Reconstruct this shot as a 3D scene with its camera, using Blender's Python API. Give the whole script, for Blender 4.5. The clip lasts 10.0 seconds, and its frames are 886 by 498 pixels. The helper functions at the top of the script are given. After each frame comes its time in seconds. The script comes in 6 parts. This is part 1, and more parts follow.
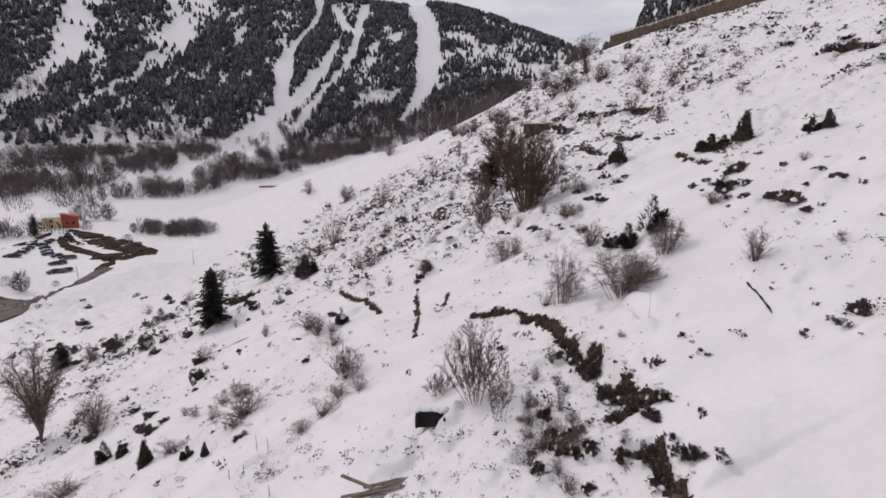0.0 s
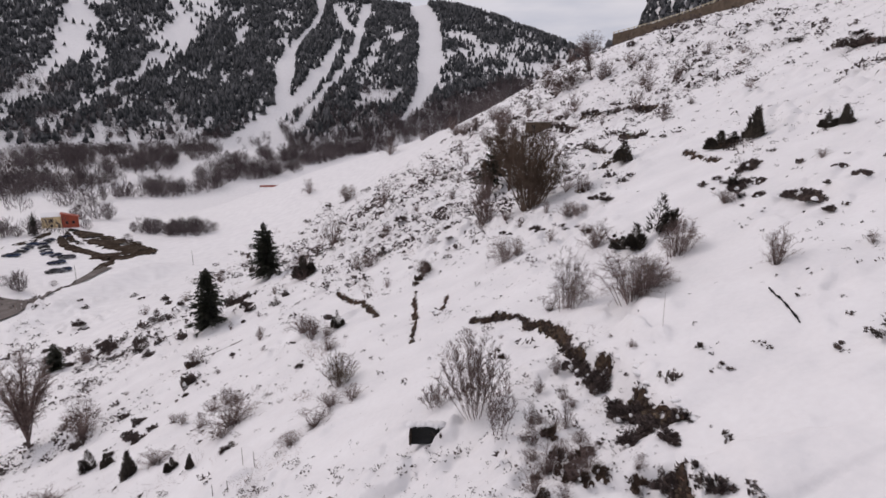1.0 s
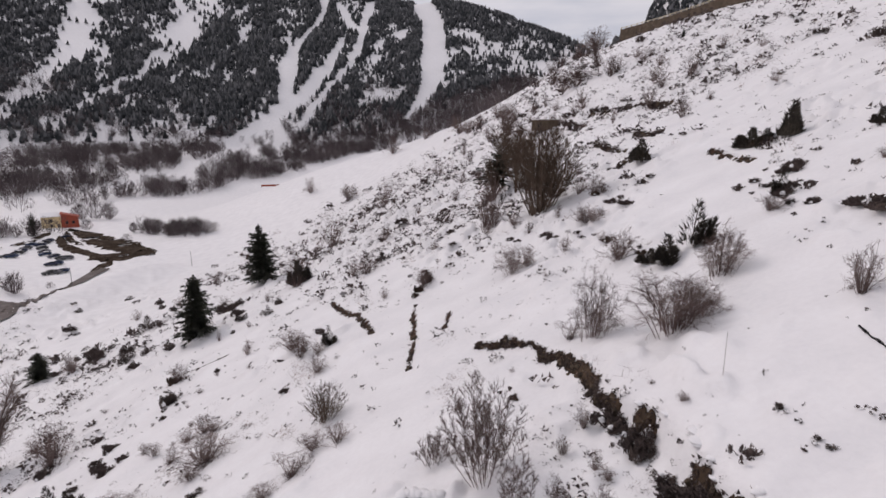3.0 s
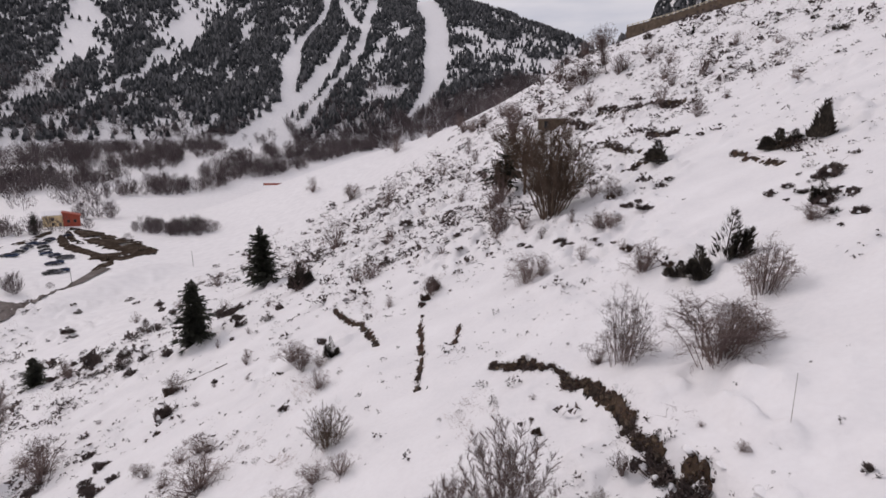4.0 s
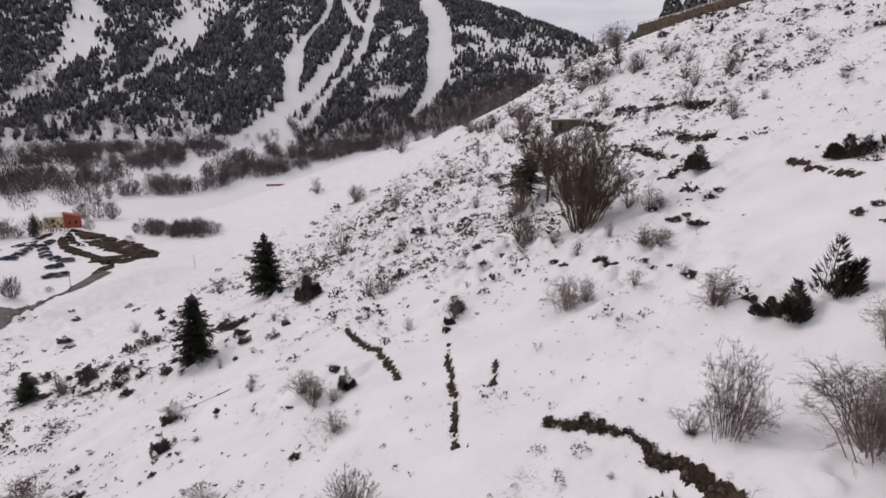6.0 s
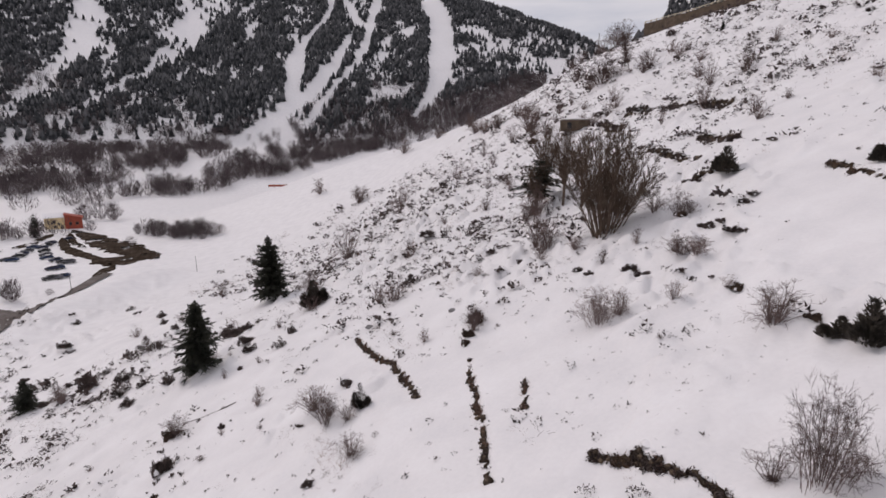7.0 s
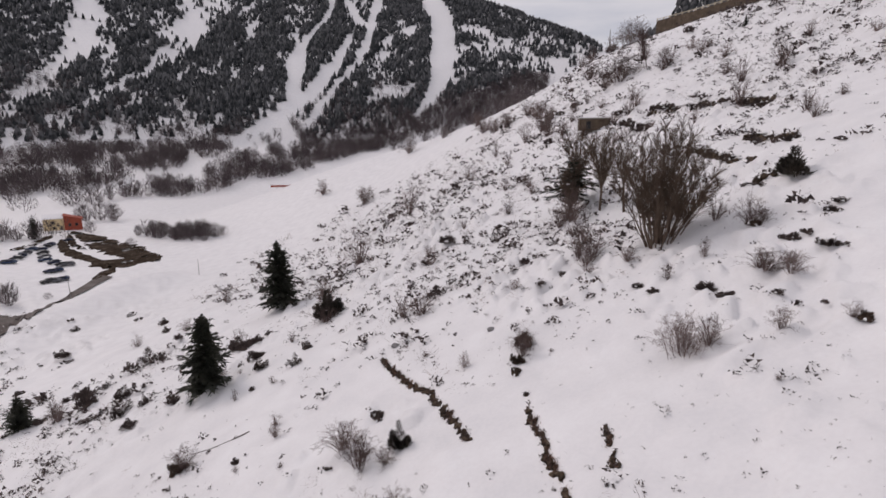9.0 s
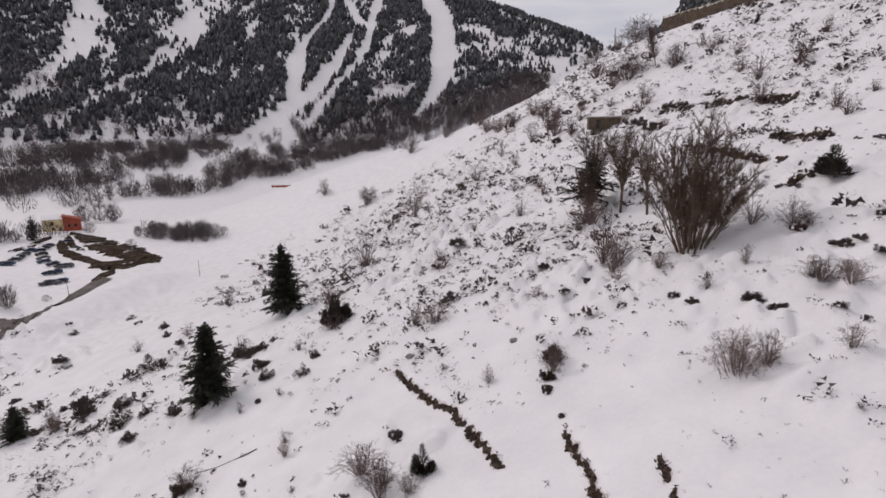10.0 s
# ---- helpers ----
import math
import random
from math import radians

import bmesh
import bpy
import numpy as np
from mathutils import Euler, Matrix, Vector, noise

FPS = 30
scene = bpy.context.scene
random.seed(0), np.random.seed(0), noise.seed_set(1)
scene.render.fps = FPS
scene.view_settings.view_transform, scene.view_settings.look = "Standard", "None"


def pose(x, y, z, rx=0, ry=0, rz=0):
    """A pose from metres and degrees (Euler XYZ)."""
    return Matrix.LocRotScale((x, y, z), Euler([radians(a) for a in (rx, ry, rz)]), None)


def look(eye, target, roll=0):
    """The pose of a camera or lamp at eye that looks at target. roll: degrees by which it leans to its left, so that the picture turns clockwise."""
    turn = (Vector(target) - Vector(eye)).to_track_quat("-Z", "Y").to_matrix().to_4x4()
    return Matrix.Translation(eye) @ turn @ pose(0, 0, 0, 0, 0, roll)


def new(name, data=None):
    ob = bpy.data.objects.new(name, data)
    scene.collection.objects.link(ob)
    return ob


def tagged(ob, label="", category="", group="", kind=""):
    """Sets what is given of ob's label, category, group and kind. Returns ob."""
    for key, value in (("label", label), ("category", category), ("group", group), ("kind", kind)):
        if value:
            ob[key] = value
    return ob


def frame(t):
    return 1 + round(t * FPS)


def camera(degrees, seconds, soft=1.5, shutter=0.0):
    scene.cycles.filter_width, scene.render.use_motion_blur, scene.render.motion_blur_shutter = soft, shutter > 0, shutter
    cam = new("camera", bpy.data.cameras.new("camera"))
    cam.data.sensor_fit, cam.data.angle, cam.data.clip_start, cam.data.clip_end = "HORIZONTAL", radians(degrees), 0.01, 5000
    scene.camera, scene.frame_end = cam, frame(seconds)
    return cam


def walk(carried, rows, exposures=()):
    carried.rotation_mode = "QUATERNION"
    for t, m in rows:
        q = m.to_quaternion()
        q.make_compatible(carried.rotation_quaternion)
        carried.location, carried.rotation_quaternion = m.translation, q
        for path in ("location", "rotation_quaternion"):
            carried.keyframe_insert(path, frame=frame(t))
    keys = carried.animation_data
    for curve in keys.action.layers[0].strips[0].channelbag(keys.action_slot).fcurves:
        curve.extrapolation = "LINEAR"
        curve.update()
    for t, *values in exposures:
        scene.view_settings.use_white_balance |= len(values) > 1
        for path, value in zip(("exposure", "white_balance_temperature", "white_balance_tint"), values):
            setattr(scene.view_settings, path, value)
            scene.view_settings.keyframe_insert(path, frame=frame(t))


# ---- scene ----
cam = camera(79.3, 10.0, soft=1.6)
METRES, EYE, TILT, LEAN, TURN = 22.0, 7.0, -12.0, 0.0, 0.0
ROWS = [
    (0.0, 0.0, 0.0, 0.0, 0.0, 0.21, 0.2),
    (0.5, 0.0043, 0.0325, 0.0008, 0.06, 0.24, 0.18),
    (1.0, 0.0084, 0.0696, 0.0043, 0.17, 0.18, 0.14),
    (1.5, 0.0126, 0.1111, 0.0111, 0.31, 0.13, 0.13),
    (2.0, 0.0165, 0.1561, 0.0193, 0.37, 0.14, 0.1),
    (2.5, 0.0168, 0.2014, 0.0284, 0.45, 0.12, 0.15),
    (4.0, -0.0065, 0.3396, 0.0677, 0.83, -0.15, 0.05),
    (4.5, -0.0214, 0.3828, 0.0836, 0.9, -0.17, 0.04),
    (5.0, -0.0392, 0.4263, 0.0992, 0.95, -0.18, 0.04),
    (5.5, -0.0598, 0.4703, 0.1132, 0.99, -0.21, 0.03),
    (7.0, -0.1345, 0.6068, 0.1479, 1.18, -0.22, 0.04),
    (7.5, -0.1628, 0.6532, 0.1574, 1.2, -0.21, 0.04),
    (8.0, -0.1924, 0.7003, 0.1653, 1.2, -0.17, 0.08),
    (8.5, -0.2235, 0.7469, 0.1738, 1.18, -0.19, 0.06),
    (9.0, -0.2551, 0.7939, 0.1842, 1.18, -0.23, 0.04),
    (9.5, -0.2859, 0.8418, 0.1945, 1.16, -0.27, 0.08),
    (10.0, -0.3142, 0.8918, 0.2024, 1.16, -0.27, 0.12),
]
walk(cam, [(t, pose(0, 0, EYE, TILT, LEAN, TURN) @ pose(METRES * x, METRES * y, METRES * z, 90 + pitch, roll, yaw)) for t, x, y, z, yaw, pitch, roll in ROWS],
     exposures=[(0.0, -0.18, 6640, 17.5), (5.0, -0.18, 6690, 18.0), (10.0, -0.245, 6720, 17.5)])

# ---- sky and light: a bright, broken overcast ----
world = bpy.data.worlds.new("sky")
scene.world = world
world.use_nodes = True
wn, wl = world.node_tree.nodes, world.node_tree.links
wn.clear()
w_out = wn.new("ShaderNodeOutputWorld")
w_bg = wn.new("ShaderNodeBackground")
w_bg.inputs["Strength"].default_value = 0.93
w_sky = wn.new("ShaderNodeTexSky")
w_sky.sky_type, w_sky.sun_disc = "NISHITA", False
w_sky.sun_elevation, w_sky.sun_rotation = radians(42), radians(-54)
w_dim = wn.new("ShaderNodeVectorMath")
w_dim.operation = "SCALE"
w_dim.inputs["Scale"].default_value = 0.11
w_co = wn.new("ShaderNodeTexCoord")
w_map = wn.new("ShaderNodeMapping")
w_map.inputs["Scale"].default_value = (1.0, 1.0, 5.0)
w_noise = wn.new("ShaderNodeTexNoise")
w_noise.inputs["Scale"].default_value = 3.2
w_noise.inputs["Detail"].default_value = 7
w_noise.inputs["Roughness"].default_value = 0.55
w_ramp = wn.new("ShaderNodeValToRGB")
w_ramp.color_ramp.elements[0].position, w_ramp.color_ramp.elements[0].color = 0.32, (0.62, 0.66, 0.74, 1)
w_ramp.color_ramp.elements[1].position, w_ramp.color_ramp.elements[1].color = 0.66, (0.92, 0.92, 0.94, 1)
w_mix = wn.new("ShaderNodeMix")
w_mix.data_type = "RGBA"
w_mix.inputs["Factor"].default_value = 0.85
wl.new(w_sky.outputs["Color"], w_dim.inputs[0])
wl.new(w_co.outputs["Generated"], w_map.inputs["Vector"])
wl.new(w_map.outputs["Vector"], w_noise.inputs["Vector"])
wl.new(w_noise.outputs["Fac"], w_ramp.inputs["Fac"])
wl.new(w_dim.outputs["Vector"], w_mix.inputs["A"])
wl.new(w_ramp.outputs["Color"], w_mix.inputs["B"])
wl.new(w_mix.outputs["Result"], w_bg.inputs["Color"])
wl.new(w_bg.outputs["Background"], w_out.inputs["Surface"])

sun = new("sun", bpy.data.lights.new("sun", "SUN"))
sun.data.energy, sun.data.angle, sun.data.color = 1.1, radians(16), (1.0, 0.95, 0.9)
sun.matrix_world = look((-62, 75, 62), (0, 30, 0))

# ---- the lie of the land ----
def lattice(x0, x1, nx, y0, y1, ny):
    X, Y = np.meshgrid(np.linspace(x0, x1, nx), np.linspace(y0, y1, ny))
    return X.ravel(), Y.ravel()


# broad swells of the hillside, on a regular lattice some 58 m apart, and smaller ones on a lattice 24 m apart
BROAD = [
    -0.03, -0.44, -1.59, -4.45, -7.8, -4.52, 0.05, -0.67, 0.06, -1.63, -5.02, -7.05, -6.2, -2.19, 0.01, -1,
    0.8, -2.02, -6.54, -6.15, -2.34, -0.19, 1.75, 6.34, 2.05, -0.05, -1.77, -0.34, -2.5, -2.79, -1.45, 11.69,
    3.12, 1.99, 1.03, -1.38, -11.34, 1.57, -0.7, -2.21, 4.89, 3.33, -2.19, -5.68, -16.81, 12.37, 16.28, -15.96,
    5.82, 2.23, -6.16, 1.38, -5.07, 1.81, 12.39, -12.1, 6.06, -0.68, -8.15, 8.69, 10.64, -8.97, -0.68, 1.97,
    10.05, 2, -6.03, 2.54, 6.44, -7.36, 0.46, 10.5, 11.89, 5.69, -3.8, -10.68, -12.54, -9.99, 0.61, 7.2,
]
SMALL = [
    -0.03, 1.08, 0.73, 1.34, 1.82, 0.24, -0.29, 1.45, 0.78, 0.14, 0.15, -0.93, -0.84, -0.06,
    -0.72, -0.53, -0.6, -1.16, -0.25, 0.77, 0.4, 0.54, 0.03, -0.51, 0.86, 0.85, 0.59, 0.23,
    -0.37, -0.45, 1.21, -1.64, -0.4, -0.54, -1.26, -0.11, 1.69, -0.64, 2.82, 1.18, -1.44, 0.36,
]


def hill(x, y):
    z = 15.59 + 0.2538 * x + -0.026 * y
    for w, a, b in zip(BROAD, *lattice(-270, 150, 8, -80, 420, 10)):
        z = z + w * np.exp(-((x - a) ** 2 + (y - b) ** 2) / (2 * 66 * 66))
    for w, a, b in zip(SMALL, *lattice(-60, 60, 6, 0, 130, 7)):
        z = z + w * np.exp(-((x - a) ** 2 + (y - b) ** 2) / (2 * 24 * 24))
    # the wooded slope beyond the mountain road
    back = smooth(235, 330, np.hypot(x, y)) * smooth(0.285, 0.40, np.arctan2(x, np.maximum(y, 1e-3)))
    # the embankment above the valley road
    d, s = along(x, y, [(-86, 90), (-91, 105), (-95, 122), (-100, 143), (-100, 161), (-97, 176), (-92, 190)])
    return z + 75 * back + 4.2 * np.exp(-(d / 9.0) ** 2) * smooth(0, 0.15, s) * smooth(0, 0.2, 1 - s)


def hashed(i, j, seed):
    h = (i.astype(np.int64) * 374761393 + j.astype(np.int64) * 668265263 + seed * 1274126177) & 0x7FFFFFFF
    h = ((h ^ (h >> 13)) * 1103515245) & 0x7FFFFFFF
    return ((h ^ (h >> 16)) & 0xFFFF) / 65535.0


def vnoise(x, y, seed=0):
    x, y = np.asarray(x, float), np.asarray(y, float)
    i, j = np.floor(x), np.floor(y)
    u, v = x - i, y - j
    u, v = u * u * (3 - 2 * u), v * v * (3 - 2 * v)
    a, b = hashed(i, j, seed), hashed(i + 1, j, seed)
    c, d = hashed(i, j + 1, seed), hashed(i + 1, j + 1, seed)
    return (a * (1 - u) + b * u) * (1 - v) + (c * (1 - u) + d * u) * v


def fbm(x, y, size, octaves=4, seed=0):
    total, amp, norm = 0, 1.0, 0.0
    for k in range(octaves):
        total = total + amp * vnoise(x / size * 2 ** k, y / size * 2 ** k, seed + 7 * k)
        norm += amp
        amp *= 0.5
    return total / norm


def smooth(a, b, v):
    v = np.clip((v - a) / (b - a), 0, 1)
    return v * v * (3 - 2 * v)


def far_land(x, y):
    """The valley floor and the mountain across it."""
    r = np.hypot(x, y)
    wave = 60 * (fbm(x, y, 420, 3, 5) - 0.5)
    floor = -40 + 32 * smooth(430, 720, r)
    rise = np.maximum(0, r - 690 + wave)
    face = floor + 0.52 * rise + 26 * (fbm(x + 0.8 * y, y * 0.3, 130, 4, 11) - 0.5) * smooth(0, 200, rise)
    cap = 306 - 0.00165 * np.maximum(0, x + 60) ** 2 + 0.26 * np.maximum(0, -100 - x) + 14 * (fbm(x, y, 90, 3, 21) - 0.5)
    cap = np.maximum(cap, 60)
    cap = cap - 0.25 * np.maximum(0, r - 1750)
    k = 14.0
    low = np.minimum(face, cap)
    return low - k * np.log1p(np.exp(-np.abs(face - cap) / k))


def near_far(x, y):
    r = np.hypot(x, y)
    edge = 400 + 0.35 * np.clip(x, -100, 200)
    return smooth(edge - 60, edge + 110, r)


def along(x, y, line):
    """Signed distance to a polyline (positive on its left hand), and how far along it, 0 to 1."""
    best = np.full(np.shape(x), 1e9)
    sign = np.ones(np.shape(x))
    at = np.zeros(np.shape(x))
    lens = [math.hypot(b[0] - a[0], b[1] - a[1]) for a, b in zip(line, line[1:])]
    run = 0.0
    for a, b, n in zip(line, line[1:], lens):
        dx, dy = (b[0] - a[0]) / n, (b[1] - a[1]) / n
        s = np.clip((x - a[0]) * dx + (y - a[1]) * dy, 0, n)
        ox, oy = x - a[0] - s * dx, y - a[1] - s * dy
        d = np.hypot(ox, oy)
        closer = d < best
        best = np.where(closer, d, best)
        sign = np.where(closer, np.where(dx * oy - dy * ox > 0, 1.0, -1.0), sign)
        at = np.where(closer, (run + s) / sum(lens), at)
        run += n
    return best * sign, at


# ---- materials ----
def material(name, colours, rough=0.8, scale=6.0, fine=40.0, bump=0.3, island=0.0, per_object=0.0, metal=0.0, depth=0.02, gloss=0.25):
    """A surface of two or three colours mingled at two scales, with a fine relief."""
    m = bpy.data.materials.new(name)
    m.use_nodes = True
    n, l = m.node_tree.nodes, m.node_tree.links
    b = n["Principled BSDF"]
    b.inputs["Roughness"].default_value = rough
    b.inputs["Metallic"].default_value = metal
    b.inputs["Specular IOR Level"].default_value = gloss
    co = n.new("ShaderNodeTexCoord")
    big, small = n.new("ShaderNodeTexNoise"), n.new("ShaderNodeTexNoise")
    for node, s in ((big, scale), (small, fine)):
        node.inputs["Scale"].default_value = s
        node.inputs["Detail"].default_value = 5
        l.new(co.outputs["Object"], node.inputs["Vector"])
    add = n.new("ShaderNodeMath")
    add.operation = "MULTIPLY_ADD"
    l.new(small.outputs["Fac"], add.inputs[0])
    add.inputs[1].default_value = 0.45
    l.new(big.outputs["Fac"], add.inputs[2])
    value = add.outputs[0]
    if island or per_object:
        src = n.new("ShaderNodeNewGeometry").outputs["Random Per Island"] if island else n.new("ShaderNodeObjectInfo").outputs["Random"]
        more = n.new("ShaderNodeMath")
        more.operation = "MULTIPLY_ADD"
        l.new(src, more.inputs[0])
        more.inputs[1].default_value = island or per_object
        l.new(value, more.inputs[2])
        shift = n.new("ShaderNodeMath")
        shift.operation = "SUBTRACT"
        l.new(more.outputs[0], shift.inputs[0])
        shift.inputs[1].default_value = 0.5 * (island or per_object)
        value = shift.outputs[0]
    ramp = n.new("ShaderNodeValToRGB")
    r = ramp.color_ramp
    r.elements[0].position, r.elements[1].position = 0.45, 1.0
    r.elements[0].color, r.elements[1].color = (*colours[0], 1), (*colours[-1], 1)
    if len(colours) > 2:
        r.elements.new(0.72).color = (*colours[1], 1)
    l.new(value, ramp.inputs["Fac"])
    l.new(ramp.outputs["Color"], b.inputs["Base Color"])
    if bump:
        bp = n.new("ShaderNodeBump")
        bp.inputs["Strength"].default_value = bump
        bp.inputs["Distance"].default_value = depth
        l.new(small.outputs["Fac"], bp.inputs["Height"])
        l.new(bp.outputs["Normal"], b.inputs["Normal"])
    return m


SNOW = material("snow", [(0.74, 0.73, 0.74), (0.80, 0.785, 0.79), (0.85, 0.84, 0.845)], 0.55, 0.35, 5.0, 0.45, depth=0.06)
SNOW_CAP = material("snow_cap", [(0.78, 0.77, 0.775), (0.86, 0.85, 0.855)], 0.55, 2.0, 14.0, 0.4)
PINE = material("pine_needles", [(0.022, 0.023, 0.019), (0.039, 0.041, 0.031), (0.080, 0.078, 0.056)], 0.75, 1.2, 9.0, 0.2)
FAR_PINE = material("far_pine", [(0.018, 0.021, 0.024), (0.036, 0.039, 0.042), (0.115, 0.116, 0.122)], 0.85, 0.05, 1.0, 0.0, island=0.75)
JUNIPER = material("juniper", [(0.044, 0.032, 0.031), (0.082, 0.062, 0.057), (0.165, 0.126, 0.108)], 0.8, 2.0, 12.0, 0.2, island=0.3)
DARK_JUNIPER = material("dark_juniper", [(0.027, 0.023, 0.020), (0.052, 0.044, 0.036), (0.11, 0.092, 0.072)], 0.8, 1.5, 10.0, 0.2, island=0.3)
HEATH = material("heath", [(0.036, 0.027, 0.026), (0.068, 0.052, 0.049), (0.14, 0.108, 0.098)], 0.85, 2.0, 12.0, 0.2, island=0.4)
BRACKEN = material("bracken", [(0.034, 0.022, 0.017), (0.062, 0.041, 0.031), (0.13, 0.09, 0.066)], 0.85, 2.0, 12.0, 0.2, island=0.35)
BARK = material("bark", [(0.045, 0.034, 0.028), (0.085, 0.066, 0.055), (0.15, 0.125, 0.11)], 0.85, 3.0, 30.0, 0.4)
TWIG = material("twig", [(0.095, 0.066, 0.060), (0.165, 0.120, 0.110), (0.26, 0.20, 0.185)], 0.85, 2.0, 14.0, 0.2, per_object=0.35)
OLIVE_TWIG = material("olive_twig", [(0.074, 0.050, 0.037), (0.120, 0.085, 0.064), (0.19, 0.144, 0.112)], 0.85, 1.0, 10.0, 0.2)
FAR_TWIG = material("far_twig", [(0.062, 0.048, 0.050), (0.108, 0.086, 0.088), (0.19, 0.160, 0.160)], 0.9, 0.05, 1.0, 0.0, island=0.5)
DRY_GRASS = material("dry_grass", [(0.12, 0.060, 0.042), (0.20, 0.11, 0.078), (0.29, 0.19, 0.14)], 0.85, 3.0, 20.0, 0.2, island=0.4)
STONE = material("stone", [(0.030, 0.022, 0.016), (0.075, 0.055, 0.039), (0.165, 0.122, 0.085)], 0.9, 2.5, 18.0, 0.6, per_object=0.5)
EARTH = material("earth", [(0.012, 0.009, 0.007), (0.036, 0.024, 0.017), (0.10, 0.066, 0.042)], 0.95, 0.8, 8.0, 0.6, depth=0.05)
ROCK = material("grey_rock", [(0.16, 0.15, 0.15), (0.24, 0.23, 0.23), (0.34, 0.33, 0.33)], 0.9, 2.0, 12.0, 0.4)
MUD = material("mud", [(0.024, 0.016, 0.011), (0.045, 0.032, 0.023), (0.115, 0.09, 0.073)], 0.95, 0.3, 1.2, 0.5, depth=0.08, gloss=0.03)
ASPHALT = material("asphalt", [(0.075, 0.062, 0.055), (0.12, 0.10, 0.092), (0.20, 0.18, 0.17)], 0.8, 0.25, 4.0, 0.3)
MASONRY = material("masonry", [(0.058, 0.043, 0.032), (0.095, 0.070, 0.050), (0.15, 0.116, 0.084)], 0.9, 0.7, 6.0, 0.5)
TIMBER = material("timber", [(0.10, 0.075, 0.058), (0.17, 0.135, 0.11), (0.27, 0.23, 0.195)], 0.8, 2.0, 25.0, 0.4)
YELLOW = material("yellow_render", [(0.64, 0.49, 0.27), (0.74, 0.60, 0.37)], 0.8, 0.6, 6.0, 0.2)
RED = material("red_cladding", [(0.26, 0.055, 0.035), (0.36, 0.085, 0.05)], 0.7, 0.8, 8.0, 0.2)
DARK_GLASS = material("dark_glass", [(0.015, 0.016, 0.018), (0.03, 0.03, 0.033)], 0.15, 1.0, 6.0, 0.0)
STEEL = material("galvanised_steel", [(0.16, 0.15, 0.145), (0.28, 0.27, 0.26)], 0.5, 1.0, 12.0, 0.1, metal=0.6)
CREAM = material("cream_paint", [(0.50, 0.44, 0.32), (0.62, 0.56, 0.44)], 0.6, 2.0, 12.0, 0.1)
RUBBER = material("rubber", [(0.012, 0.012, 0.012), (0.03, 0.03, 0.03)], 0.9, 2.0, 12.0, 0.1, gloss=0.04)
PAINTS = [material("car_paint", [c, tuple(min(1, v * 1.3 + 0.01) for v in c)], 0.35, 1.0, 6.0, 0.0)
          for c in ((0.02, 0.025, 0.05), (0.03, 0.03, 0.032), (0.09, 0.09, 0.10), (0.015, 0.03, 0.07))]


# ---- building helpers ----
def mesh_of(name, verts, faces, mat, flat=True):
    me = bpy.data.meshes.new(name)
    me.from_pydata([tuple(map(float, v)) for v in verts], [], [tuple(map(int, q)) for q in faces])
    me.materials.append(mat)
    if not flat:
        me.polygons.foreach_set("use_smooth", [True] * len(me.polygons))
    me.update()
    return me


def part(name, me, parent, label="", m=None):
    ob = new(name, me)
    ob.parent = parent
    if m is not None:
        ob.matrix_basis = m
    return tagged(ob, label)


def empty(name, m, label, category, group=""):
    ob = new(name)
    ob.empty_display_size = 0.2
    ob.matrix_basis = m
    return tagged(ob, label, category, group)


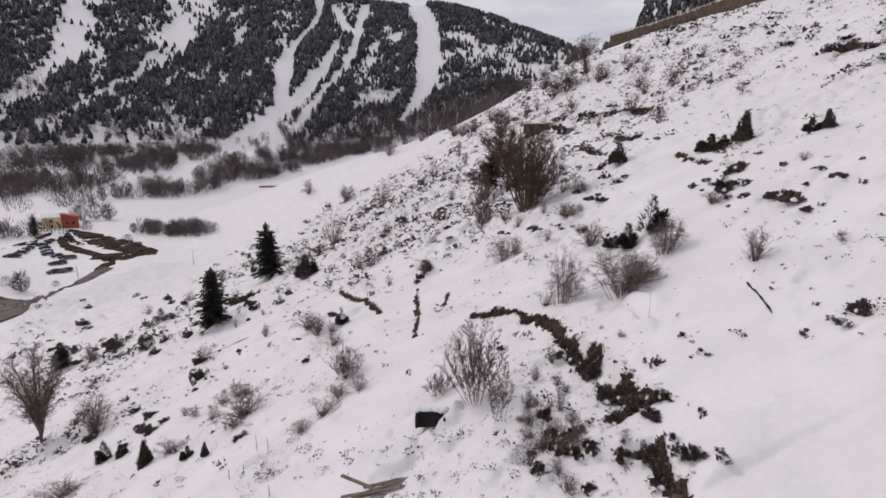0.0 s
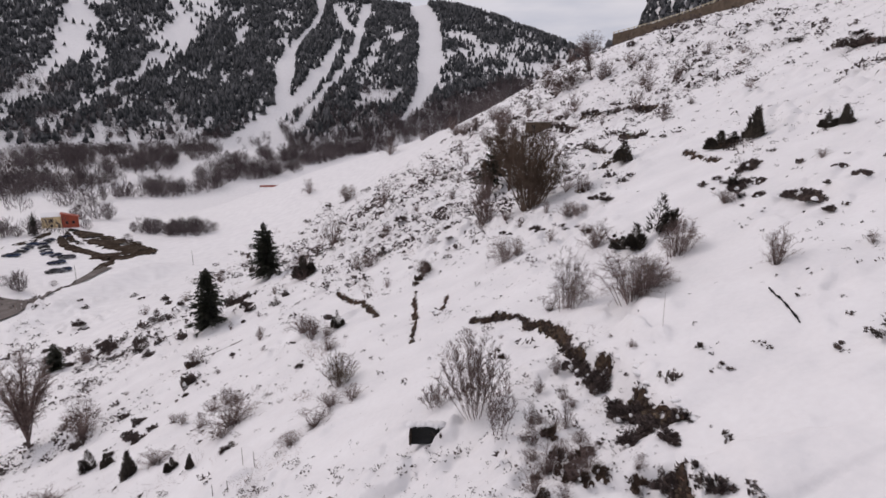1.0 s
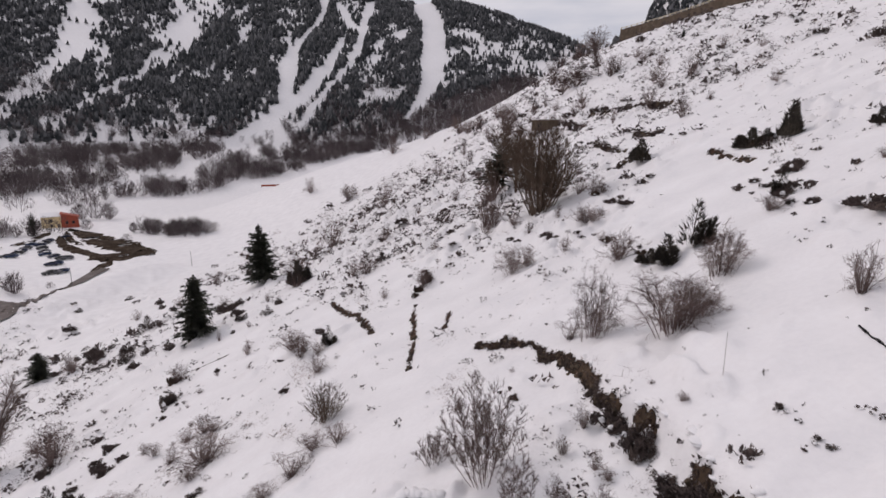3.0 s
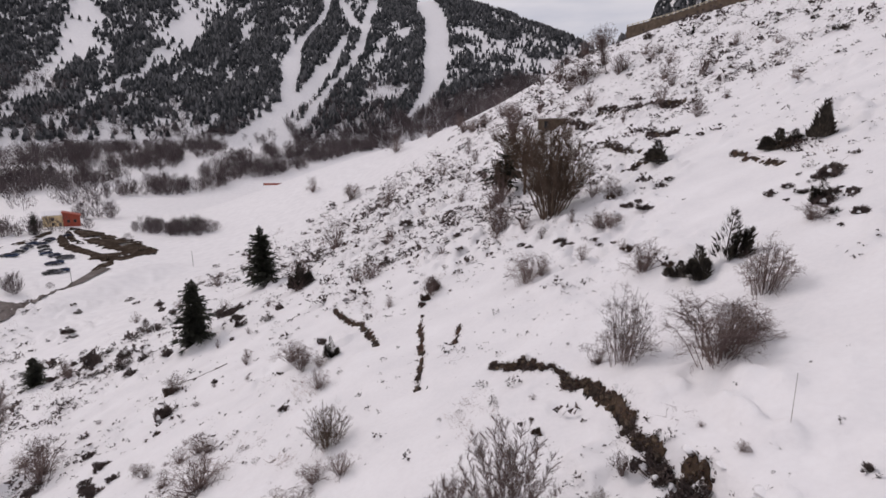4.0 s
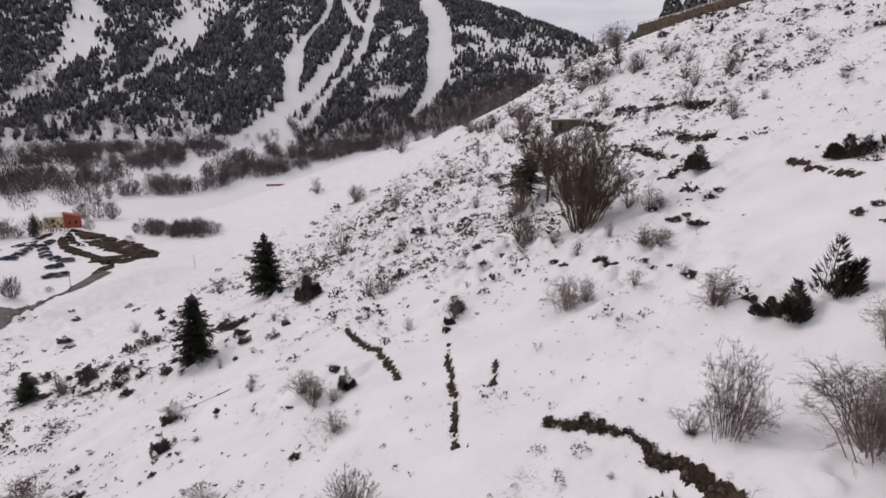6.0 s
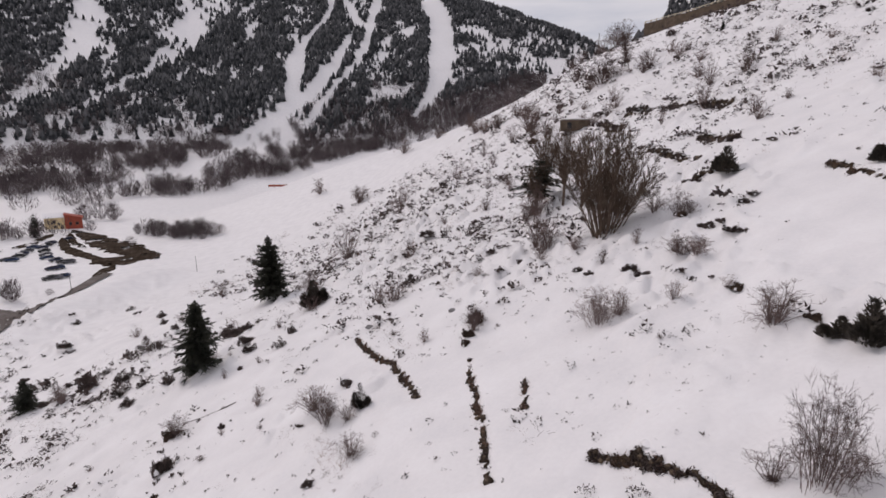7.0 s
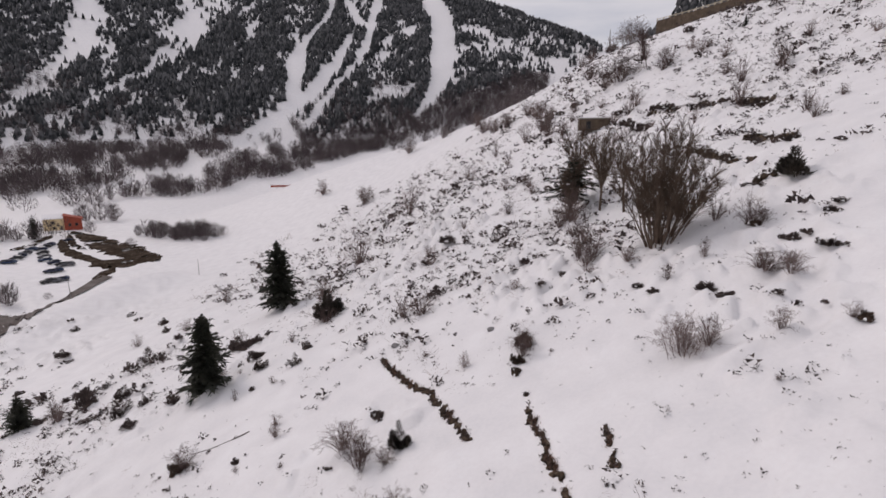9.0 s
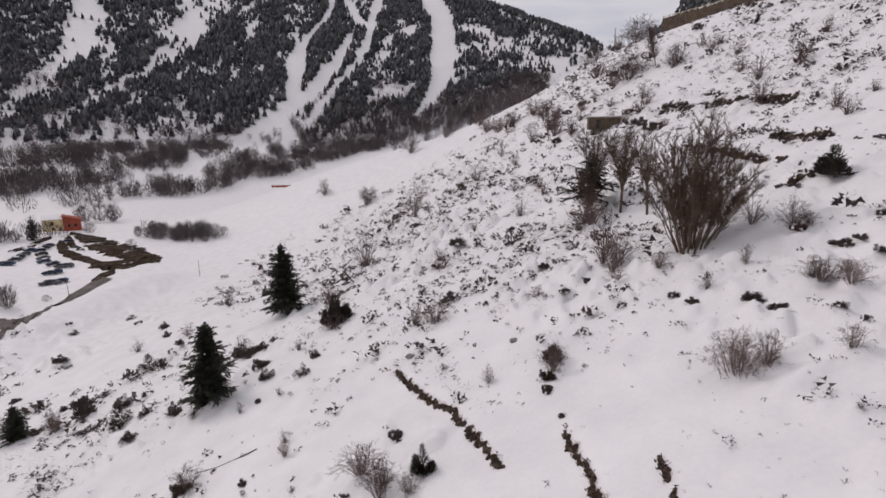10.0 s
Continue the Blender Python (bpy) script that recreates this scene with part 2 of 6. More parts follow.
class Shape:
    """Gathers vertices and faces."""

    def __init__(self):
        self.v, self.f = [], []

    def add(self, verts, faces):
        n = len(self.v)
        self.v.extend(verts)
        self.f.extend([tuple(i + n for i in q) for q in faces])

    def box(self, x0, x1, y0, y1, z0, z1, chamfer=0.0):
        if not chamfer:
            self.add([(x, y, z) for z in (z0, z1) for y in (y0, y1) for x in (x0, x1)],
                     [(0, 2, 3, 1), (4, 5, 7, 6), (0, 1, 5, 4), (2, 6, 7, 3), (0, 4, 6, 2), (1, 3, 7, 5)])
            return
        bm = bmesh.new()
        bmesh.ops.create_cube(bm, size=1.0, matrix=Matrix.LocRotScale(((x0 + x1) / 2, (y0 + y1) / 2, (z0 + z1) / 2), None, (x1 - x0, y1 - y0, z1 - z0)))
        bmesh.ops.bevel(bm, geom=bm.edges[:], offset=chamfer, segments=2, affect="EDGES")
        bm.verts.index_update()
        self.add([tuple(v.co) for v in bm.verts], [tuple(v.index for v in p.verts) for p in bm.faces])
        bm.free()

    def rod(self, a, b, ra, rb, sides=3):
        a, b = Vector(a), Vector(b)
        d = (b - a).normalized()
        u = d.orthogonal().normalized()
        w = d.cross(u)
        ring = [(math.cos(2 * math.pi * k / sides), math.sin(2 * math.pi * k / sides)) for k in range(sides)]
        self.add([tuple(a + ra * (c * u + s * w)) for c, s in ring] + [tuple(b + rb * (c * u + s * w)) for c, s in ring],
                 [(k, (k + 1) % sides, sides + (k + 1) % sides, sides + k) for k in range(sides)])

    def blade(self, a, b, w, rng):
        """A fine twig: two crossed slivers."""
        a, b = Vector(a), Vector(b)
        d = (b - a).normalized()
        u = d.orthogonal().normalized()
        v = d.cross(u)
        self.add([tuple(a - u * w), tuple(a + u * w), tuple(b), tuple(a - v * w), tuple(a + v * w)], [(0, 1, 2), (3, 4, 2)])

    def blob(self, c, rx, ry, rz, rng, rough=0.25, rings=4, sides=7, base=-0.35):
        verts, faces = [], []
        for i in range(rings):
            h = base + (1 - base) * i / (rings - 1) * 0.97
            w = math.sqrt(max(0.0, 1 - h * h))
            for k in range(sides):
                a = 2 * math.pi * (k + 0.5 * (i % 2)) / sides
                s = 1 + rng.uniform(-rough, rough)
                verts.append((c[0] + rx * w * s * math.cos(a), c[1] + ry * w * s * math.sin(a), c[2] + rz * h * (1 + rng.uniform(-rough, rough) * 0.5)))
        for i in range(rings - 1):
            for k in range(sides):
                k2 = (k + 1) % sides
                faces.append((i * sides + k, i * sides + k2, (i + 1) * sides + k2, (i + 1) * sides + k))
        faces.append(tuple((rings - 1) * sides + k for k in range(sides)))
        self.add(verts, faces)

    def mesh(self, name, mat, flat=True):
        return mesh_of(name, self.v, self.f, mat, flat)


# ---- terrace walls: where the ground steps ----
TERRACES = {
    "bank": ([(1.7, 30.4), (2.1, 29.6), (2.9, 29.4), (3.2, 28.4), (3.8, 27.3), (4.2, 26.2), (4.6, 25.1), (5.0, 23.7), (5.2, 22.4), (5.1, 21.2), (5.4, 20.2), (6.0, 18.9), (6.0, 17.2), (6.2, 15.6), (6.6, 14.3)],
             (0.34, 0.38, 0.40, 0.30, 0.06, 0.30, 0.40, 0.45, 0.42, 0.40, 0.65, 0.75, 0.70, 0.6, 0.5)),
    "bank_low": ([(5.7, 12.9), (5.5, 12.1), (5.6, 11.4), (5.7, 10.6)], (0.4, 0.5, 0.45, 0.4)),
    "path_low": ([(-10.9, 54.8), (-9.2, 50.9), (-8.1, 48.6), (-6.9, 46.3), (-6.1, 44.1), (-5.4, 42.0), (-4.7, 40.2)], (0.27,)),
    "path_high": ([(-2.1, 42.4), (-2.1, 40.8), (-1.9, 39.3), (-1.8, 36.6), (-1.6, 30.6)], (0.26,)),
    "path_side": ([(0.5, 37.4), (0.3, 36.2), (0.1, 34.6)], (0.14,)),
    "upper_path": ([(21.3, 49.6), (20.8, 45.2), (20.6, 41.3)], (0.32,)),
    "field_a": ([(27.8, 114.3), (30.3, 105.2)], (0.75,)),
    "field_b": ([(30.9, 101.5), (31.9, 93.1)], (0.75,)),
    "field_c": ([(30.9, 88.5), (31.8, 82.7)], (0.65,)),
    "field_d": ([(20.0, 79.9), (19.6, 68.1), (19.7, 63.3)], (0.38,)),
    "field_e": ([(22.9, 72.1), (23.2, 67.8), (24.1, 65.2)], (0.42,)),
    "field_f": ([(16.5, 58.8), (19.1, 57.9)], (0.35,)),
}
PATHS = [([(21.3, 51.6), (14.5, 30.4), (10.9, 22.4), (9.0, 14.4), (8.5, 10.2), (8.2, 2.0)], 1.7),
         ([(-6.5, 58.0), (-3.4, 45.8), (-3.2, 32.1), (-2.6, 23.5), (-4.3, 19.0), (-6.0, 10.0)], 1.6)]


def step_at(s, line, heights):
    """The height of a terrace's step, at s from 0 to 1 along it."""
    if len(heights) == 1:
        return heights[0] + 0 * s
    run = np.cumsum([0.0] + [math.hypot(b[0] - a[0], b[1] - a[1]) for a, b in zip(line, line[1:])])
    return np.interp(s, run / run[-1], heights)


def ground_broad(x, y):
    b = near_far(x, y)
    return hill(x, y) * (1 - b) + far_land(x, y) * b


def ground(x, y):
    """Height of the snow's surface."""
    x, y = np.asarray(x, float), np.asarray(y, float)
    z = ground_broad(x, y)
    r = np.hypot(x, y)
    local = 1 - smooth(140, 260, r)
    calm = np.ones_like(z)
    for line, half in PATHS:
        d, _ = along(x, y, line)
        calm = calm * (0.25 + 0.75 * smooth(half * 0.6, half * 1.6, np.abs(d)))
    for line, h in TERRACES.values():
        d, _ = along(x, y, line)
        calm = calm * (0.40 + 0.60 * smooth(0.4, 2.0, np.abs(d)))
    lumps = 0.55 * (fbm(x, y, 5.5, 2, 31) - 0.5) + 0.42 * (fbm(x, y, 1.5, 3, 41) - 0.5)
    tussock = smooth(0.40, 0.75, fbm(x, y, 9, 2, 151)) * (0.34 * smooth(0.45, 0.8, fbm(x, y, 0.9, 2, 161)) + 0.10 * (fbm(x, y, 0.45, 2, 163) - 0.5))
    lumps = lumps + tussock * (1 + 0.012 * r) * (1 + 0.8 * np.exp(-((x - 2 + 0.16 * (y - 60)) / (9 + 0.10 * r)) ** 2) * smooth(48, 66, y))
    z = z + lumps * local * calm + 3.0 * (fbm(x, y, 40, 3, 51) - 0.5) * smooth(60, 200, r)
    for line, h in TERRACES.values():
        x0, y0 = min(p[0] for p in line) - 9, min(p[1] for p in line) - 9
        x1, y1 = max(p[0] for p in line) + 9, max(p[1] for p in line) + 9
        near = (x > x0) & (x < x1) & (y > y0) & (y < y1)
        if near.any():
            d, s = along(x[near], y[near], line)
            h = step_at(s, line, h)
            fade = smooth(0, 0.06, s) * smooth(0, 0.06, 1 - s)
            z[near] = z[near] + (0.5 * h * np.tanh(d / 0.16) * np.exp(-(d / 3.5) ** 2) - 0.25 * h * np.exp(-((d + 0.5) / 0.7) ** 2)) * fade
    return z


def gz(x, y):
    return float(ground(np.array([x]), np.array([y]))[0])


# ---- the ground: one sheet of snow from underfoot to the ridge ----
def build_ground():
    angles = np.concatenate([np.radians(np.arange(-47, 47.01, 0.25)), np.radians(np.arange(52, 313, 5.0))])
    radii = [0.0, 0.25, 0.75, 1.25, 1.75, 2.25, 2.75]
    r = 3.0
    while r < 3200:
        radii.append(r)
        r *= 1.0085 if r < 160 else 1.018
    radii = np.array(radii[1:])
    A, R = np.meshgrid(angles, radii)
    X, Y = R * np.sin(A), R * np.cos(A)
    Z = ground(X, Y)
    n, m = A.shape
    verts = np.stack([X, Y, Z], -1).reshape(-1, 3)
    i, j = np.meshgrid(np.arange(n - 1), np.arange(m), indexing="ij")
    k = (j + 1) % m
    quads = np.stack([i * m + j, i * m + k, (i + 1) * m + k, (i + 1) * m + j], -1).reshape(-1, 4)
    me = bpy.data.meshes.new("ground")
    me.vertices.add(len(verts) + 1)
    me.vertices.foreach_set("co", np.concatenate([verts, [[0, 0, gz(0, 0)]]]).astype(np.float32).ravel())
    hub = np.stack([np.arange(m), (np.arange(m) + 1) % m, np.full(m, len(verts))], -1)[:, ::-1]
    loops = np.concatenate([quads.ravel(), hub.ravel()]).astype(np.int32)
    me.loops.add(len(loops))
    me.loops.foreach_set("vertex_index", loops)
    starts = np.concatenate([np.arange(len(quads)) * 4, len(quads) * 4 + np.arange(m) * 3]).astype(np.int32)
    me.polygons.add(len(starts))
    me.polygons.foreach_set("loop_start", starts)
    me.polygons.foreach_set("use_smooth", np.ones(len(starts), bool))
    me.materials.append(SNOW)
    me.update(calc_edges=True)
    me.validate()
    return tagged(new("ground", me), "snow-covered hillside, valley floor and mountain face", "ground", kind="structure")


build_ground()


# ---- plants ----
def grow(shape, p, d, length, radius, depth, rng, spread, kids, upward=0.25, sides=3, tips=None):
    """A bending branch with side branches."""
    bends = 3 if depth > 1 else 2
    p, d = Vector(p), Vector(d).normalized()
    for k in range(bends):
        q = p + d * (length / bends)
        r1 = radius * (1 - 0.22 * (k + 1))
        if depth == 0:
            shape.blade(p, q, radius * (1 - 0.22 * k), rng)
        else:
            shape.rod(p, q, radius * (1 - 0.22 * k), r1, sides)
        if depth > 0 and k >= (0 if depth < 3 else 1):
            for _ in range(kids):
                side = Vector((rng.gauss(0, 1), rng.gauss(0, 1), rng.gauss(0, 0.7)))
                side = (d + spread * side.normalized() + Vector((0, 0, upward))).normalized()
                at = p.lerp(q, rng.uniform(0.3, 1.0))
                grow(shape, at, side, length * rng.uniform(0.45, 0.7), r1 * 0.6, depth - 1, rng, spread, kids, upward, 3, tips)
        p = q
        d = (d + Vector((rng.uniform(-1, 1), rng.uniform(-1, 1), rng.uniform(-0.4, 1) * upward * 2)) * 0.16).normalized()
    if tips is not None and depth == 0:
        tips.append(tuple(p))


def round_bush(seed, stems, radius=0.014, side=7, sub=3, squat=1.0, root=0.15):
    """A rounded leafless bush one metre high and about one wide: crooked stems to a dome, with side branches and a haze of fine twigs."""
    rng = random.Random(seed)
    s, twigs = Shape(), Shape()

    def jitter(k):
        return Vector((rng.gauss(0, k), rng.gauss(0, k), rng.gauss(0, k)))
    lobes = [(rng.uniform(0, 6.28), rng.uniform(0.8, 1.12)) for _ in range(5)]
    for k in range(stems):
        a = 2 * math.pi * (k * 0.618 + 0.1 * rng.random())
        el = math.radians(-6 + 92 * rng.random() ** 0.8)
        lobe = sum(w * max(0.0, math.cos(a - b)) ** 3 for b, w in lobes) / (1e-6 + sum(max(0.0, math.cos(a - b)) ** 3 for b, w in lobes))
        reach = rng.uniform(0.70, 1.0) * lobe
        end = Vector((math.cos(a) * math.cos(el) * 0.53 * squat, math.sin(a) * math.cos(el) * 0.53 * squat, 0.06 + 0.90 * max(0.0, math.sin(el)))) * reach
        start = Vector((end.x * root * rng.random(), end.y * root * rng.random(), -0.12))
        bow = Vector((math.cos(a) * 0.05, math.sin(a) * 0.05, 0.14 + 0.28 * math.cos(el)))
        pts = [start.lerp(end, u) + bow * (4 * u * (1 - u)) * 0.6 + jitter(0.022 * (u > 0)) for u in (0, 0.25, 0.5, 0.75, 1.0)]
        for q in range(4):
            s.rod(pts[q], pts[q + 1], radius * (1 - 0.22 * q), radius * (0.8 - 0.22 * q))
        for q in range(side):
            u = rng.uniform(0.16, 1.0)
            n = min(3, int(u * 4))
            at = pts[n].lerp(pts[n + 1], u * 4 - n)
            d = (end.normalized() * 0.55 + Vector((rng.gauss(0, 0.7), rng.gauss(0, 0.7), rng.gauss(0.12, 0.5)))).normalized()
            ln = rng.uniform(0.10, 0.23) * (1.15 - 0.45 * u)
            mid = at + d * ln * 0.5
            tip = mid + (d + jitter(0.35)).normalized() * ln * 0.5
            twigs.rod(at, mid, radius * 0.42, radius * 0.3)
            twigs.blade(mid, tip, radius * 0.3, rng)
            for _ in range(sub):
                c = at.lerp(tip, rng.uniform(0.2, 1.0))
                e = c + (d * 0.8 + jitter(0.75)).normalized() * ln * rng.uniform(0.25, 0.6)
                twigs.blade(c, e, radius * 0.24, rng)
    return s.mesh("stem", TWIG), twigs.mesh("crown", TWIG)


def turned(x, y, seed, scale=(1, 1, 1), sink=0.0):
    rng = random.Random(seed)
    return Matrix.LocRotScale((x, y, gz(x, y) - sink), Euler((rng.uniform(-0.05, 0.05), rng.uniform(-0.05, 0.05), rng.uniform(0, 6.28))), scale)


def conifer_parts(seed, height, radius, levels=15, ragged=0.25, bare=0.06):
    """Needles, trunk and snow pads of a young conifer."""
    rng = random.Random(seed)
    needles, trunk, snow = Shape(), Shape(), Shape()
    lobes = [[rng.uniform(0.62, 1.18) for _ in range(6)] for _ in range(levels // 3 + 2)]
    trunk.rod((0, 0, -0.3), (0, 0, height * 0.55), height * 0.022, height * 0.012, 7)
    trunk.rod((0, 0, height * 0.55), (0, 0, height * 0.98), height * 0.012, height * 0.003, 5)
    for k in range(levels):
        u = k / (levels - 1)
        z0 = height * (bare + (0.97 - bare) * u ** 0.92)
        reach = radius * min(1.0, 0.62 + 1.5 * u) * (1 - u) ** 0.62 * (0.85 + 0.3 * math.sin(k * 2.3 + seed)) + 0.03 * height * (1 - u) + 0.02 * height
        count = max(7, int(20 - 10 * u))
        for b in range(count):
            a = 2 * math.pi * (b + rng.random() * 0.8) / count + k
            ln = 0.92 * reach * lobes[k // 3][int(a / 1.0472) % 6] * rng.uniform(1 - 1.5 * ragged, 1 + 0.5 * ragged)
            z = z0 + rng.uniform(-1.1, 1.1) * height / levels * (1 - u)
            out = Vector((math.cos(a), math.sin(a), 0))
            tilt = 0.55 * u - 0.30 + rng.uniform(-0.12, 0.12)
            tip = Vector((0, 0, z)) + out * ln + Vector((0, 0, ln * tilt))
            root = Vector((0, 0, z))
            side = Vector((-out.y, out.x, 0))
            steps = 6
            for q in range(steps):
                c0 = root.lerp(tip, 0.12 + 0.8 * q / steps)
                wide = ln * (0.40 - 0.05 * q) * rng.uniform(0.7, 1.2)
                for sg in (-1, 1):
                    e = c0 + side * sg * wide + out * ln * rng.uniform(0.10, 0.28) + Vector((0, 0, rng.uniform(-0.16, 0.05) * ln))
                    thick = side.cross(e - c0).normalized() * 0.05 * ln + out * 0.07 * ln + Vector((0, 0, 0.035 * height * rng.uniform(0.3, 1)))
                    needles.add([tuple(c0 - out * 0.08 * ln), tuple(c0 + thick), tuple(e)], [(0, 1, 2)])
            c0 = root.lerp(tip, 0.7)
            needles.add([tuple(c0 - side * 0.09 * ln), tuple(c0 + side * 0.09 * ln), tuple(tip + out * 0.06 * ln + Vector((0, 0, 0.04 * ln)))], [(0, 1, 2)])
            if rng.random() < 0.035 * (1 - u):
                c = root.lerp(tip, rng.uniform(0.55, 0.9))
                snow.blob((c.x, c.y, c.z + 0.03), 0.12 * ln + 0.03, 0.09 * ln + 0.03, 0.04 * ln + 0.02, rng, 0.3, 3, 7)
    return needles, trunk, snow


def conifer(name, x, y, height, radius, seed, label, levels=15, group="young conifers on the slope", bare=0.06):
    tree = empty(name, turned(x, y, seed), label, "conifer", group)
    needles, trunk, snow = conifer_parts(seed, height, radius, levels, 0.25 if bare < 0.1 else 0.45, bare)
    part("trunk", trunk.mesh("trunk", BARK), tree)
    part("crown", needles.mesh("crown", PINE), tree)
    if snow.v:
        part("snow_load", snow.mesh("snow_load", SNOW_CAP, False), tree, "clumps of snow lying on the branches")["kind"] = "stuff"
    return tree


# (x, y, height, radius)
for i, (x, y, h, r) in enumerate([(-28.3, 62.6, 7.6, 2.9), (-29.6, 89.0, 9.2, 4.0)]):
    conifer("spruce_tree", x, y, h, r, 100 + i, ("dense dark green spruce in the snow", "tall ragged dark pine with gaps in its crown")[i], 26)
for i, (x, y, h) in enumerate([(-55.4, 72.5, 4.1), (54.9, 137.3, 2.4), (40.7, 98.3, 1.4)]):
    conifer("young_conifer", x, y, h, h * (0.66 if h > 2.9 else 0.36), 200 + i, "small dark young conifer rising from the snow", 17)


def juniper_parts(seed, width, height, tufts=46):
    """A low sprawling evergreen: uneven clumps of short needled sprays on crooked stems, with snow lying between them."""
    rng = random.Random(seed)
    green, stems, snow = Shape(), Shape(), Shape()
    clumps = []
    for k in range(7):
        a, u = k * 2.4 + rng.uniform(-0.5, 0.5), math.sqrt((k + 0.3) / 7)
        clumps.append((math.cos(a) * u * width * 0.40, math.sin(a) * u * width * 0.40, height * (1 - 0.5 * u) * rng.uniform(0.45, 1.0), rng.uniform(0.07, 0.13) * width))
    for k in range(tufts):
        cx, cy, top, wide = clumps[min(6, int(7 * rng.random() ** 1.2))]
        x, y = cx + rng.gauss(0, wide * 0.7), cy + rng.gauss(0, wide * 0.7)
        top = top * rng.uniform(0.6, 1.05)
        stems.rod((cx * 0.04, cy * 0.04, -0.12), (x, y, top * 0.7), 0.024, 0.006)
        a, u = math.atan2(y, x), math.hypot(x, y) / width * 2
        lean = Vector((math.cos(a) * 0.7 * u, math.sin(a) * 0.7 * u, 1)).normalized()
        for q in range(34):
            b = rng.uniform(0, 6.28)
            out = (lean + 0.8 * Vector((math.cos(b), math.sin(b), rng.uniform(-0.3, 0.6)))).normalized()
            c = Vector((x + rng.gauss(0, 0.035) * width, y + rng.gauss(0, 0.035) * width, top * rng.uniform(0.0, 0.85)))
            ln = rng.uniform(0.08, 0.19) * (0.5 * width + 0.5 * height) * 0.75
            side = out.orthogonal().normalized() * ln * 0.27
            green.add([tuple(c - side), tuple(c + side), tuple(c + out * ln)], [(0, 1, 2)])
    for cx, cy, top, wide in clumps[2:]:
        if rng.random() < 0.45:
            a = rng.uniform(0, 6.28)
            snow.blob((cx + math.cos(a) * wide, cy + math.sin(a) * wide, top * 0.35), wide * rng.uniform(0.6, 1.1), wide * rng.uniform(0.5, 0.8), 0.12 * height + 0.01, rng, 0.3, 4, 8)
    return green, stems, snow


JUNIPERS, BRACKENS, TUFTS, FAR_CLUMPS = [], [], [], []
for v in range(5):
    g, s, w = juniper_parts(300 + v, 1.0, 0.6 + 0.1 * v, 40)
    BRACKENS.append(g.mesh("foliage", BRACKEN))
    JUNIPERS.append((g.mesh("foliage", JUNIPER), s.mesh("stem", BARK), w.mesh("snow_load", SNOW_CAP, False)))

for v in range(5):
    g, s, w = juniper_parts(330 + v, 1.0, 0.6 + 0.1 * v, 13)
    TUFTS.append((g.mesh("foliage", JUNIPER), s.mesh("stem", BARK), w.mesh("snow_load", SNOW_CAP, False)))


def juniper(x, y, h, w, seed, brown=False):
    if not brown and w < 0.0165 * math.hypot(x, y):
        FAR_CLUMPS.append((x, y, h, w, seed))
        return
    v = seed % 5
    kinds = TUFTS if w < 0.75 and not brown else JUNIPERS
    spin = random.Random(seed).uniform(-1.6, 0.2)
    k = empty("juniper_bush", Matrix.LocRotScale((x, y, gz(x, y) - 0.05), Euler((0, 0, spin)), (w, w, h / (0.6 + 0.1 * v))), ("low dark juniper bush half buried in snow", "rust-brown dead bracken clump in the snow")[brown], "bush", ("junipers on the slope", "bracken by the bank")[brown])
    part("foliage", BRACKENS[v] if brown else kinds[v][0], k)
    part("stem", kinds[v][1], k)
    part("snow_load", kinds[v][2], k, "snow caught on the bush")["kind"] = "stuff"


for i, (x, y, h, w) in enumerate([(17.0, 26.3, 0.9, 2.4), (41.9, 58.5, 1.6, 4.1), (11.2, 14.2, 0.5, 0.7),
                                  (12.0, 14.6, 0.6, 0.8), (10.5, 14.7, 0.4, 0.5), (6.8, 16.0, 0.65, 0.7), (6.9, 13.1, 0.4, 0.5), (6.5, 11.0, 0.3, 0.6),
                                  (8.1, 17.0, 0.35, 0.6), (8.1, 15.7, 0.3, 0.7), (9.4, 16.1, 0.2, 0.5), (-19.4, 74.6, 2.6, 2.4), 
                                  (-22.0, 44.6, 1.8, 1.8), (-50.1, 76.4, 1.8, 3.0)]):
    juniper(x, y, h, w, 400 + i)
for i, (x, y, h, w) in enumerate([(-28.6, 39.3, 0.8, 1.6), (5.4, 18.6, 0.8, 0.9), (9.2, 41.6, 0.35, 0.8), (7.9, 45.6, 0.6, 1.4), (6.0, 47.7, 0.5, 1.2),
                                  (-10.1, 46.1, 0.9, 1.1), (-29.0, 73.6, 1.6, 3.2),
                                  (16.9, 58.4, 0.6, 2.4), (-4.4, 60.3, 0.7, 0.9), (16.3, 23.7, 0.5, 0.8), (18.8, 25.6, 0.5, 1.1),
                                  (18.6, 23.7, 0.4, 0.7), (20.5, 32.3, 0.7, 0.7), (-62.2, 167.5, 3.0, 2.2), (-0.3, 34.0, 0.35, 0.5)]):
    juniper(x, y, h, w, 440 + i)
for i, (x, y, h, w) in enumerate([(5.3, 19.9, 0.6, 1.1), (5.6, 18.3, 0.5, 0.8), (5.6, 17.0, 0.5, 0.9), (5.9, 16.0, 0.6, 1.0), (6.1, 15.1, 0.6, 1.1), (6.5, 14.4, 0.5, 0.8), (5.4, 12.5, 0.55, 0.9), (5.4, 11.6, 0.55, 0.9), (5.9, 12.3, 0.4, 0.5), (6.0, 11.6, 0.6, 0.8), (5.2, 18.9, 0.5, 0.7)]):
    juniper(x, y, h, w, 470 + i)

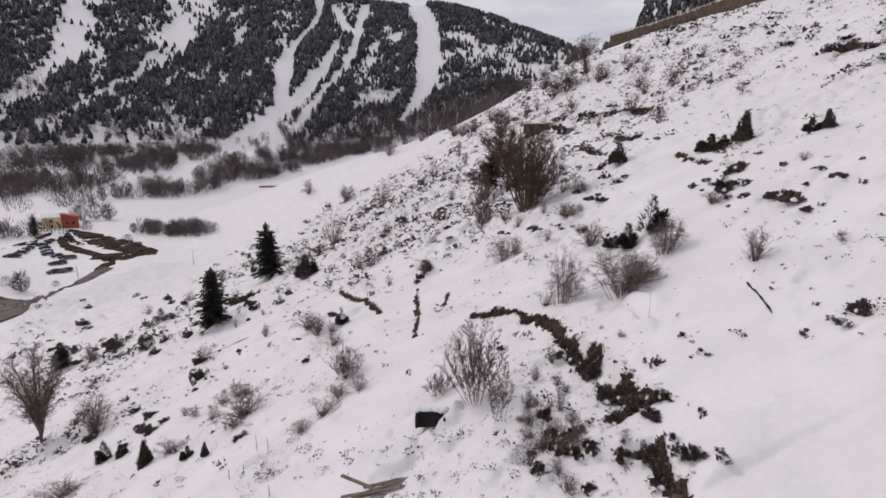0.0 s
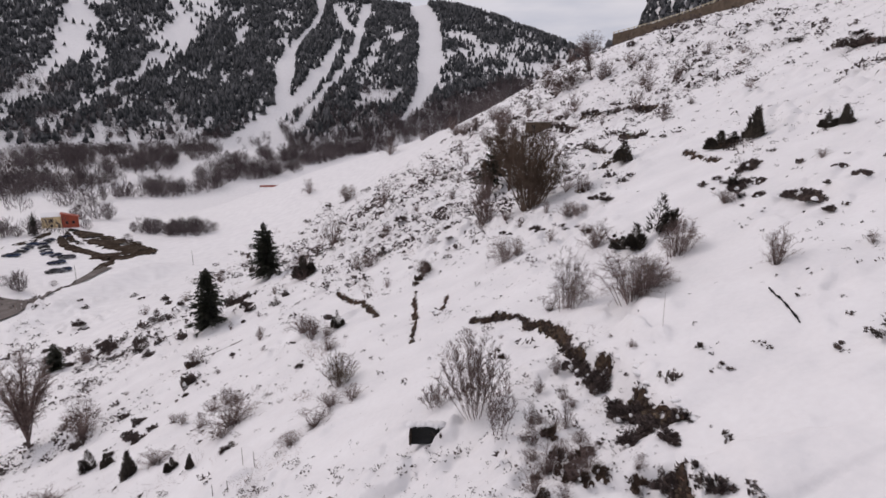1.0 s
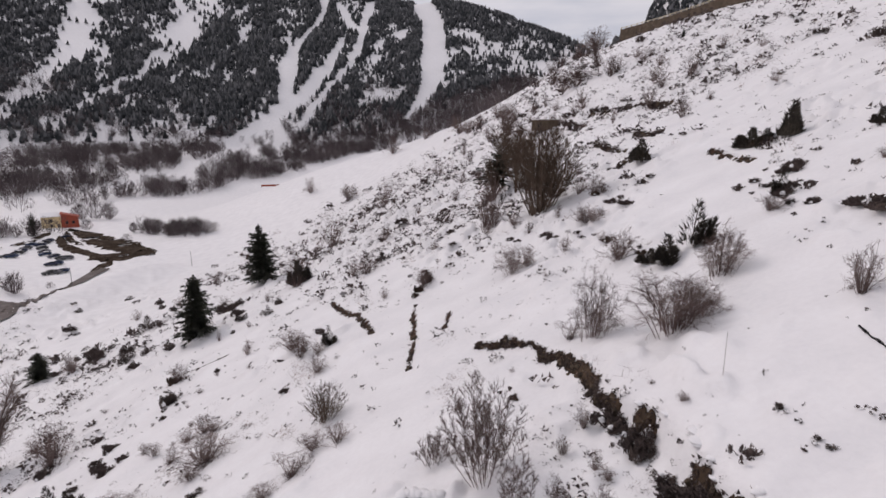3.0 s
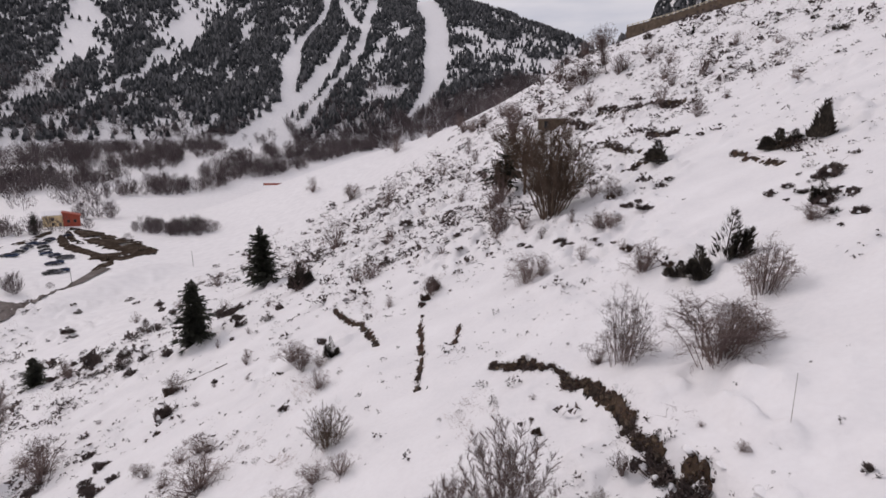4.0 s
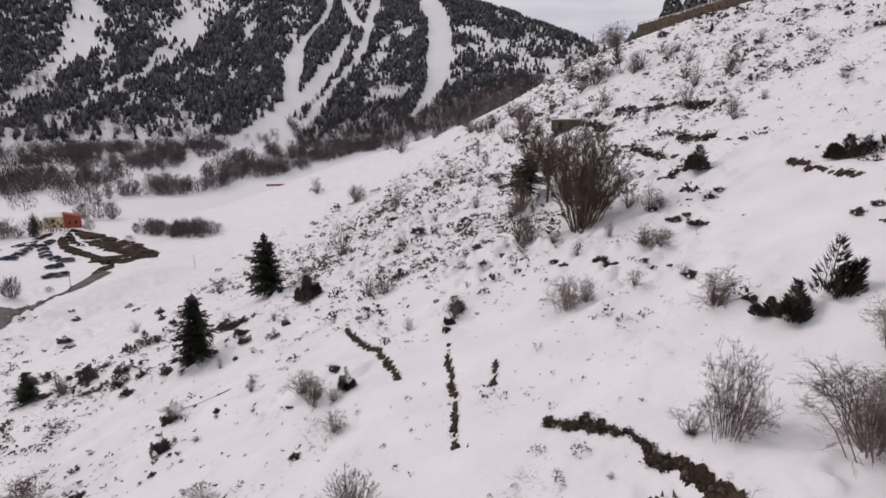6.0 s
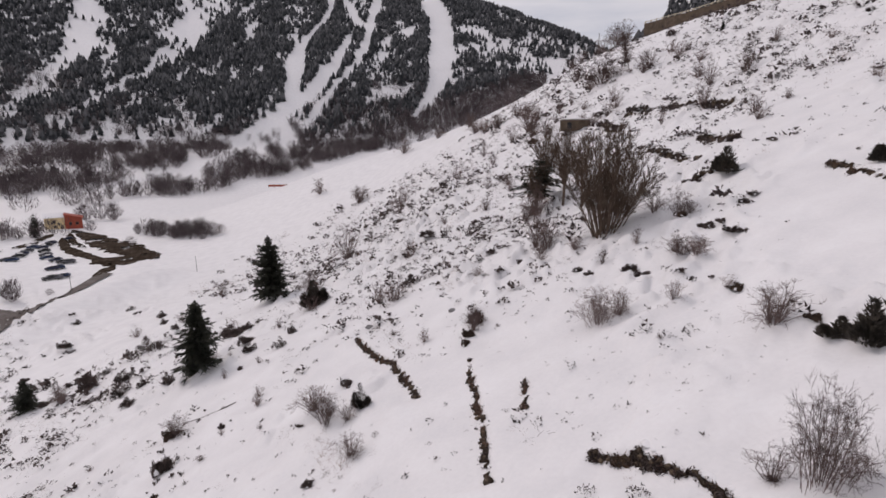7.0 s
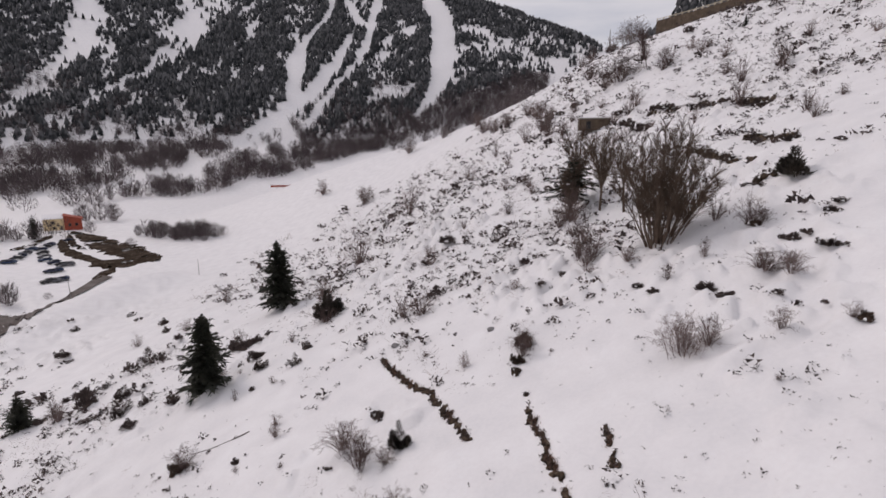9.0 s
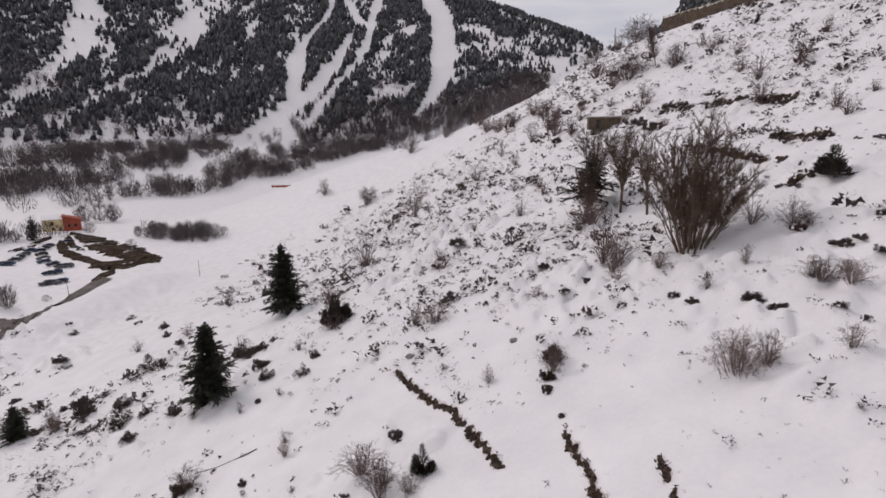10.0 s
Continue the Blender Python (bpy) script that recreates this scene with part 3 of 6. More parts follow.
# smaller clumps of juniper and broom, each under its hood of snow: (x, y, width)
for i, (x, y, w) in enumerate([(-20.4, 66.5, 0.9), (-24.1, 49.6, 1.0), (-21.6, 43.1, 0.6), (-20.5, 43.0, 0.7), (-21.7, 42.2, 0.5), (-14.2, 35.1, 0.7)]):
    juniper(x, y, 0.55 * w, 1.05 * w, 4800 + i)
for i, (x, y, w) in enumerate([(-12.5, 35.4, 0.6), (-10.1, 30.6, 0.4), (-28.2, 38.6, 1.2), (-23.2, 34.9, 0.6), (-22.5, 36.2, 1.0), (-23.3, 38.7, 0.8), (-28.5, 43.7, 0.6), (-15.5, 27.8, 0.7), (-14.4, 27.3, 0.4), (-15.1, 25.1, 0.7), (-17.5, 26.9, 0.4), (-22.0, 30.4, 0.3), (-10.4, 24.9, 0.2), (-15.9, 30.2, 0.4), (-23.4, 42.2, 0.4), (-10.6, 26.5, 0.3)]):
    juniper(x, y, 0.55 * w, 1.05 * w, 4820 + i)
for i, (x, y, w) in enumerate([(-13.4, 30.0, 0.5), (-14.5, 30.9, 0.4), (-12.5, 29.6, 0.5), (-10.7, 47.4, 0.6), (-8.6, 43.1, 0.6), (-12.2, 42.1, 0.7), (-9.9, 36.7, 0.5), (-87.8, 125.3, 1.7), (-77.2, 130.2, 1.4), (-69.1, 95.3, 0.9), (-73.0, 93.9, 1.3), (-50.4, 71.5, 0.8), (-51.3, 70.9, 0.8), (-1.7, 31.3, 0.5)]):
    juniper(x, y, 0.55 * w, 1.05 * w, 4840 + i)
for i, (x, y, w) in enumerate([(-1.2, 30.6, 0.3), (-1.9, 35.1, 0.4), (-0.6, 35.2, 0.3), (-1.3, 48.8, 0.7), (-5.5, 53.8, 0.6), (8.6, 18.6, 0.3), (8.2, 17.2, 0.2), (8.2, 16.5, 0.3), (8.1, 15.9, 0.2), (8.2, 15.5, 0.2), (8.4, 15.4, 0.1), (9.4, 15.9, 0.4), (6.9, 13.7, 0.2), (7.0, 17.7, 0.2), (7.0, 16.7, 0.2), (10.5, 14.4, 0.3)]):
    juniper(x, y, 0.55 * w, 1.05 * w, 4860 + i)
for i, (x, y, w) in enumerate([(11.7, 15.2, 0.2), (11.6, 15.9, 0.4), (11.1, 13.4, 0.2), (12.0, 16.7, 0.3), (17.0, 32.1, 0.7), (18.1, 32.1, 0.6), (16.7, 29.2, 0.5), (17.1, 36.7, 0.5), (17.0, 27.6, 0.8), (17.9, 26.4, 0.7), (19.7, 28.1, 0.8), (19.3, 28.1, 0.4), (20.8, 29.0, 0.5), (20.8, 26.7, 0.6), (21.7, 37.1, 0.6), (15.9, 21.4, 0.3)]):
    juniper(x, y, 0.55 * w, 1.05 * w, 4880 + i)
for i, (x, y, w) in enumerate([(15.6, 21.4, 0.2), (14.0, 21.6, 0.3), (12.4, 20.5, 0.4), (13.0, 21.2, 0.3), (12.7, 19.4, 0.3), (15.1, 20.3, 0.2), (13.8, 47.1, 0.8), (15.9, 48.6, 0.6), (13.5, 43.8, 0.7), (22.7, 46.3, 1.3), (23.0, 49.0, 0.7), (8.0, 43.6, 1.1), (11.9, 21.3, 0.2)]):
    juniper(x, y, 0.55 * w, 1.05 * w, 4900 + i)
for i, (x, y, w) in enumerate([(47.6, 77.8, 2.3), (52.7, 87.0, 1.2), (50.0, 108.9, 1.8), (39.8, 94.0, 1.1), (37.4, 67.5, 1.0), (55.2, 138.9, 1.9), (29.7, 108.4, 1.8), (32.0, 105.1, 1.7), (54.2, 93.4, 1.7), (45.6, 63.7, 1.9), (41.8, 54.8, 1.6), (44.7, 135.4, 1.9), (33.0, 160.7, 3.9), (35.9, 159.1, 3.2)]):
    juniper(x, y, 0.55 * w, 1.05 * w, 4920 + i)

# single clumps between them: (x, y, width)
for i, (x, y, w) in enumerate([(-6.3, 55.6, 0.36), (-5.8, 66.5, 0.66), (-5.7, 61.6, 0.28), (-3.4, 69, 0.58), (0.7, 63.4, 0.94), (0.3, 60.1, 0.35), (1.5, 55.6, 0.47), (0.7, 55.6, 0.66), (1, 57.6, 0.37), (2.1, 61.3, 0.4), (2.5, 61.2, 0.35), (2.6, 56.9, 0.68), (-6.5, 82.5, 1.8), (-2.1, 74.5, 0.76), (-1.2, 75, 0.83), (-0.3, 80.9, 1.1), (-8.7, 77.9, 0.95), (-14.2, 119.3, 1.8), (-15.6, 97.4, 1.1), (-7, 51.3, 0.32), (-6.9, 53.2, 0.22), (-5.6, 51.9, 0.29), (-5, 52.3, 0.22), (-9.2, 62, 0.61), (-10, 64.3, 0.44), (1.7, 47.4, 0.24), (0.5, 47.4, 0.25), (2.3, 49.2, 0.29), (1.8, 50.1, 0.2), (0.8, 48.7, 0.35)]):
    juniper(x, y, 0.75 * w, 1.45 * w, 5100 + i)
for i, (x, y, w) in enumerate([(1.7, 48.1, 0.19), (0.5, 49.6, 0.2), (3.4, 49.1, 0.38), (3, 46.4, 0.32), (4.1, 48.9, 0.25), (1.4, 44.5, 0.19), (-25.5, 67.5, 1.4), (-31.2, 63.5, 0.56), (-15.8, 46.1, 0.34), (-22.6, 51.9, 0.38), (-31.2, 61, 0.29), (-43.2, 77.8, 0.8), (-68.5, 97.6, 1.3), (-68.6, 95.9, 0.61), (-74.4, 99.1, 1.1), (-67.4, 86.3, 1.3), (-89.8, 118.1, 1.2), (-71.3, 122.2, 1.3), (-43.3, 64.5, 0.48), (-42.7, 61.9, 0.3), (-38.1, 58, 0.37), (-45.6, 63.1, 0.31), (-18, 46.3, 0.19), (-18.7, 47.8, 0.3), (-17.8, 48.3, 0.2), (-23.5, 47.2, 0.57), (-22.6, 44.9, 0.42), (-22, 45.6, 0.34), (-20.5, 44.9, 0.33), (-16.5, 39.4, 0.32)]):
    juniper(x, y, 0.75 * w, 1.45 * w, 5130 + i)
for i, (x, y, w) in enumerate([(-16.3, 44.1, 0.32), (-14.9, 39.3, 0.28), (-15.6, 40.2, 0.25), (-9.7, 35.6, 0.55), (-14.2, 36.3, 0.41), (-13.1, 34.9, 0.3), (-12.6, 33.7, 0.29), (-24.2, 42.8, 0.36), (-22.6, 40.2, 0.33), (-26.4, 42.2, 0.67), (-27.8, 44, 0.37), (-27.3, 41.8, 0.43), (-31.9, 50.9, 0.34), (-27.7, 44.9, 0.3), (-36.4, 49.3, 0.29), (-15.7, 34.8, 0.18), (-13.4, 38.4, 0.3), (4.2, 23.4, 0.23), (4.8, 22.7, 0.14), (5.1, 22.3, 0.14), (5.5, 21.6, 0.24), (5.5, 20.7, 0.21), (5.7, 20.6, 0.16), (7.7, 21.3, 0.15), (1.6, 30, 0.19), (5.6, 49.2, 0.73), (9, 40.1, 0.39), (9.7, 39.2, 0.38), (5.9, 37.1, 0.33), (1.2, 42.6, 0.22)]):
    juniper(x, y, 0.75 * w, 1.45 * w, 5160 + i)
for i, (x, y, w) in enumerate([(8.5, 37, 0.18), (13, 47.5, 0.68), (16.6, 49, 0.7), (13.8, 40.9, 0.2), (15.2, 42.8, 0.28), (-0.4, 56.4, 0.46), (3.1, 65.8, 0.36), (2.6, 74.9, 0.42), (5.2, 14.5, 0.6), (7.8, 15.7, 0.23), (8.6, 17, 0.15), (9.1, 16.4, 0.11), (6.4, 13.1, 0.14), (6.2, 12.5, 0.13), (4.6, 15.2, 0.32), (5.1, 21.7, 0.44), (7.2, 18.6, 0.21), (6.1, 17.5, 0.24), (15.8, 29.3, 0.31), (15.3, 26.8, 0.2), (14.1, 26.2, 0.25), (14.3, 26.1, 0.2), (14.8, 26.6, 0.2), (14, 24.4, 0.26), (14.5, 27.6, 0.18), (15.7, 24.4, 0.21), (16.9, 23.7, 0.4), (15.2, 20, 0.24), (15.5, 18.8, 0.16), (16.8, 20.3, 0.3)]):
    juniper(x, y, 0.75 * w, 1.45 * w, 5190 + i)
for i, (x, y, w) in enumerate([(13.4, 18.1, 0.26), (12.5, 18.4, 0.12), (12.6, 18.1, 0.12), (12.5, 18.9, 0.19), (11.8, 19.6, 0.26), (11.4, 19.7, 0.13), (11.4, 17.6, 0.33), (11.6, 18.1, 0.18), (11.7, 14.8, 0.23), (9.6, 21.1, 0.19), (10.6, 21.3, 0.14), (17.1, 30.2, 0.54), (-44, 82.7, 1.1), (-22.3, 50.2, 0.45), (-19.2, 47.5, 0.59), (-19.7, 42.7, 0.53), (-8.3, 29.6, 0.24), (-22.3, 33.7, 0.67), (-12.7, 28.8, 0.5), (-13.9, 29.2, 0.44), (-11.1, 26.5, 0.74), (-8.6, 26.2, 0.24)]):
    juniper(x, y, 0.75 * w, 1.45 * w, 5220 + i)
for i, (x, y, w) in enumerate([(2.3, 24.6, 0.26), (2.7, 24.6, 0.26), (-20.5, 40.8, 0.61)]):
    juniper(x, y, 0.8 * w, 1.1 * w, 5400 + i, True)

for i, (x, y, w) in enumerate([(5.1, 19.9, 1.3), (5.6, 18.8, 1.2), (5.6, 16.4, 1.1), (5.9, 15.1, 1.1), (6, 13.9, 0.8), (5.4, 14.8, 0.75), (5.5, 12.8, 0.75), (5.8, 11.8, 0.55)]):
    juniper(x, y, 0.55 * w, 1.1 * w, 5420 + i)

for i, (x, y, w) in enumerate([(-26.4, 41.9, 0.87), (-23.3, 38.8, 1.1), (-20.6, 36, 0.83), (-21, 34.7, 1.3), (-23.1, 37, 0.86), (23.3, 103.9, 3), (23.7, 111, 2.5), (26, 124.5, 2.4), (14, 130.2, 2.3), (23.5, 150.6, 2.7), (20, 151, 2.5), (19.7, 71.4, 1.1), (19.5, 67.6, 1.3)]):
    juniper(x, y, 0.7 * w, 1.15 * w, 5450 + i)

for i, (x, y, w) in enumerate([(19.7, 35.9, 1.2), (19.2, 36.1, 0.59), (17.9, 33.4, 0.97), (16.6, 31, 0.59), (18, 35.3, 0.75), (19.3, 37.9, 0.44), (18.9, 36, 0.47), (18.1, 36.9, 0.61), (17.2, 36.8, 0.61), (17, 35, 0.46), (18.4, 32.5, 0.68), (18.8, 33.8, 0.38), (16.9, 29.9, 0.66), (15.7, 29.2, 0.23), (14.3, 26.8, 0.25), (21.7, 37.1, 0.55), (14.8, 26.9, 0.16), (15.9, 27.6, 0.19), (13.2, 47.3, 0.67), (13.3, 44.7, 0.94), (15.8, 48.4, 0.77), (17.5, 58.7, 0.74), (16.8, 61.4, 0.56), (9, 39.9, 0.35)]):
    juniper(x, y, 0.8 * w, 1.3 * w, 5470 + i)

# rows of juniper and broom along the old terraces: (x, y, height, width)
for i, (x, y, h, w) in enumerate([(28.3, 113.9, 1.1, 1.9), (28.7, 112.2, 1.3, 2.0), (29.1, 110.3, 1.4, 2.0), (29.4, 108.4, 1.0, 1.8), (29.7, 106.6, 0.9, 1.6), (30.2, 102.0, 1.0, 1.8), (30.3, 101.0, 1.1, 1.8), (30.5, 99.1, 1.3, 1.9), (30.6, 97.3, 0.9, 1.6),
                                  (30.7, 95.5, 1.0, 1.6), (31.2, 93.8, 0.8, 1.4), (30.9, 88.5, 1.1, 1.6), (30.9, 86.9, 0.9, 1.5), (30.9, 85.3, 1.0, 1.5), (30.9, 83.7, 1.0, 1.5), (30.9, 82.3, 0.7, 1.3)]):
    juniper(x, y, h, w, 4970 + i)
for i, (x, y, h, w) in enumerate([(19.9, 80.2, 0.6, 1.4), (19.8, 76.2, 0.6, 1.3), (19.8, 72.5, 0.7, 1.4), (19.5, 68.5, 0.7, 1.4), (19.3, 65.2, 0.5, 1.0), (22.8, 71.5, 0.5, 1.0), (22.8, 68.8, 0.65, 1.2), (22.7, 66.2, 0.7, 1.0), (22.7, 63.8, 0.9, 1.8), (22.8, 60.9, 0.5, 0.9),
                                  (23.3, 59.3, 0.5, 1.2), (19.4, 35.7, 0.9, 1.1), (17.3, 32.8, 1.0, 1.3), (16.9, 58.3, 0.6, 0.8), (18.0, 58.9, 0.7, 0.9), (23.6, 102.3, 0.9, 2.2), (24.4, 104.0, 0.8, 1.8), (52.8, 160.8, 2.6, 2.8), (39.7, 88.0, 1.0, 2.0), (36.3, 66.1, 0.6, 1.6)]):
    juniper(x, y, h, w, 4990 + i)


# upright junipers: several leaning leaders of needled sprays
def spire_parts(seed, leaders, sprays=520, mat=PINE):
    rng = random.Random(seed)
    green, stems, snow = Shape(), Shape(), Shape()
    for k in range(leaders):
        tall = 1.0 if k == 0 else rng.uniform(0.45, 0.8)
        a = rng.uniform(0, 6.28)
        ox, oy = (0.0, 0.0) if k == 0 else (0.24 * math.cos(a), 0.24 * math.sin(a))
        lean = Vector((ox * 0.8 + rng.gauss(0.08, 0.06), oy * 0.8 + rng.gauss(0, 0.06), 1)).normalized()
        stems.rod((ox * 0.5, oy * 0.5, -0.1), tuple(Vector((ox, oy, 0)) + lean * tall * 0.85), 0.022, 0.006)
        for q in range(sprays):
            u = rng.random() ** 1.25
            b = rng.uniform(0, 6.28)
            reach = (0.30 * (1 - u) ** 0.8 + 0.02) * (0.75 + 0.25 * tall) * math.sqrt(rng.random())
            c = Vector((ox, oy, 0)) + lean * tall * u * 0.9 + Vector((math.cos(b) * reach, math.sin(b) * reach, 0))
            d = (lean * rng.uniform(0.5, 1.3) + 0.75 * Vector((math.cos(b), math.sin(b), rng.uniform(-0.2, 0.5)))).normalized()
            ln = rng.uniform(0.07, 0.19) * (1.1 - 0.35 * u)
            side = d.orthogonal().normalized() * ln * 0.20
            green.add([tuple(c - side), tuple(c + side), tuple(c + d * ln)], [(0, 1, 2)])
        if k:
            snow.blob((ox * 1.5, oy * 1.5, 0.16 * tall), 0.09, 0.07, 0.03, rng, 0.3, 4, 8)
    return green.mesh("foliage", mat), stems.mesh("stem", BARK), snow.mesh("snow_load", SNOW_CAP, False)


SPIRES = [spire_parts(560 + v, 3 + v % 3, 500, DARK_JUNIPER) for v in range(3)]
RAGGED = [spire_parts(570 + v, 4 + v % 3, 170, JUNIPER) for v in range(4)]
for i, (x, y, h, w) in enumerate([(23.9, 43.7, 2.6, 2.2), (22.1, 45.2, 1.6, 2.0), (23.1, 44.9, 1.0, 1.4), (11.9, 30.7, 2.4, 2.1), (10.8, 30.6, 1.5, 1.7), (10.2, 31.3, 0.8, 1.2), (25.2, 35.6, 1.35, 1.3), (24.8, 36.6, 1.0, 1.2), (18.5, 56.5, 2.1, 2.6), (17.5, 33.0, 1.3, 1.2), (-19.1, 72.9, 3.4, 3.2), (-8.3, 42.1, 1.6, 1.2), (-22.9, 32.6, 1.7, 1.3), (-17.4, 27.9, 1.8, 1.3), (-21.4, 32.0, 1.0, 0.8), (-13.0, 26.1, 0.9, 0.6), (-14.2, 26.6, 0.8, 0.7)]):
    k = empty("upright_juniper", Matrix.LocRotScale((x, y, gz(x, y) - 0.05), Euler((0, 0, 0.5 * i - 1.2)), (w, w, h)), "dark upright juniper with pointed sprays, snow at its foot", "bush", "upright junipers")
    part("foliage", SPIRES[i % 3][0], k)
    part("stem", SPIRES[i % 3][1], k)
    part("snow_load", SPIRES[i % 3][2], k, "snow caught on the bush")["kind"] = "stuff"

for i, (x, y, h, w) in enumerate([(-47.8, 73.5, 2.89, 2.28), (-42.5, 72.0, 1.76, 1.91), (-38.9, 66.3, 1.86, 2.00), (-37.2, 67.1, 1.47, 1.07), (-32.3, 63.9, 1.50, 1.38), (-35.5, 62.1, 0.98, 1.47), (-43.7, 68.5, 0.70, 2.24), (-45.6, 82.9, 2.57, 3.08), (-30.5, 75.3, 1.78, 2.08), (-27.1, 72.5, 1.13, 1.41), (-23.4, 63.4, 1.20, 1.20), (-19.6, 61.2, 1.36, 1.36), (-54.0, 101.7, 1.29, 2.15), (-59.5, 111.2, 1.42, 1.90), (-71.1, 100.4, 1.52, 2.17), (-75.9, 127.4, 1.39, 2.22), (-83.3, 120.4, 1.32, 2.37), (-19.3, 64.5, 0.96, 0.96), (-41.6, 113.9, 2.37, 1.19), (-26.1, 65.6, 0.75, 0.75), (-30.2, 62.8, 0.97, 1.10), (-29.1, 63.6, 1.23, 1.48), (-54.0, 78.4, 0.66, 1.15), (-53.2, 72.5, 0.76, 1.83), (-48.6, 78.4, 1.14, 1.30), (-27.1, 76.1, 0.74, 1.04), (-22.6, 58.9, 0.48, 0.66), (-45.2, 89.9, 0.93, 1.49)]):
    k = empty("juniper_bush", Matrix.LocRotScale((x, y, gz(x, y) - 0.05), Euler((0, 0, 0.7 * i)), (w * 1.1, w * 1.1, h * 0.95)), "small dark juniper bush with upright sprays in the snow", "bush", "junipers on the slope")
    part("foliage", RAGGED[i % 4][0], k)
    part("stem", RAGGED[i % 4][1], k)

# dead bracken below the bank
for i, (x, y, h, w) in enumerate([(3.4, 14.1, 0.7, 0.8), (3.4, 16.3, 0.6, 0.6), (3.9, 14.8, 0.6, 0.6), (4.8, 13.0, 0.5, 0.6), (2.7, 14.7, 0.4, 0.45), (4.1, 13.5, 0.5, 0.6), (2.7, 23.6, 0.4, 0.4), (3.8, 12.4, 0.4, 0.5), (-1.4, 47.7, 1.1, 1.3), (-2.0, 46.0, 1.0, 1.0), (-2.3, 44.8, 0.6, 0.8), (-24.1, 49.4, 1.1, 1.6)]):
    juniper(x, y, h, w, 4960 + i, True)

for i, (x, y, w) in enumerate([(3.7, 13.5, 0.54), (2.7, 13.5, 0.54), (4.9, 13, 0.46), (3.4, 15.2, 0.53), (3.8, 14.7, 0.62), (4.2, 14.9, 0.42)]):
    juniper(x, y, 0.8 * w, 1.1 * w, 5430 + i, True)

for i, (x, y, w) in enumerate([(9.9, 37.5, 0.77), (10.4, 32.8, 0.6), (12.5, 50.2, 0.9)]):
    juniper(x, y, 0.7 * w, 1.2 * w, 5500 + i, True)

# the smallest clumps, too far and too many to count
clump_v, clump_f, run = [], [], 0
for x, y, h, w, seed in FAR_CLUMPS:
    me = TUFTS[seed % 5][0]
    co = np.zeros(len(me.vertices) * 3, np.float32)
    me.vertices.foreach_get("co", co)
    co = co.reshape(-1, 3) * np.array([w, w, h / (0.6 + 0.1 * (seed % 5))])
    a = 0.7 * seed
    clump_v.append(np.stack([co[:, 0] * math.cos(a) - co[:, 1] * math.sin(a) + x, co[:, 0] * math.sin(a) + co[:, 1] * math.cos(a) + y, co[:, 2] + gz(x, y) - 0.05], -1))
    clump_f.append(np.arange(len(co)).reshape(-1, 3) + run)
    run += len(co)
tagged(new("juniper_clumps", mesh_of("juniper_clumps", np.concatenate(clump_v), np.concatenate(clump_f), JUNIPER)), "small dark juniper clumps scattered over the snowy slope", "undergrowth", kind="stuff")

# bare deciduous shrubs: unit meshes one metre high
SHRUBS = [round_bush(500 + v, 24 + 4 * v, 0.0070, 10, 4, (0.85, 1.0, 1.1, 0.95, 1.15)[v]) for v in range(5)]
THICK = {(6.05, 25.5), (8.1, 23.2), (9.0, 23.6), (11.3, 26.5), (-37.5, 208.0), (4.7, 40.7), (33.5, 149.3), (50.0, 197.0)}
DENSE = [round_bush(520 + v, 48 + 6 * v, 0.0050, 13, 8, (0.9, 1.1, 1.0)[v], 0.55) for v in range(3)]

FAR_SHRUBS = [round_bush(540 + v, 20 + 3 * v, 0.0105, 8, 3, (0.95, 1.15, 1.05)[v]) for v in range(3)]


def shrub(x, y, h, w, seed, label="leafless grey-brown shrub standing in the snow", group="bare shrubs on the slope"):
    kinds = DENSE if (x, y) in THICK else FAR_SHRUBS if y > 52 else SHRUBS
    v = seed % len(kinds)
    k = empty("bare_shrub", turned(x, y, seed, (w * 1.2, w * 1.2, h * 1.12), 0.04), label, "shrub", group)
    part("stem", kinds[v][0], k)
    part("crown", kinds[v][1], k)
    return k


for i, (x, y, h, w) in enumerate([(-6.0, 24.6, 1.0, 2.3), (-4.4, 25.9, 0.9, 1.5), (-5.5, 26.0, 0.8, 1.7), (-6.9, 23.6, 0.7, 1.4), (6.05, 25.5, 2.5, 1.7), (5.3, 26.2, 1.0, 1.6), (8.1, 23.2, 2.1, 3.4),
                                  (9.0, 23.6, 1.3, 1.8), (11.3, 26.5, 2.0, 1.8), (9.5, 33.8, 1.8, 2.3), (4.7, 40.7, 1.8, 2.2), (5.6, 40.2, 1.5, 1.6), (-20.8, 101.8, 6.0, 5.5), (-29.9, 41.9, 3.2, 3.4), (12.4, 20.7, 1.5, 1.2),
                                  (14.7, 19.3, 0.5, 0.8), (7.7, 38.8, 1.0, 1.2), (12.8, 51.2, 2.0, 2.0)]):
    shrub(x, y, h, w, 600 + i)
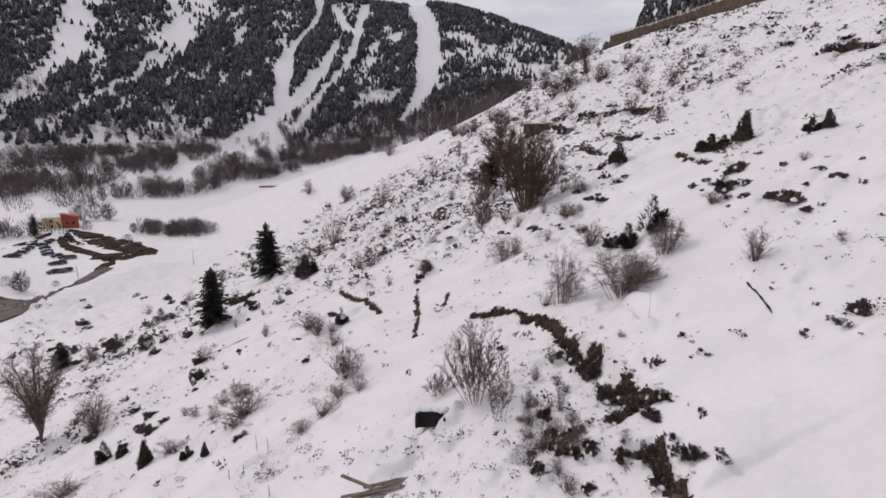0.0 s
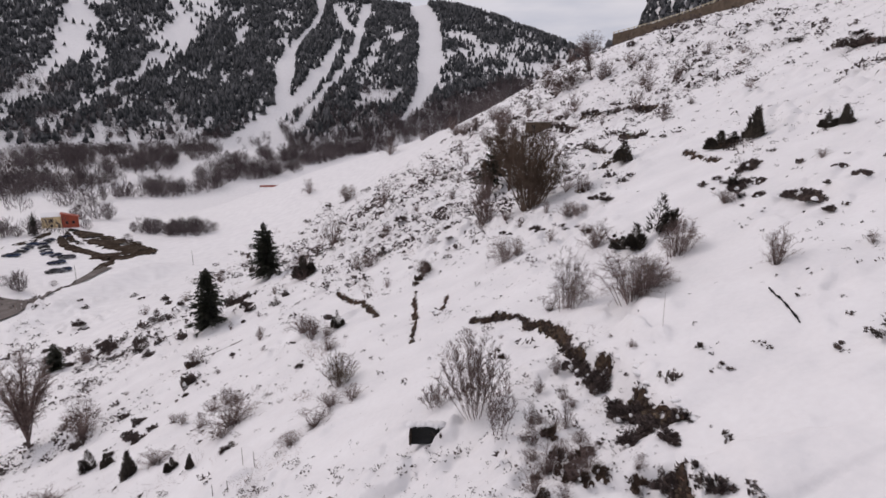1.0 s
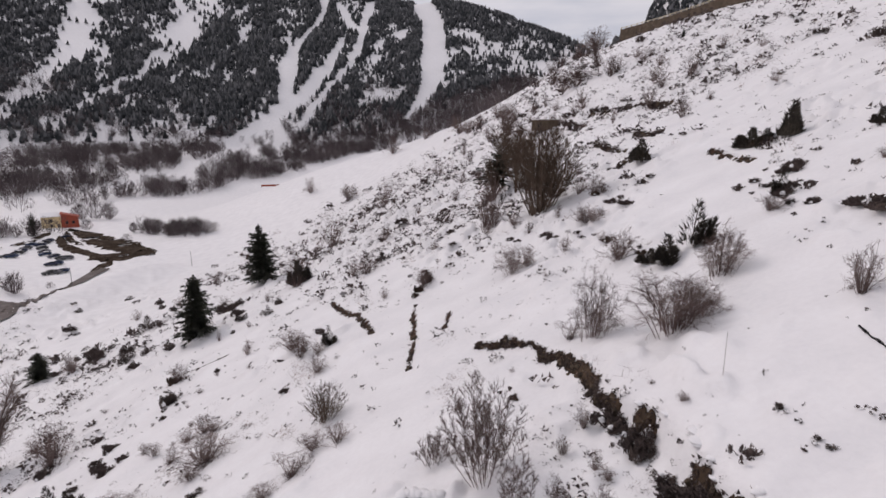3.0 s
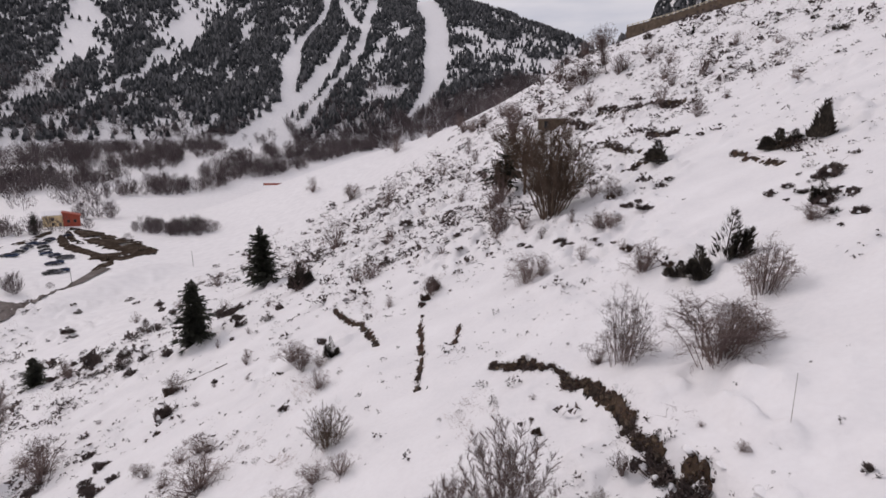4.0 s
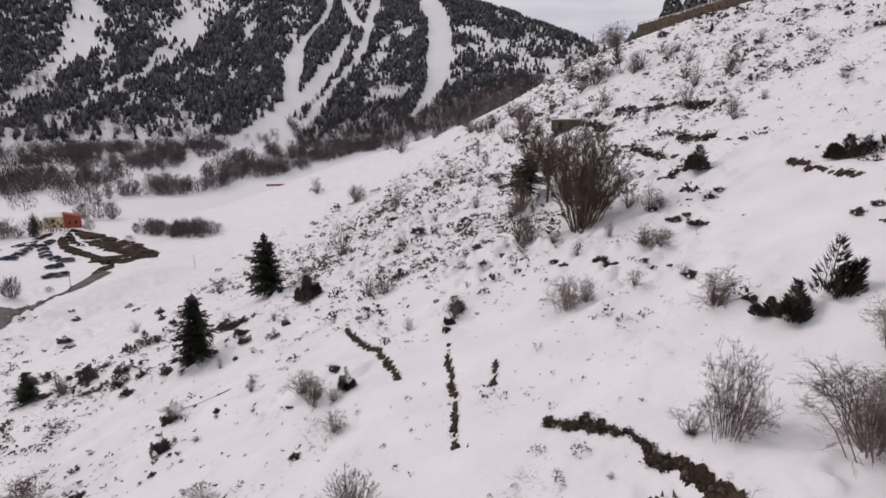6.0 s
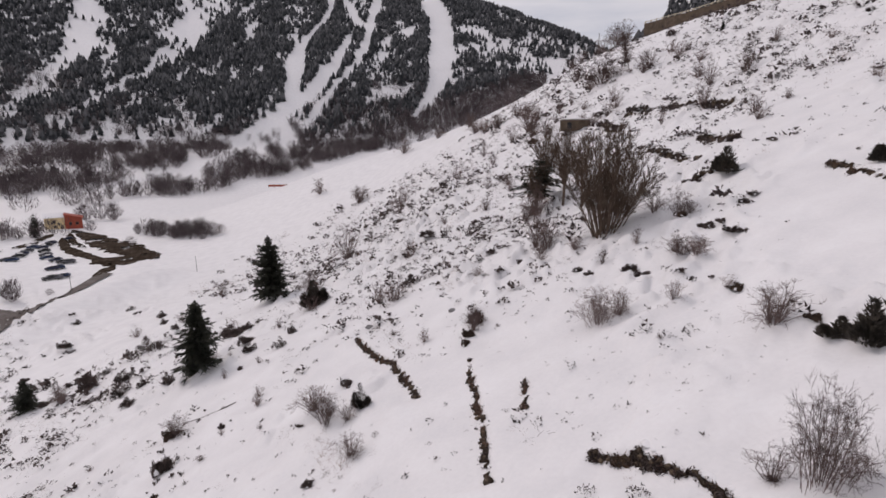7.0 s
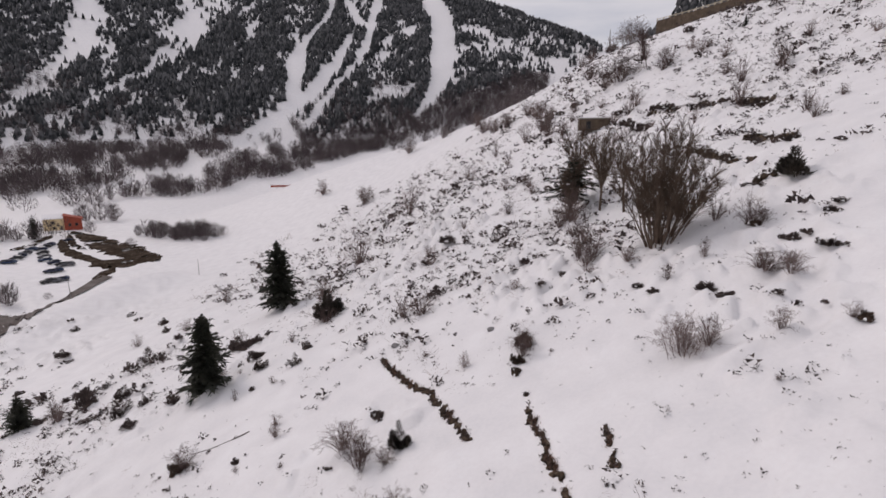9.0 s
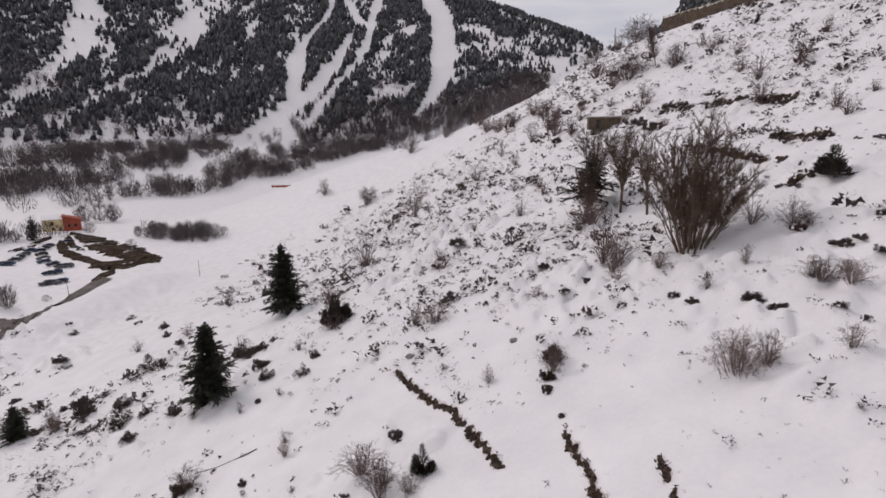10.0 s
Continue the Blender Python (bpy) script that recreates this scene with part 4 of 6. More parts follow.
for i, (x, y, h, w) in enumerate([(5.4, 67.6, 3.8, 3.0), (6.9, 48.4, 1.1, 0.9), (10.3, 44.7, 1.3, 2.4), (-8.4, 61.3, 2.4, 2.8), (-11.5, 43.3, 1.7, 2.2), (-10.2, 42.0, 1.2, 1.8), (-9.0, 41.1, 0.9, 1.5),
                                  (-5.0, 47.9, 1.1, 0.8), (-17.2, 49.0, 1.4, 0.9), (-23.7, 49.4, 1.8, 2.1), (-50.1, 71.8, 2.6, 2.5), (-15.5, 138.8, 7.0, 5.1), (-2.0, 132.2, 5.0, 3.5), (-62.6, 249.8, 7.3, 6.8), (-37.5, 208.0, 6.0, 8.0),
                                  (-19.2, 71.5, 2.2, 3.5), (30.6, 88.6, 3.2, 3.6), (39.9, 96.6, 3.5, 3.9), (26.6, 67.6, 1.7, 1.9), (-12.2, 29.9, 1.7, 3.0), (-21.0, 79.1, 2.8, 3.6)]):
    shrub(x, y, h, w, 640 + i)
for i, (x, y, h, w) in enumerate([(3.1, 14.9, 1.2, 1.0), (3.8, 13.9, 1.1, 1.1), (2.5, 13.9, 0.8, 0.8), (3.0, 17.5, 0.9, 0.7), (3.6, 19.5, 0.7, 0.5), (2.9, 106.8, 2.7, 1.8), (6.2, 53.6, 1.0, 1.8), (20.8, 31.1, 0.6, 1.0), (-1.6, 47.2, 1.4, 1.8), (-25.7, 263.0, 9.0, 8.2), (4.1, 58.4, 3.4, 3.1), (4.8, 57.2, 2.6, 2.2)]):
    shrub(x, y, h, w, 680 + i)
for i, (x, y, h, w) in enumerate([(3.5, 16.5, 0.75, 0.95), (2.8, 15.9, 0.9, 0.8), (3.9, 16.4, 0.9, 0.65), (4.2, 18.2, 0.7, 0.5), (4.4, 20.3, 0.8, 0.6), (4.9, 13.2, 0.5, 0.6), (3.3, 12.6, 0.6, 0.8)]):
    shrub(x, y, h, w, 850 + i, "reddish-brown twiggy shrub below the bank")
for i, (x, y, h, w) in enumerate([(-14.4, 34.6, 1.2, 2.0), (-10.3, 41.2, 1.7, 2.3), (-8.0, 36.8, 1.3, 1.7), (-16.0, 28.1, 0.8, 2.0), (-23.1, 28.7, 1.1, 3.1), (-28.6, 39.9, 3.7, 3.2), (-1.7, 46.4, 1.6, 1.5), (-8.0, 75.7, 2.4, 2.4), (-10.1, 62.5, 2.1, 1.9), (3.8, 54.5, 1.1, 1.5), (12.2, 54.3, 2.0, 1.8), (9.4, 49.5, 1.3, 0.9)]):
    shrub(x, y, h, w, 720 + i)
for i, (x, y, h, w) in enumerate([(-1.0, 56.7, 1.0, 1.6), (-30.6, 75.9, 2.2, 2.5), (-21.7, 81.1, 3.1, 2.0), (28.3, 71.7, 2.1, 2.1), (40.3, 139.2, 4.2, 5.9), (45.5, 135.6, 3.4, 3.4), (39.2, 111.1, 2.7, 3.6), (34.0, 63.3, 1.6, 1.9), (36.7, 100.9, 4.1, 3.1), (38.6, 137.3, 4.9, 4.2), (18.8, 171.4, 3.5, 7.0), (16.2, 181.8, 5.6, 5.6), (31.9, 172.4, 5.3, 8.8)]):
    shrub(x, y, h, w, 740 + i)

for i, (x, y, h, w) in enumerate([(-51.1, 72.4, 2.57, 1.96), (-56.0, 97.0, 2.05, 2.26), (-48.4, 97.9, 2.25, 2.46), (-49.0, 115.1, 2.43, 2.91), (-23.8, 58.3, 1.09, 0.76), (-17.7, 50.6, 1.08, 1.08), (-27.6, 64.6, 1.24, 1.49), (-20.7, 58.7, 0.76, 0.87), (-29.3, 65.9, 1.02, 1.53), (-21.9, 68.2, 1.29, 1.03)]):
    shrub(x, y, h, w, 800 + i, "pale leafless shrub standing in the snow")

for i, (x, y, w) in enumerate([(-4, 67.3, 0.46), (-4.3, 87.2, 1.6), (-8.6, 80.7, 2), (-7.6, 52, 0.65), (-0.2, 45.9, 0.32), (-0.6, 50.2, 0.3), (-18.8, 46.3, 0.51), (-15.5, 44.8, 0.48), (-18.8, 41.2, 0.37), (-19.1, 43.8, 0.6), (-8.2, 34.2, 0.23), (-16.2, 36.5, 0.58), (-16.6, 34.9, 0.4), (-34.4, 45.5, 1.2), (-21, 40.3, 0.37), (2.9, 25.9, 0.38), (6.3, 20.2, 0.25), (6, 35.9, 0.35), (6.6, 18.8, 0.42), (12.4, 21.1, 0.25), (-13.6, 33.3, 0.69), (-18.5, 35.1, 0.97), (-31, 49.8, 0.57), (-25.2, 63, 0.54), (6.3, 61.5, 0.61), (9.6, 37.6, 0.91), (12.4, 15.1, 0.23)]):
    shrub(x, y, 0.75 * w, 1.05 * w, 5500 + i)

for i, (x, y, w) in enumerate([(3.5, 15.2, 0.81), (3.5, 13.8, 0.88), (3, 14.9, 0.77), (4.1, 15.6, 0.62), (2.7, 15.4, 0.61), (3.2, 13.3, 0.72), (3.2, 17.1, 0.47), (2.6, 16.1, 0.48), (4.1, 13.8, 0.48), (4.4, 17.8, 0.49)]):
    shrub(x, y, 0.75 * w, 1.05 * w, 5540 + i, "reddish-brown twiggy shrub below the bank")

for i, (x, y, w) in enumerate([(-15, 31.7, 1.5), (-17.4, 34.2, 1.2), (-12.2, 28.3, 1.3), (-15.3, 34.2, 1.3), (-13.7, 34.3, 1.2), (14.7, 136.6, 6.2), (17, 170.1, 5.7), (16.4, 129.2, 4.2), (29, 123.8, 3.9), (11.4, 189.8, 5.3), (5.6, 98.9, 2.2), (23.2, 126.2, 2.9), (20.1, 104.7, 2.7), (4.6, 68.7, 2.4), (4.2, 56.6, 1.7)]):
    shrub(x, y, 0.7 * w, 1.05 * w, 5560 + i)

for i, (x, y, w) in enumerate([(15.8, 31.3, 0.75), (13.4, 50.7, 1.3), (10.5, 43, 1.7)]):
    shrub(x, y, 0.7 * w, 1.05 * w, 5590 + i)

# brown thickets along the crest of the slope
for i, (x, y, h, w) in enumerate([(4.9, 208.3, 5.6, 9.0), (7.5, 193.1, 4.2, 6.2), (16.7, 163.7, 4.3, 4.5), (15.7, 144.9, 2.3, 6.4), (18.1, 152.6, 3.1, 3.7), (19.8, 136.7, 2.3, 2.8), (4.5, 149.4, 4.6, 2.1), (5.3, 128.3, 2.6, 2.6), (6.2, 107.8, 1.5, 2.5), (5.6, 94.5, 1.9, 2.2), (1.4, 87.0, 2.2, 2.5), (5.2, 68.5, 2.6, 3.0), (4.8, 59.6, 1.6, 1.6)]):
    shrub(x, y, h, w, 830 + i, "brown leafless bush on the snowy slope")
for i, (x, y, h, w) in enumerate([(33.5, 149.3, 5.6, 9.5), (30.5, 150.5, 4.0, 6.0), (29.9, 128.7, 3.5, 3.5), (26.8, 120.9, 3.2, 3.0), (14.9, 145.8, 6.0, 5.5), (11.0, 144.4, 4.6, 4.6), (7.3, 198.9, 4.5, 7.0), (3.3, 230.9, 6.0, 6.0), (25.2, 146.8, 3.2, 2.8), (25.6, 135.2, 2.5, 3.3), (22.2, 145.3, 3.2, 3.6), (17.5, 152.0, 4.0, 5.0),
                                  (24.0, 120.0, 2.2, 3.7), (24.0, 101.2, 1.3, 2.5), (46.0, 141.9, 2.9, 4.2), (44.9, 123.6, 3.2, 2.9), (47.7, 137.3, 2.0, 3.2), (50.0, 107.8, 2.4, 2.5), (46.9, 89.6, 1.7, 2.2), (31.3, 71.3, 1.2, 1.2), (25.5, 89.7, 2.7, 1.4), (-10.1, 262.5, 6.0, 7.0), (10.6, 186.7, 5.0, 6.0)]):
    shrub(x, y, h, w, 760 + i, "brown leafless thicket on the crest of the slope")
for i, (x, y, h, w) in enumerate([(50.0, 197.0, 7.2, 9.0), (46.0, 203.0, 5.0, 6.0), (44.0, 221.0, 6.0, 6.0), (40.0, 219.0, 5.0, 6.0), (15.8, 31.1, 0.9, 1.5), (10.2, 45.2, 1.1, 1.8), (11.6, 44.8, 0.8, 1.1)]):
    shrub(x, y, h, w, 790 + i)


def tall_bare(name, x, y, seed, stems, height, width, radius, mat, label, category="tree", depth=3, kids=2, spread=0.5, upward=0.3, base=0.3, clear=1):
    tree = empty(name, turned(x, y, seed, sink=0.1), label, category)
    rng = random.Random(seed)
    trunks, crown = Shape(), Shape()
    for k in range(stems):
        a = 2 * math.pi * (k + rng.random()) / stems
        u = math.sqrt((k + 0.5) / stems)
        lean = u * width / height * 0.55
        p = Vector((math.cos(a) * base * u, math.sin(a) * base * u, -0.2))
        d = Vector((math.cos(a) * lean, math.sin(a) * lean, 1)).normalized()
        ln, rad = height * rng.uniform(0.75, 1.0), radius * rng.uniform(0.6, 1.1)
        for q in range(6):
            e = p + d * ln / 6
            trunks.rod(p, e, rad * (1 - q / 6.6), rad * (1 - (q + 1) / 6.6), 5)
            if q >= clear:
                for _ in range(kids):
                    side = (d * 0.9 + spread * Vector((rng.gauss(0, 1), rng.gauss(0, 1), rng.gauss(0, 0.6))).normalized() + Vector((0, 0, upward))).normalized()
                    grow(crown, p.lerp(e, rng.random()), side, ln * rng.uniform(0.16, 0.30) * (1 + 0.12 * clear * (5 - q) / 5), rad * 0.34, depth - 1, rng, spread, 2, upward)
            p = e
            d = (d + Vector((rng.uniform(-1, 1), rng.uniform(-1, 1), 0.25)) * 0.09).normalized()
    part("trunk", trunks.mesh("trunk", BARK if mat is TWIG else mat), tree)
    part("crown", crown.mesh("crown", mat), tree)
    return tree


def hazel(x, y, height, width, seed, label, name="hazel_clump", category="tree", stems=64, k_size=1.0, mat=None, sprigs=27, thick=1.0, fan=62):
    """A broad many-stemmed clump: straight stems fanning to a dome, thick with fine upright twigs."""
    mat = mat or OLIVE_TWIG
    tree = empty(name, turned(x, y, seed, sink=0.15), label, category)
    rng = random.Random(seed)
    trunks, crown = Shape(), Shape()
    for k in range(stems):
        a = 2 * math.pi * (k * 0.618 + 0.05 * rng.random())
        el = math.radians(86 - fan * ((k + 0.5) / stems) ** 0.9)
        end = Vector((math.cos(a) * math.cos(el) * width * 0.56, math.sin(a) * math.cos(el) * width * 0.56, height * (0.18 + 0.80 * math.sin(el)))) * rng.uniform(0.82, 1.0)
        start = Vector((math.cos(a) * 0.85 * k_size * math.cos(el), math.sin(a) * 0.85 * k_size * math.cos(el), -0.3 * k_size))
        bow = Vector((math.cos(a) * 0.35, math.sin(a) * 0.35, 0.9)) * math.cos(el) * k_size
        pts = [start.lerp(end, u / 6) + bow * (2.6 * u / 6 * (1 - u / 6)) + Vector((rng.gauss(0, 0.06), rng.gauss(0, 0.06), 0)) * k_size for u in range(7)]
        rad = rng.uniform(0.026, 0.064) * k_size ** 0.8 * thick
        for q in range(6):
            trunks.rod(pts[q], pts[q + 1], rad * (1 - q / 6.8), rad * (1 - (q + 1) / 6.8), 5)
        axis = (end - start).normalized()
        for q in range(sprigs):
            u = rng.uniform(0.25, 0.99) * 6
            n = min(5, int(u))
            at = pts[n].lerp(pts[n + 1], u - n)
            d = (axis + 0.75 * Vector((rng.gauss(0, 1), rng.gauss(0, 1), rng.gauss(0, 0.5))).normalized() + Vector((0, 0, 0.15))).normalized()
            ln = rng.uniform(0.5, 1.35) * (1.15 - 0.08 * u) * k_size
            tip = at + d * ln
            crown.rod(at, tip, 0.015 * k_size ** 0.8, 0.006 * k_size ** 0.8)
            for _ in range(16):
                c = at.lerp(tip, rng.uniform(0.1, 0.97))
                e = c + (d + Vector((rng.gauss(0, 0.55), rng.gauss(0, 0.55), rng.gauss(0.1, 0.4)))).normalized() * ln * rng.uniform(0.3, 0.65)
                crown.blade(c, e, 0.0085 * k_size ** 0.85, rng)
    part("trunk", trunks.mesh("trunk", mat), tree)
    part("crown", crown.mesh("crown", mat), tree)


def forked_tree(x, y, trunks, height, width, seed, label, fork=0.30, limbs=7, sprigs=34, mat=None):
    """A slender leafless tree: near-upright trunks that fork into limbs thick with fine twigs."""
    tree = empty("bare_tree", turned(x, y, seed, sink=0.1), label, "tree")
    rng = random.Random(seed)
    wood, crown = Shape(), Shape()
    for k in range(trunks):
        a = 2 * math.pi * k / trunks + 0.6
        spread = 0.0 if trunks == 1 else 0.12 * width
        foot = Vector((math.cos(a) * 0.12, math.sin(a) * 0.12, -0.3))
        crotch = Vector((math.cos(a) * spread, math.sin(a) * spread, height * fork))
        tall = height * rng.uniform(0.88, 1.0)
        wood.rod(foot, crotch, 0.017 * height, 0.013 * height, 7)
        for q in range(limbs):
            b = 2 * math.pi * q / limbs + rng.uniform(-0.3, 0.3)
            out = width * 0.5 * (0.25 if q == 0 else rng.uniform(0.55, 1.0))
            end = crotch + Vector((math.cos(b) * out, math.sin(b) * out, (tall - height * fork) * (1.0 if q == 0 else rng.uniform(0.6, 0.95))))
            start = foot.lerp(crotch, rng.uniform(0.75, 1.0))
            pts = [start.lerp(end, u / 5) + Vector((-math.cos(b), -math.sin(b), 0.4)) * out * 0.5 * (u / 5) * (1 - u / 5) + Vector((rng.gauss(0, 0.05), rng.gauss(0, 0.05), 0)) for u in range(6)]
            for p in range(5):
                wood.rod(pts[p], pts[p + 1], 0.009 * height * (1 - p / 5.6), 0.009 * height * (1 - (p + 1) / 5.6), 5)
            axis = (end - start).normalized()
            for _ in range(sprigs):
                u = rng.uniform(0.15, 0.99) * 5
                n = min(4, int(u))
                at = pts[n].lerp(pts[n + 1], u - n)
                d = (axis * 0.6 + Vector((rng.gauss(0, 0.6), rng.gauss(0, 0.6), rng.gauss(0.15, 0.4)))).normalized()
                ln = rng.uniform(0.06, 0.15) * height
                tip = at + d * ln
                crown.rod(at, tip, 0.013, 0.006)
                for _ in range(12):
                    c = at.lerp(tip, rng.uniform(0.1, 1.0))
                    crown.blade(c, c + (d + Vector((rng.gauss(0, 0.6), rng.gauss(0, 0.6), rng.gauss(0.1, 0.4)))).normalized() * ln * rng.uniform(0.3, 0.6), 0.010, rng)
    part("trunk", wood.mesh("trunk", mat or OLIVE_TWIG), tree)
    part("crown", crown.mesh("crown", mat or OLIVE_TWIG), tree)


hazel(8.7, 54.9, 8.8, 8.4, 700, "large many-stemmed leafless hazel clump, olive brown")
conifer("pine_tree", 6.2, 72.6, 5.6, 3.6, 150, "ragged dark pine with a bare lower trunk behind the hazel clump", 11, "", 0.36)
forked_tree(8.3, 68.9, 2, 8.0, 4.6, 701, "slender leafless tree with two forked trunks")
forked_tree(7.4, 75.6, 2, 8.4, 5.0, 702, "slender leafless tree beside the hazel clump")
forked_tree(9.3, 65.1, 1, 7.2, 3.4, 703, "thin leafless tree beside the hazel clump", 0.4)
forked_tree(5.6, 70.5, 1, 6.0, 3.6, 708, "short leafless tree beside the ragged pine", 0.25)
hazel(1.3, 19.5, 3.7, 3.1, 704, "leafless many-stemmed willow bush on snow", "willow_bush", "shrub", 34, 0.40, TWIG, 20, 0.42)
hazel(-0.2, 21.5, 1.3, 1.5, 709, "low leafless willow bush on snow", "willow_bush", "shrub", 16, 0.28, TWIG, 14, 0.5)
hazel(-5.6, 28.8, 2.2, 2.7, 710, "dense olive-brown broom bush with upright twigs", "broom_bush", "shrub", 70, 0.24, OLIVE_TWIG, 12, 0.6, 58)
hazel(1.9, 16.9, 2.1, 1.2, 705, "narrow leafless willow bush on snow", "willow_bush", "shrub", 9, 0.30, TWIG, 18, 0.5)
forked_tree(-36.6, 44.1, 2, 9.0, 6.0, 706, "leafless grey tree with a haze of fine branches", 0.12, 9, 44, TWIG)
tall_bare("bare_tree", 38.5, 147.0, 707, 1, 8.5, 4.0, 0.14, TWIG, "leafless tree on the skyline of the slope", base=0.1, kids=26, spread=0.9)


# ---- low growth poking out of the snow ----
CLEAN = [(PATHS[0][0], 3.0), (PATHS[1][0], 2.3), ([(9.5, 24.0), (4.5, 34.5), (0.0, 37.0)], 2.4), ([(-60, 100), (-95, 150), (-90, 240), (-40, 230)], 16.0),
         ([(-120, 180), (-150, 240), (-200, 330)], 30.0), ([(-70, 60), (-110, 110)], 14.0), ([(9, 18), (13, 16), (22, 20)], 2.0), ([(14, 42), (12, 36), (16, 34)], 3.0), ([(3.0, 25), (3.4, 16), (2.6, 10)], 1.6), ([(-0.5, 22), (-1, 12)], 3.0),
         ([(14, 55), (9, 50), (3, 46)], 3.0), ([(30, 46), (24, 32), (20, 22)], 5.0), ([(-60, 56), (-40, 50)], 4.0), ([(-12, 20), (-9, 26)], 2.2), ([(-0.5, 43), (9, 45)], 3.2), ([(1.5, 39.5), (6, 34), (9, 29)], 5.0), ([(-12.0, 53.0), (-8.8, 46.5), (-5.2, 40.0)], 2.0), ([(6.5, 26.5), (10, 21)], 3.0)]


def cover(x, y):
    """How thick the low growth stands, 0 to 1."""
    d = smooth(0.36, 0.66, fbm(x, y, 11, 3, 61)) * (0.12 + 0.88 * smooth(0.42, 0.62, fbm(x, y, 2.6, 2, 71)))
    band = np.exp(-((x - 2 + 0.16 * (y - 60)) / (9 + 0.10 * y)) ** 2) * smooth(48, 66, y)
    d = np.clip(d + 0.55 * band * smooth(0.36, 0.58, fbm(x, y, 2.2, 2, 73)) + 0.08 * smooth(26, 40, x) * smooth(60, 90, y), 0, 1)
    for line, half in CLEAN:
        s, _ = along(x, y, line)
        d = d * smooth(half * 0.8, half * 1.25, np.abs(s))
    d = d * (1 - 0.45 * smooth(-6, -14, x) * (1 - smooth(60, 95, y)))
    d = np.clip(d + 0.10 * smooth(95, 120, y) * smooth(5, 20, x) * (1 - smooth(48, 60, x)) * smooth(0.35, 0.55, fbm(x, y, 6, 2, 181)), 0, 1)
    near = 0.42 + 0.58 * smooth(35, 90, np.hypot(x, y))
    return d * near * (1 - smooth(190, 260, np.hypot(x, y)))


def tuft_field(name, mat, count, seed, size, label, blades, tall, thin, length=1.0, upright=0.5, where=None):
    rng = np.random.default_rng(seed)
    az, r = np.radians(rng.uniform(-48, 44, count * 8)), 9 * np.exp(rng.uniform(0, math.log(24), count * 8))
    x, y = r * np.sin(az), r * np.cos(az)
    keep = rng.random(len(x)) < (where or cover)(x, y)
    x, y = x[keep][:count], y[keep][:count]
    z = ground(x, y)
    n = len(x)
    grow_up = 1 + 0.010 * np.hypot(x, y)
    patch = 0.55 + 0.9 * fbm(x, y, 4.0, 2, 171)
    big = size * np.exp(rng.normal(-0.1, 0.65, n)) * grow_up * patch
    big = np.minimum(big, 0.35 + 0.02 * np.hypot(x, y))
    a, u = rng.uniform(0, 2 * math.pi, (n, blades)), np.sqrt(rng.random((n, blades)))
    stretch = rng.uniform(0.6, 1.5, (n, 1))
    hh = big[:, None] * tall * (1 - 0.7 * u * u) * rng.uniform(0.1, 1.0, (n, blades))
    cx = x[:, None] + np.cos(a) * u * big[:, None] * 0.5 * stretch
    cy = y[:, None] + np.sin(a) * u * big[:, None] * 0.5 / stretch
    c = np.stack([cx, cy, z[:, None] + hh - 0.02], -1)
    d = rng.normal(0, 1, (n, blades, 3)) * np.array([1, 1, 0.6]) + np.stack([np.cos(a) * u, np.sin(a) * u, np.full_like(u, upright)], -1)
    d /= np.linalg.norm(d, axis=-1, keepdims=True)
    e = np.cross(d, rng.normal(0, 1, (n, blades, 3)))
    e /= np.linalg.norm(e, axis=-1, keepdims=True)
    ln = (big[:, None] * rng.uniform(0.22, 0.5, (n, blades)) * length)[..., None]
    verts = np.stack([c - e * ln * thin, c + e * ln * thin, c + d * ln], 2).reshape(-1, 3)
    tagged(new(name, mesh_of(name, verts, np.arange(len(verts)).reshape(-1, 3), mat)), label, "undergrowth", kind="stuff")


tuft_field("heath_tufts", HEATH, 9500, 1, 0.215, "dark heath and broom poking through the snow", 17, 0.70, 0.48, 0.75, where=lambda x, y: cover(x, y) * (np.hypot(x, y) > 44))
tuft_field("heath_clumps", HEATH, 1000, 7, 0.22, "dark heath and broom poking through the snow", 90, 0.6, 0.24, 0.36, where=lambda x, y: cover(x, y) * (np.hypot(x, y) <= 44))
tuft_field("dry_grass_tufts", DRY_GRASS, 1900, 2, 0.24, "reddish dry grass stalks poking through the snow", 22, 0.7, 0.025, 1.0, 1.2)
tuft_field("bramble_twigs", TWIG, 1800, 3, 0.50, "thin leafless twigs poking through the snow", 26, 0.9, 0.014, 1.0, 0.8)


def sprinkle(x, y):
    """Single stalks and stones showing nearly everywhere off the paths."""
    d = 0.12 + 0.6 * smooth(0.45, 0.7, fbm(x, y, 7, 2, 191)) + 0.5 * smooth(22, 34, x) * smooth(45, 70, y)
    d = d * (0.55 + 0.45 * smooth(24, 55, np.hypot(x, y))) + 0.5 * np.exp(-((x + 3.3) ** 2 + (y - 19.5) ** 2) / 3.0) + 0.7 * np.exp(-((x - 4.2) ** 2 / 4 + (y - 16) ** 2 / 16))
    for line, half in CLEAN[:1] + CLEAN[3:5] + CLEAN[-2:]:
        s, _ = along(x, y, line)
        d = d * smooth(half * 0.8, half * 1.3, np.abs(s))
    return np.clip(d, 0, 1) * (1 - smooth(160, 230, np.hypot(x, y)))


tuft_field("stray_stalks", HEATH, 6500, 4, 0.11, "stray dark stalks and stones showing through the snow", 12, 0.6, 0.30, 0.75, 0.5, sprinkle)


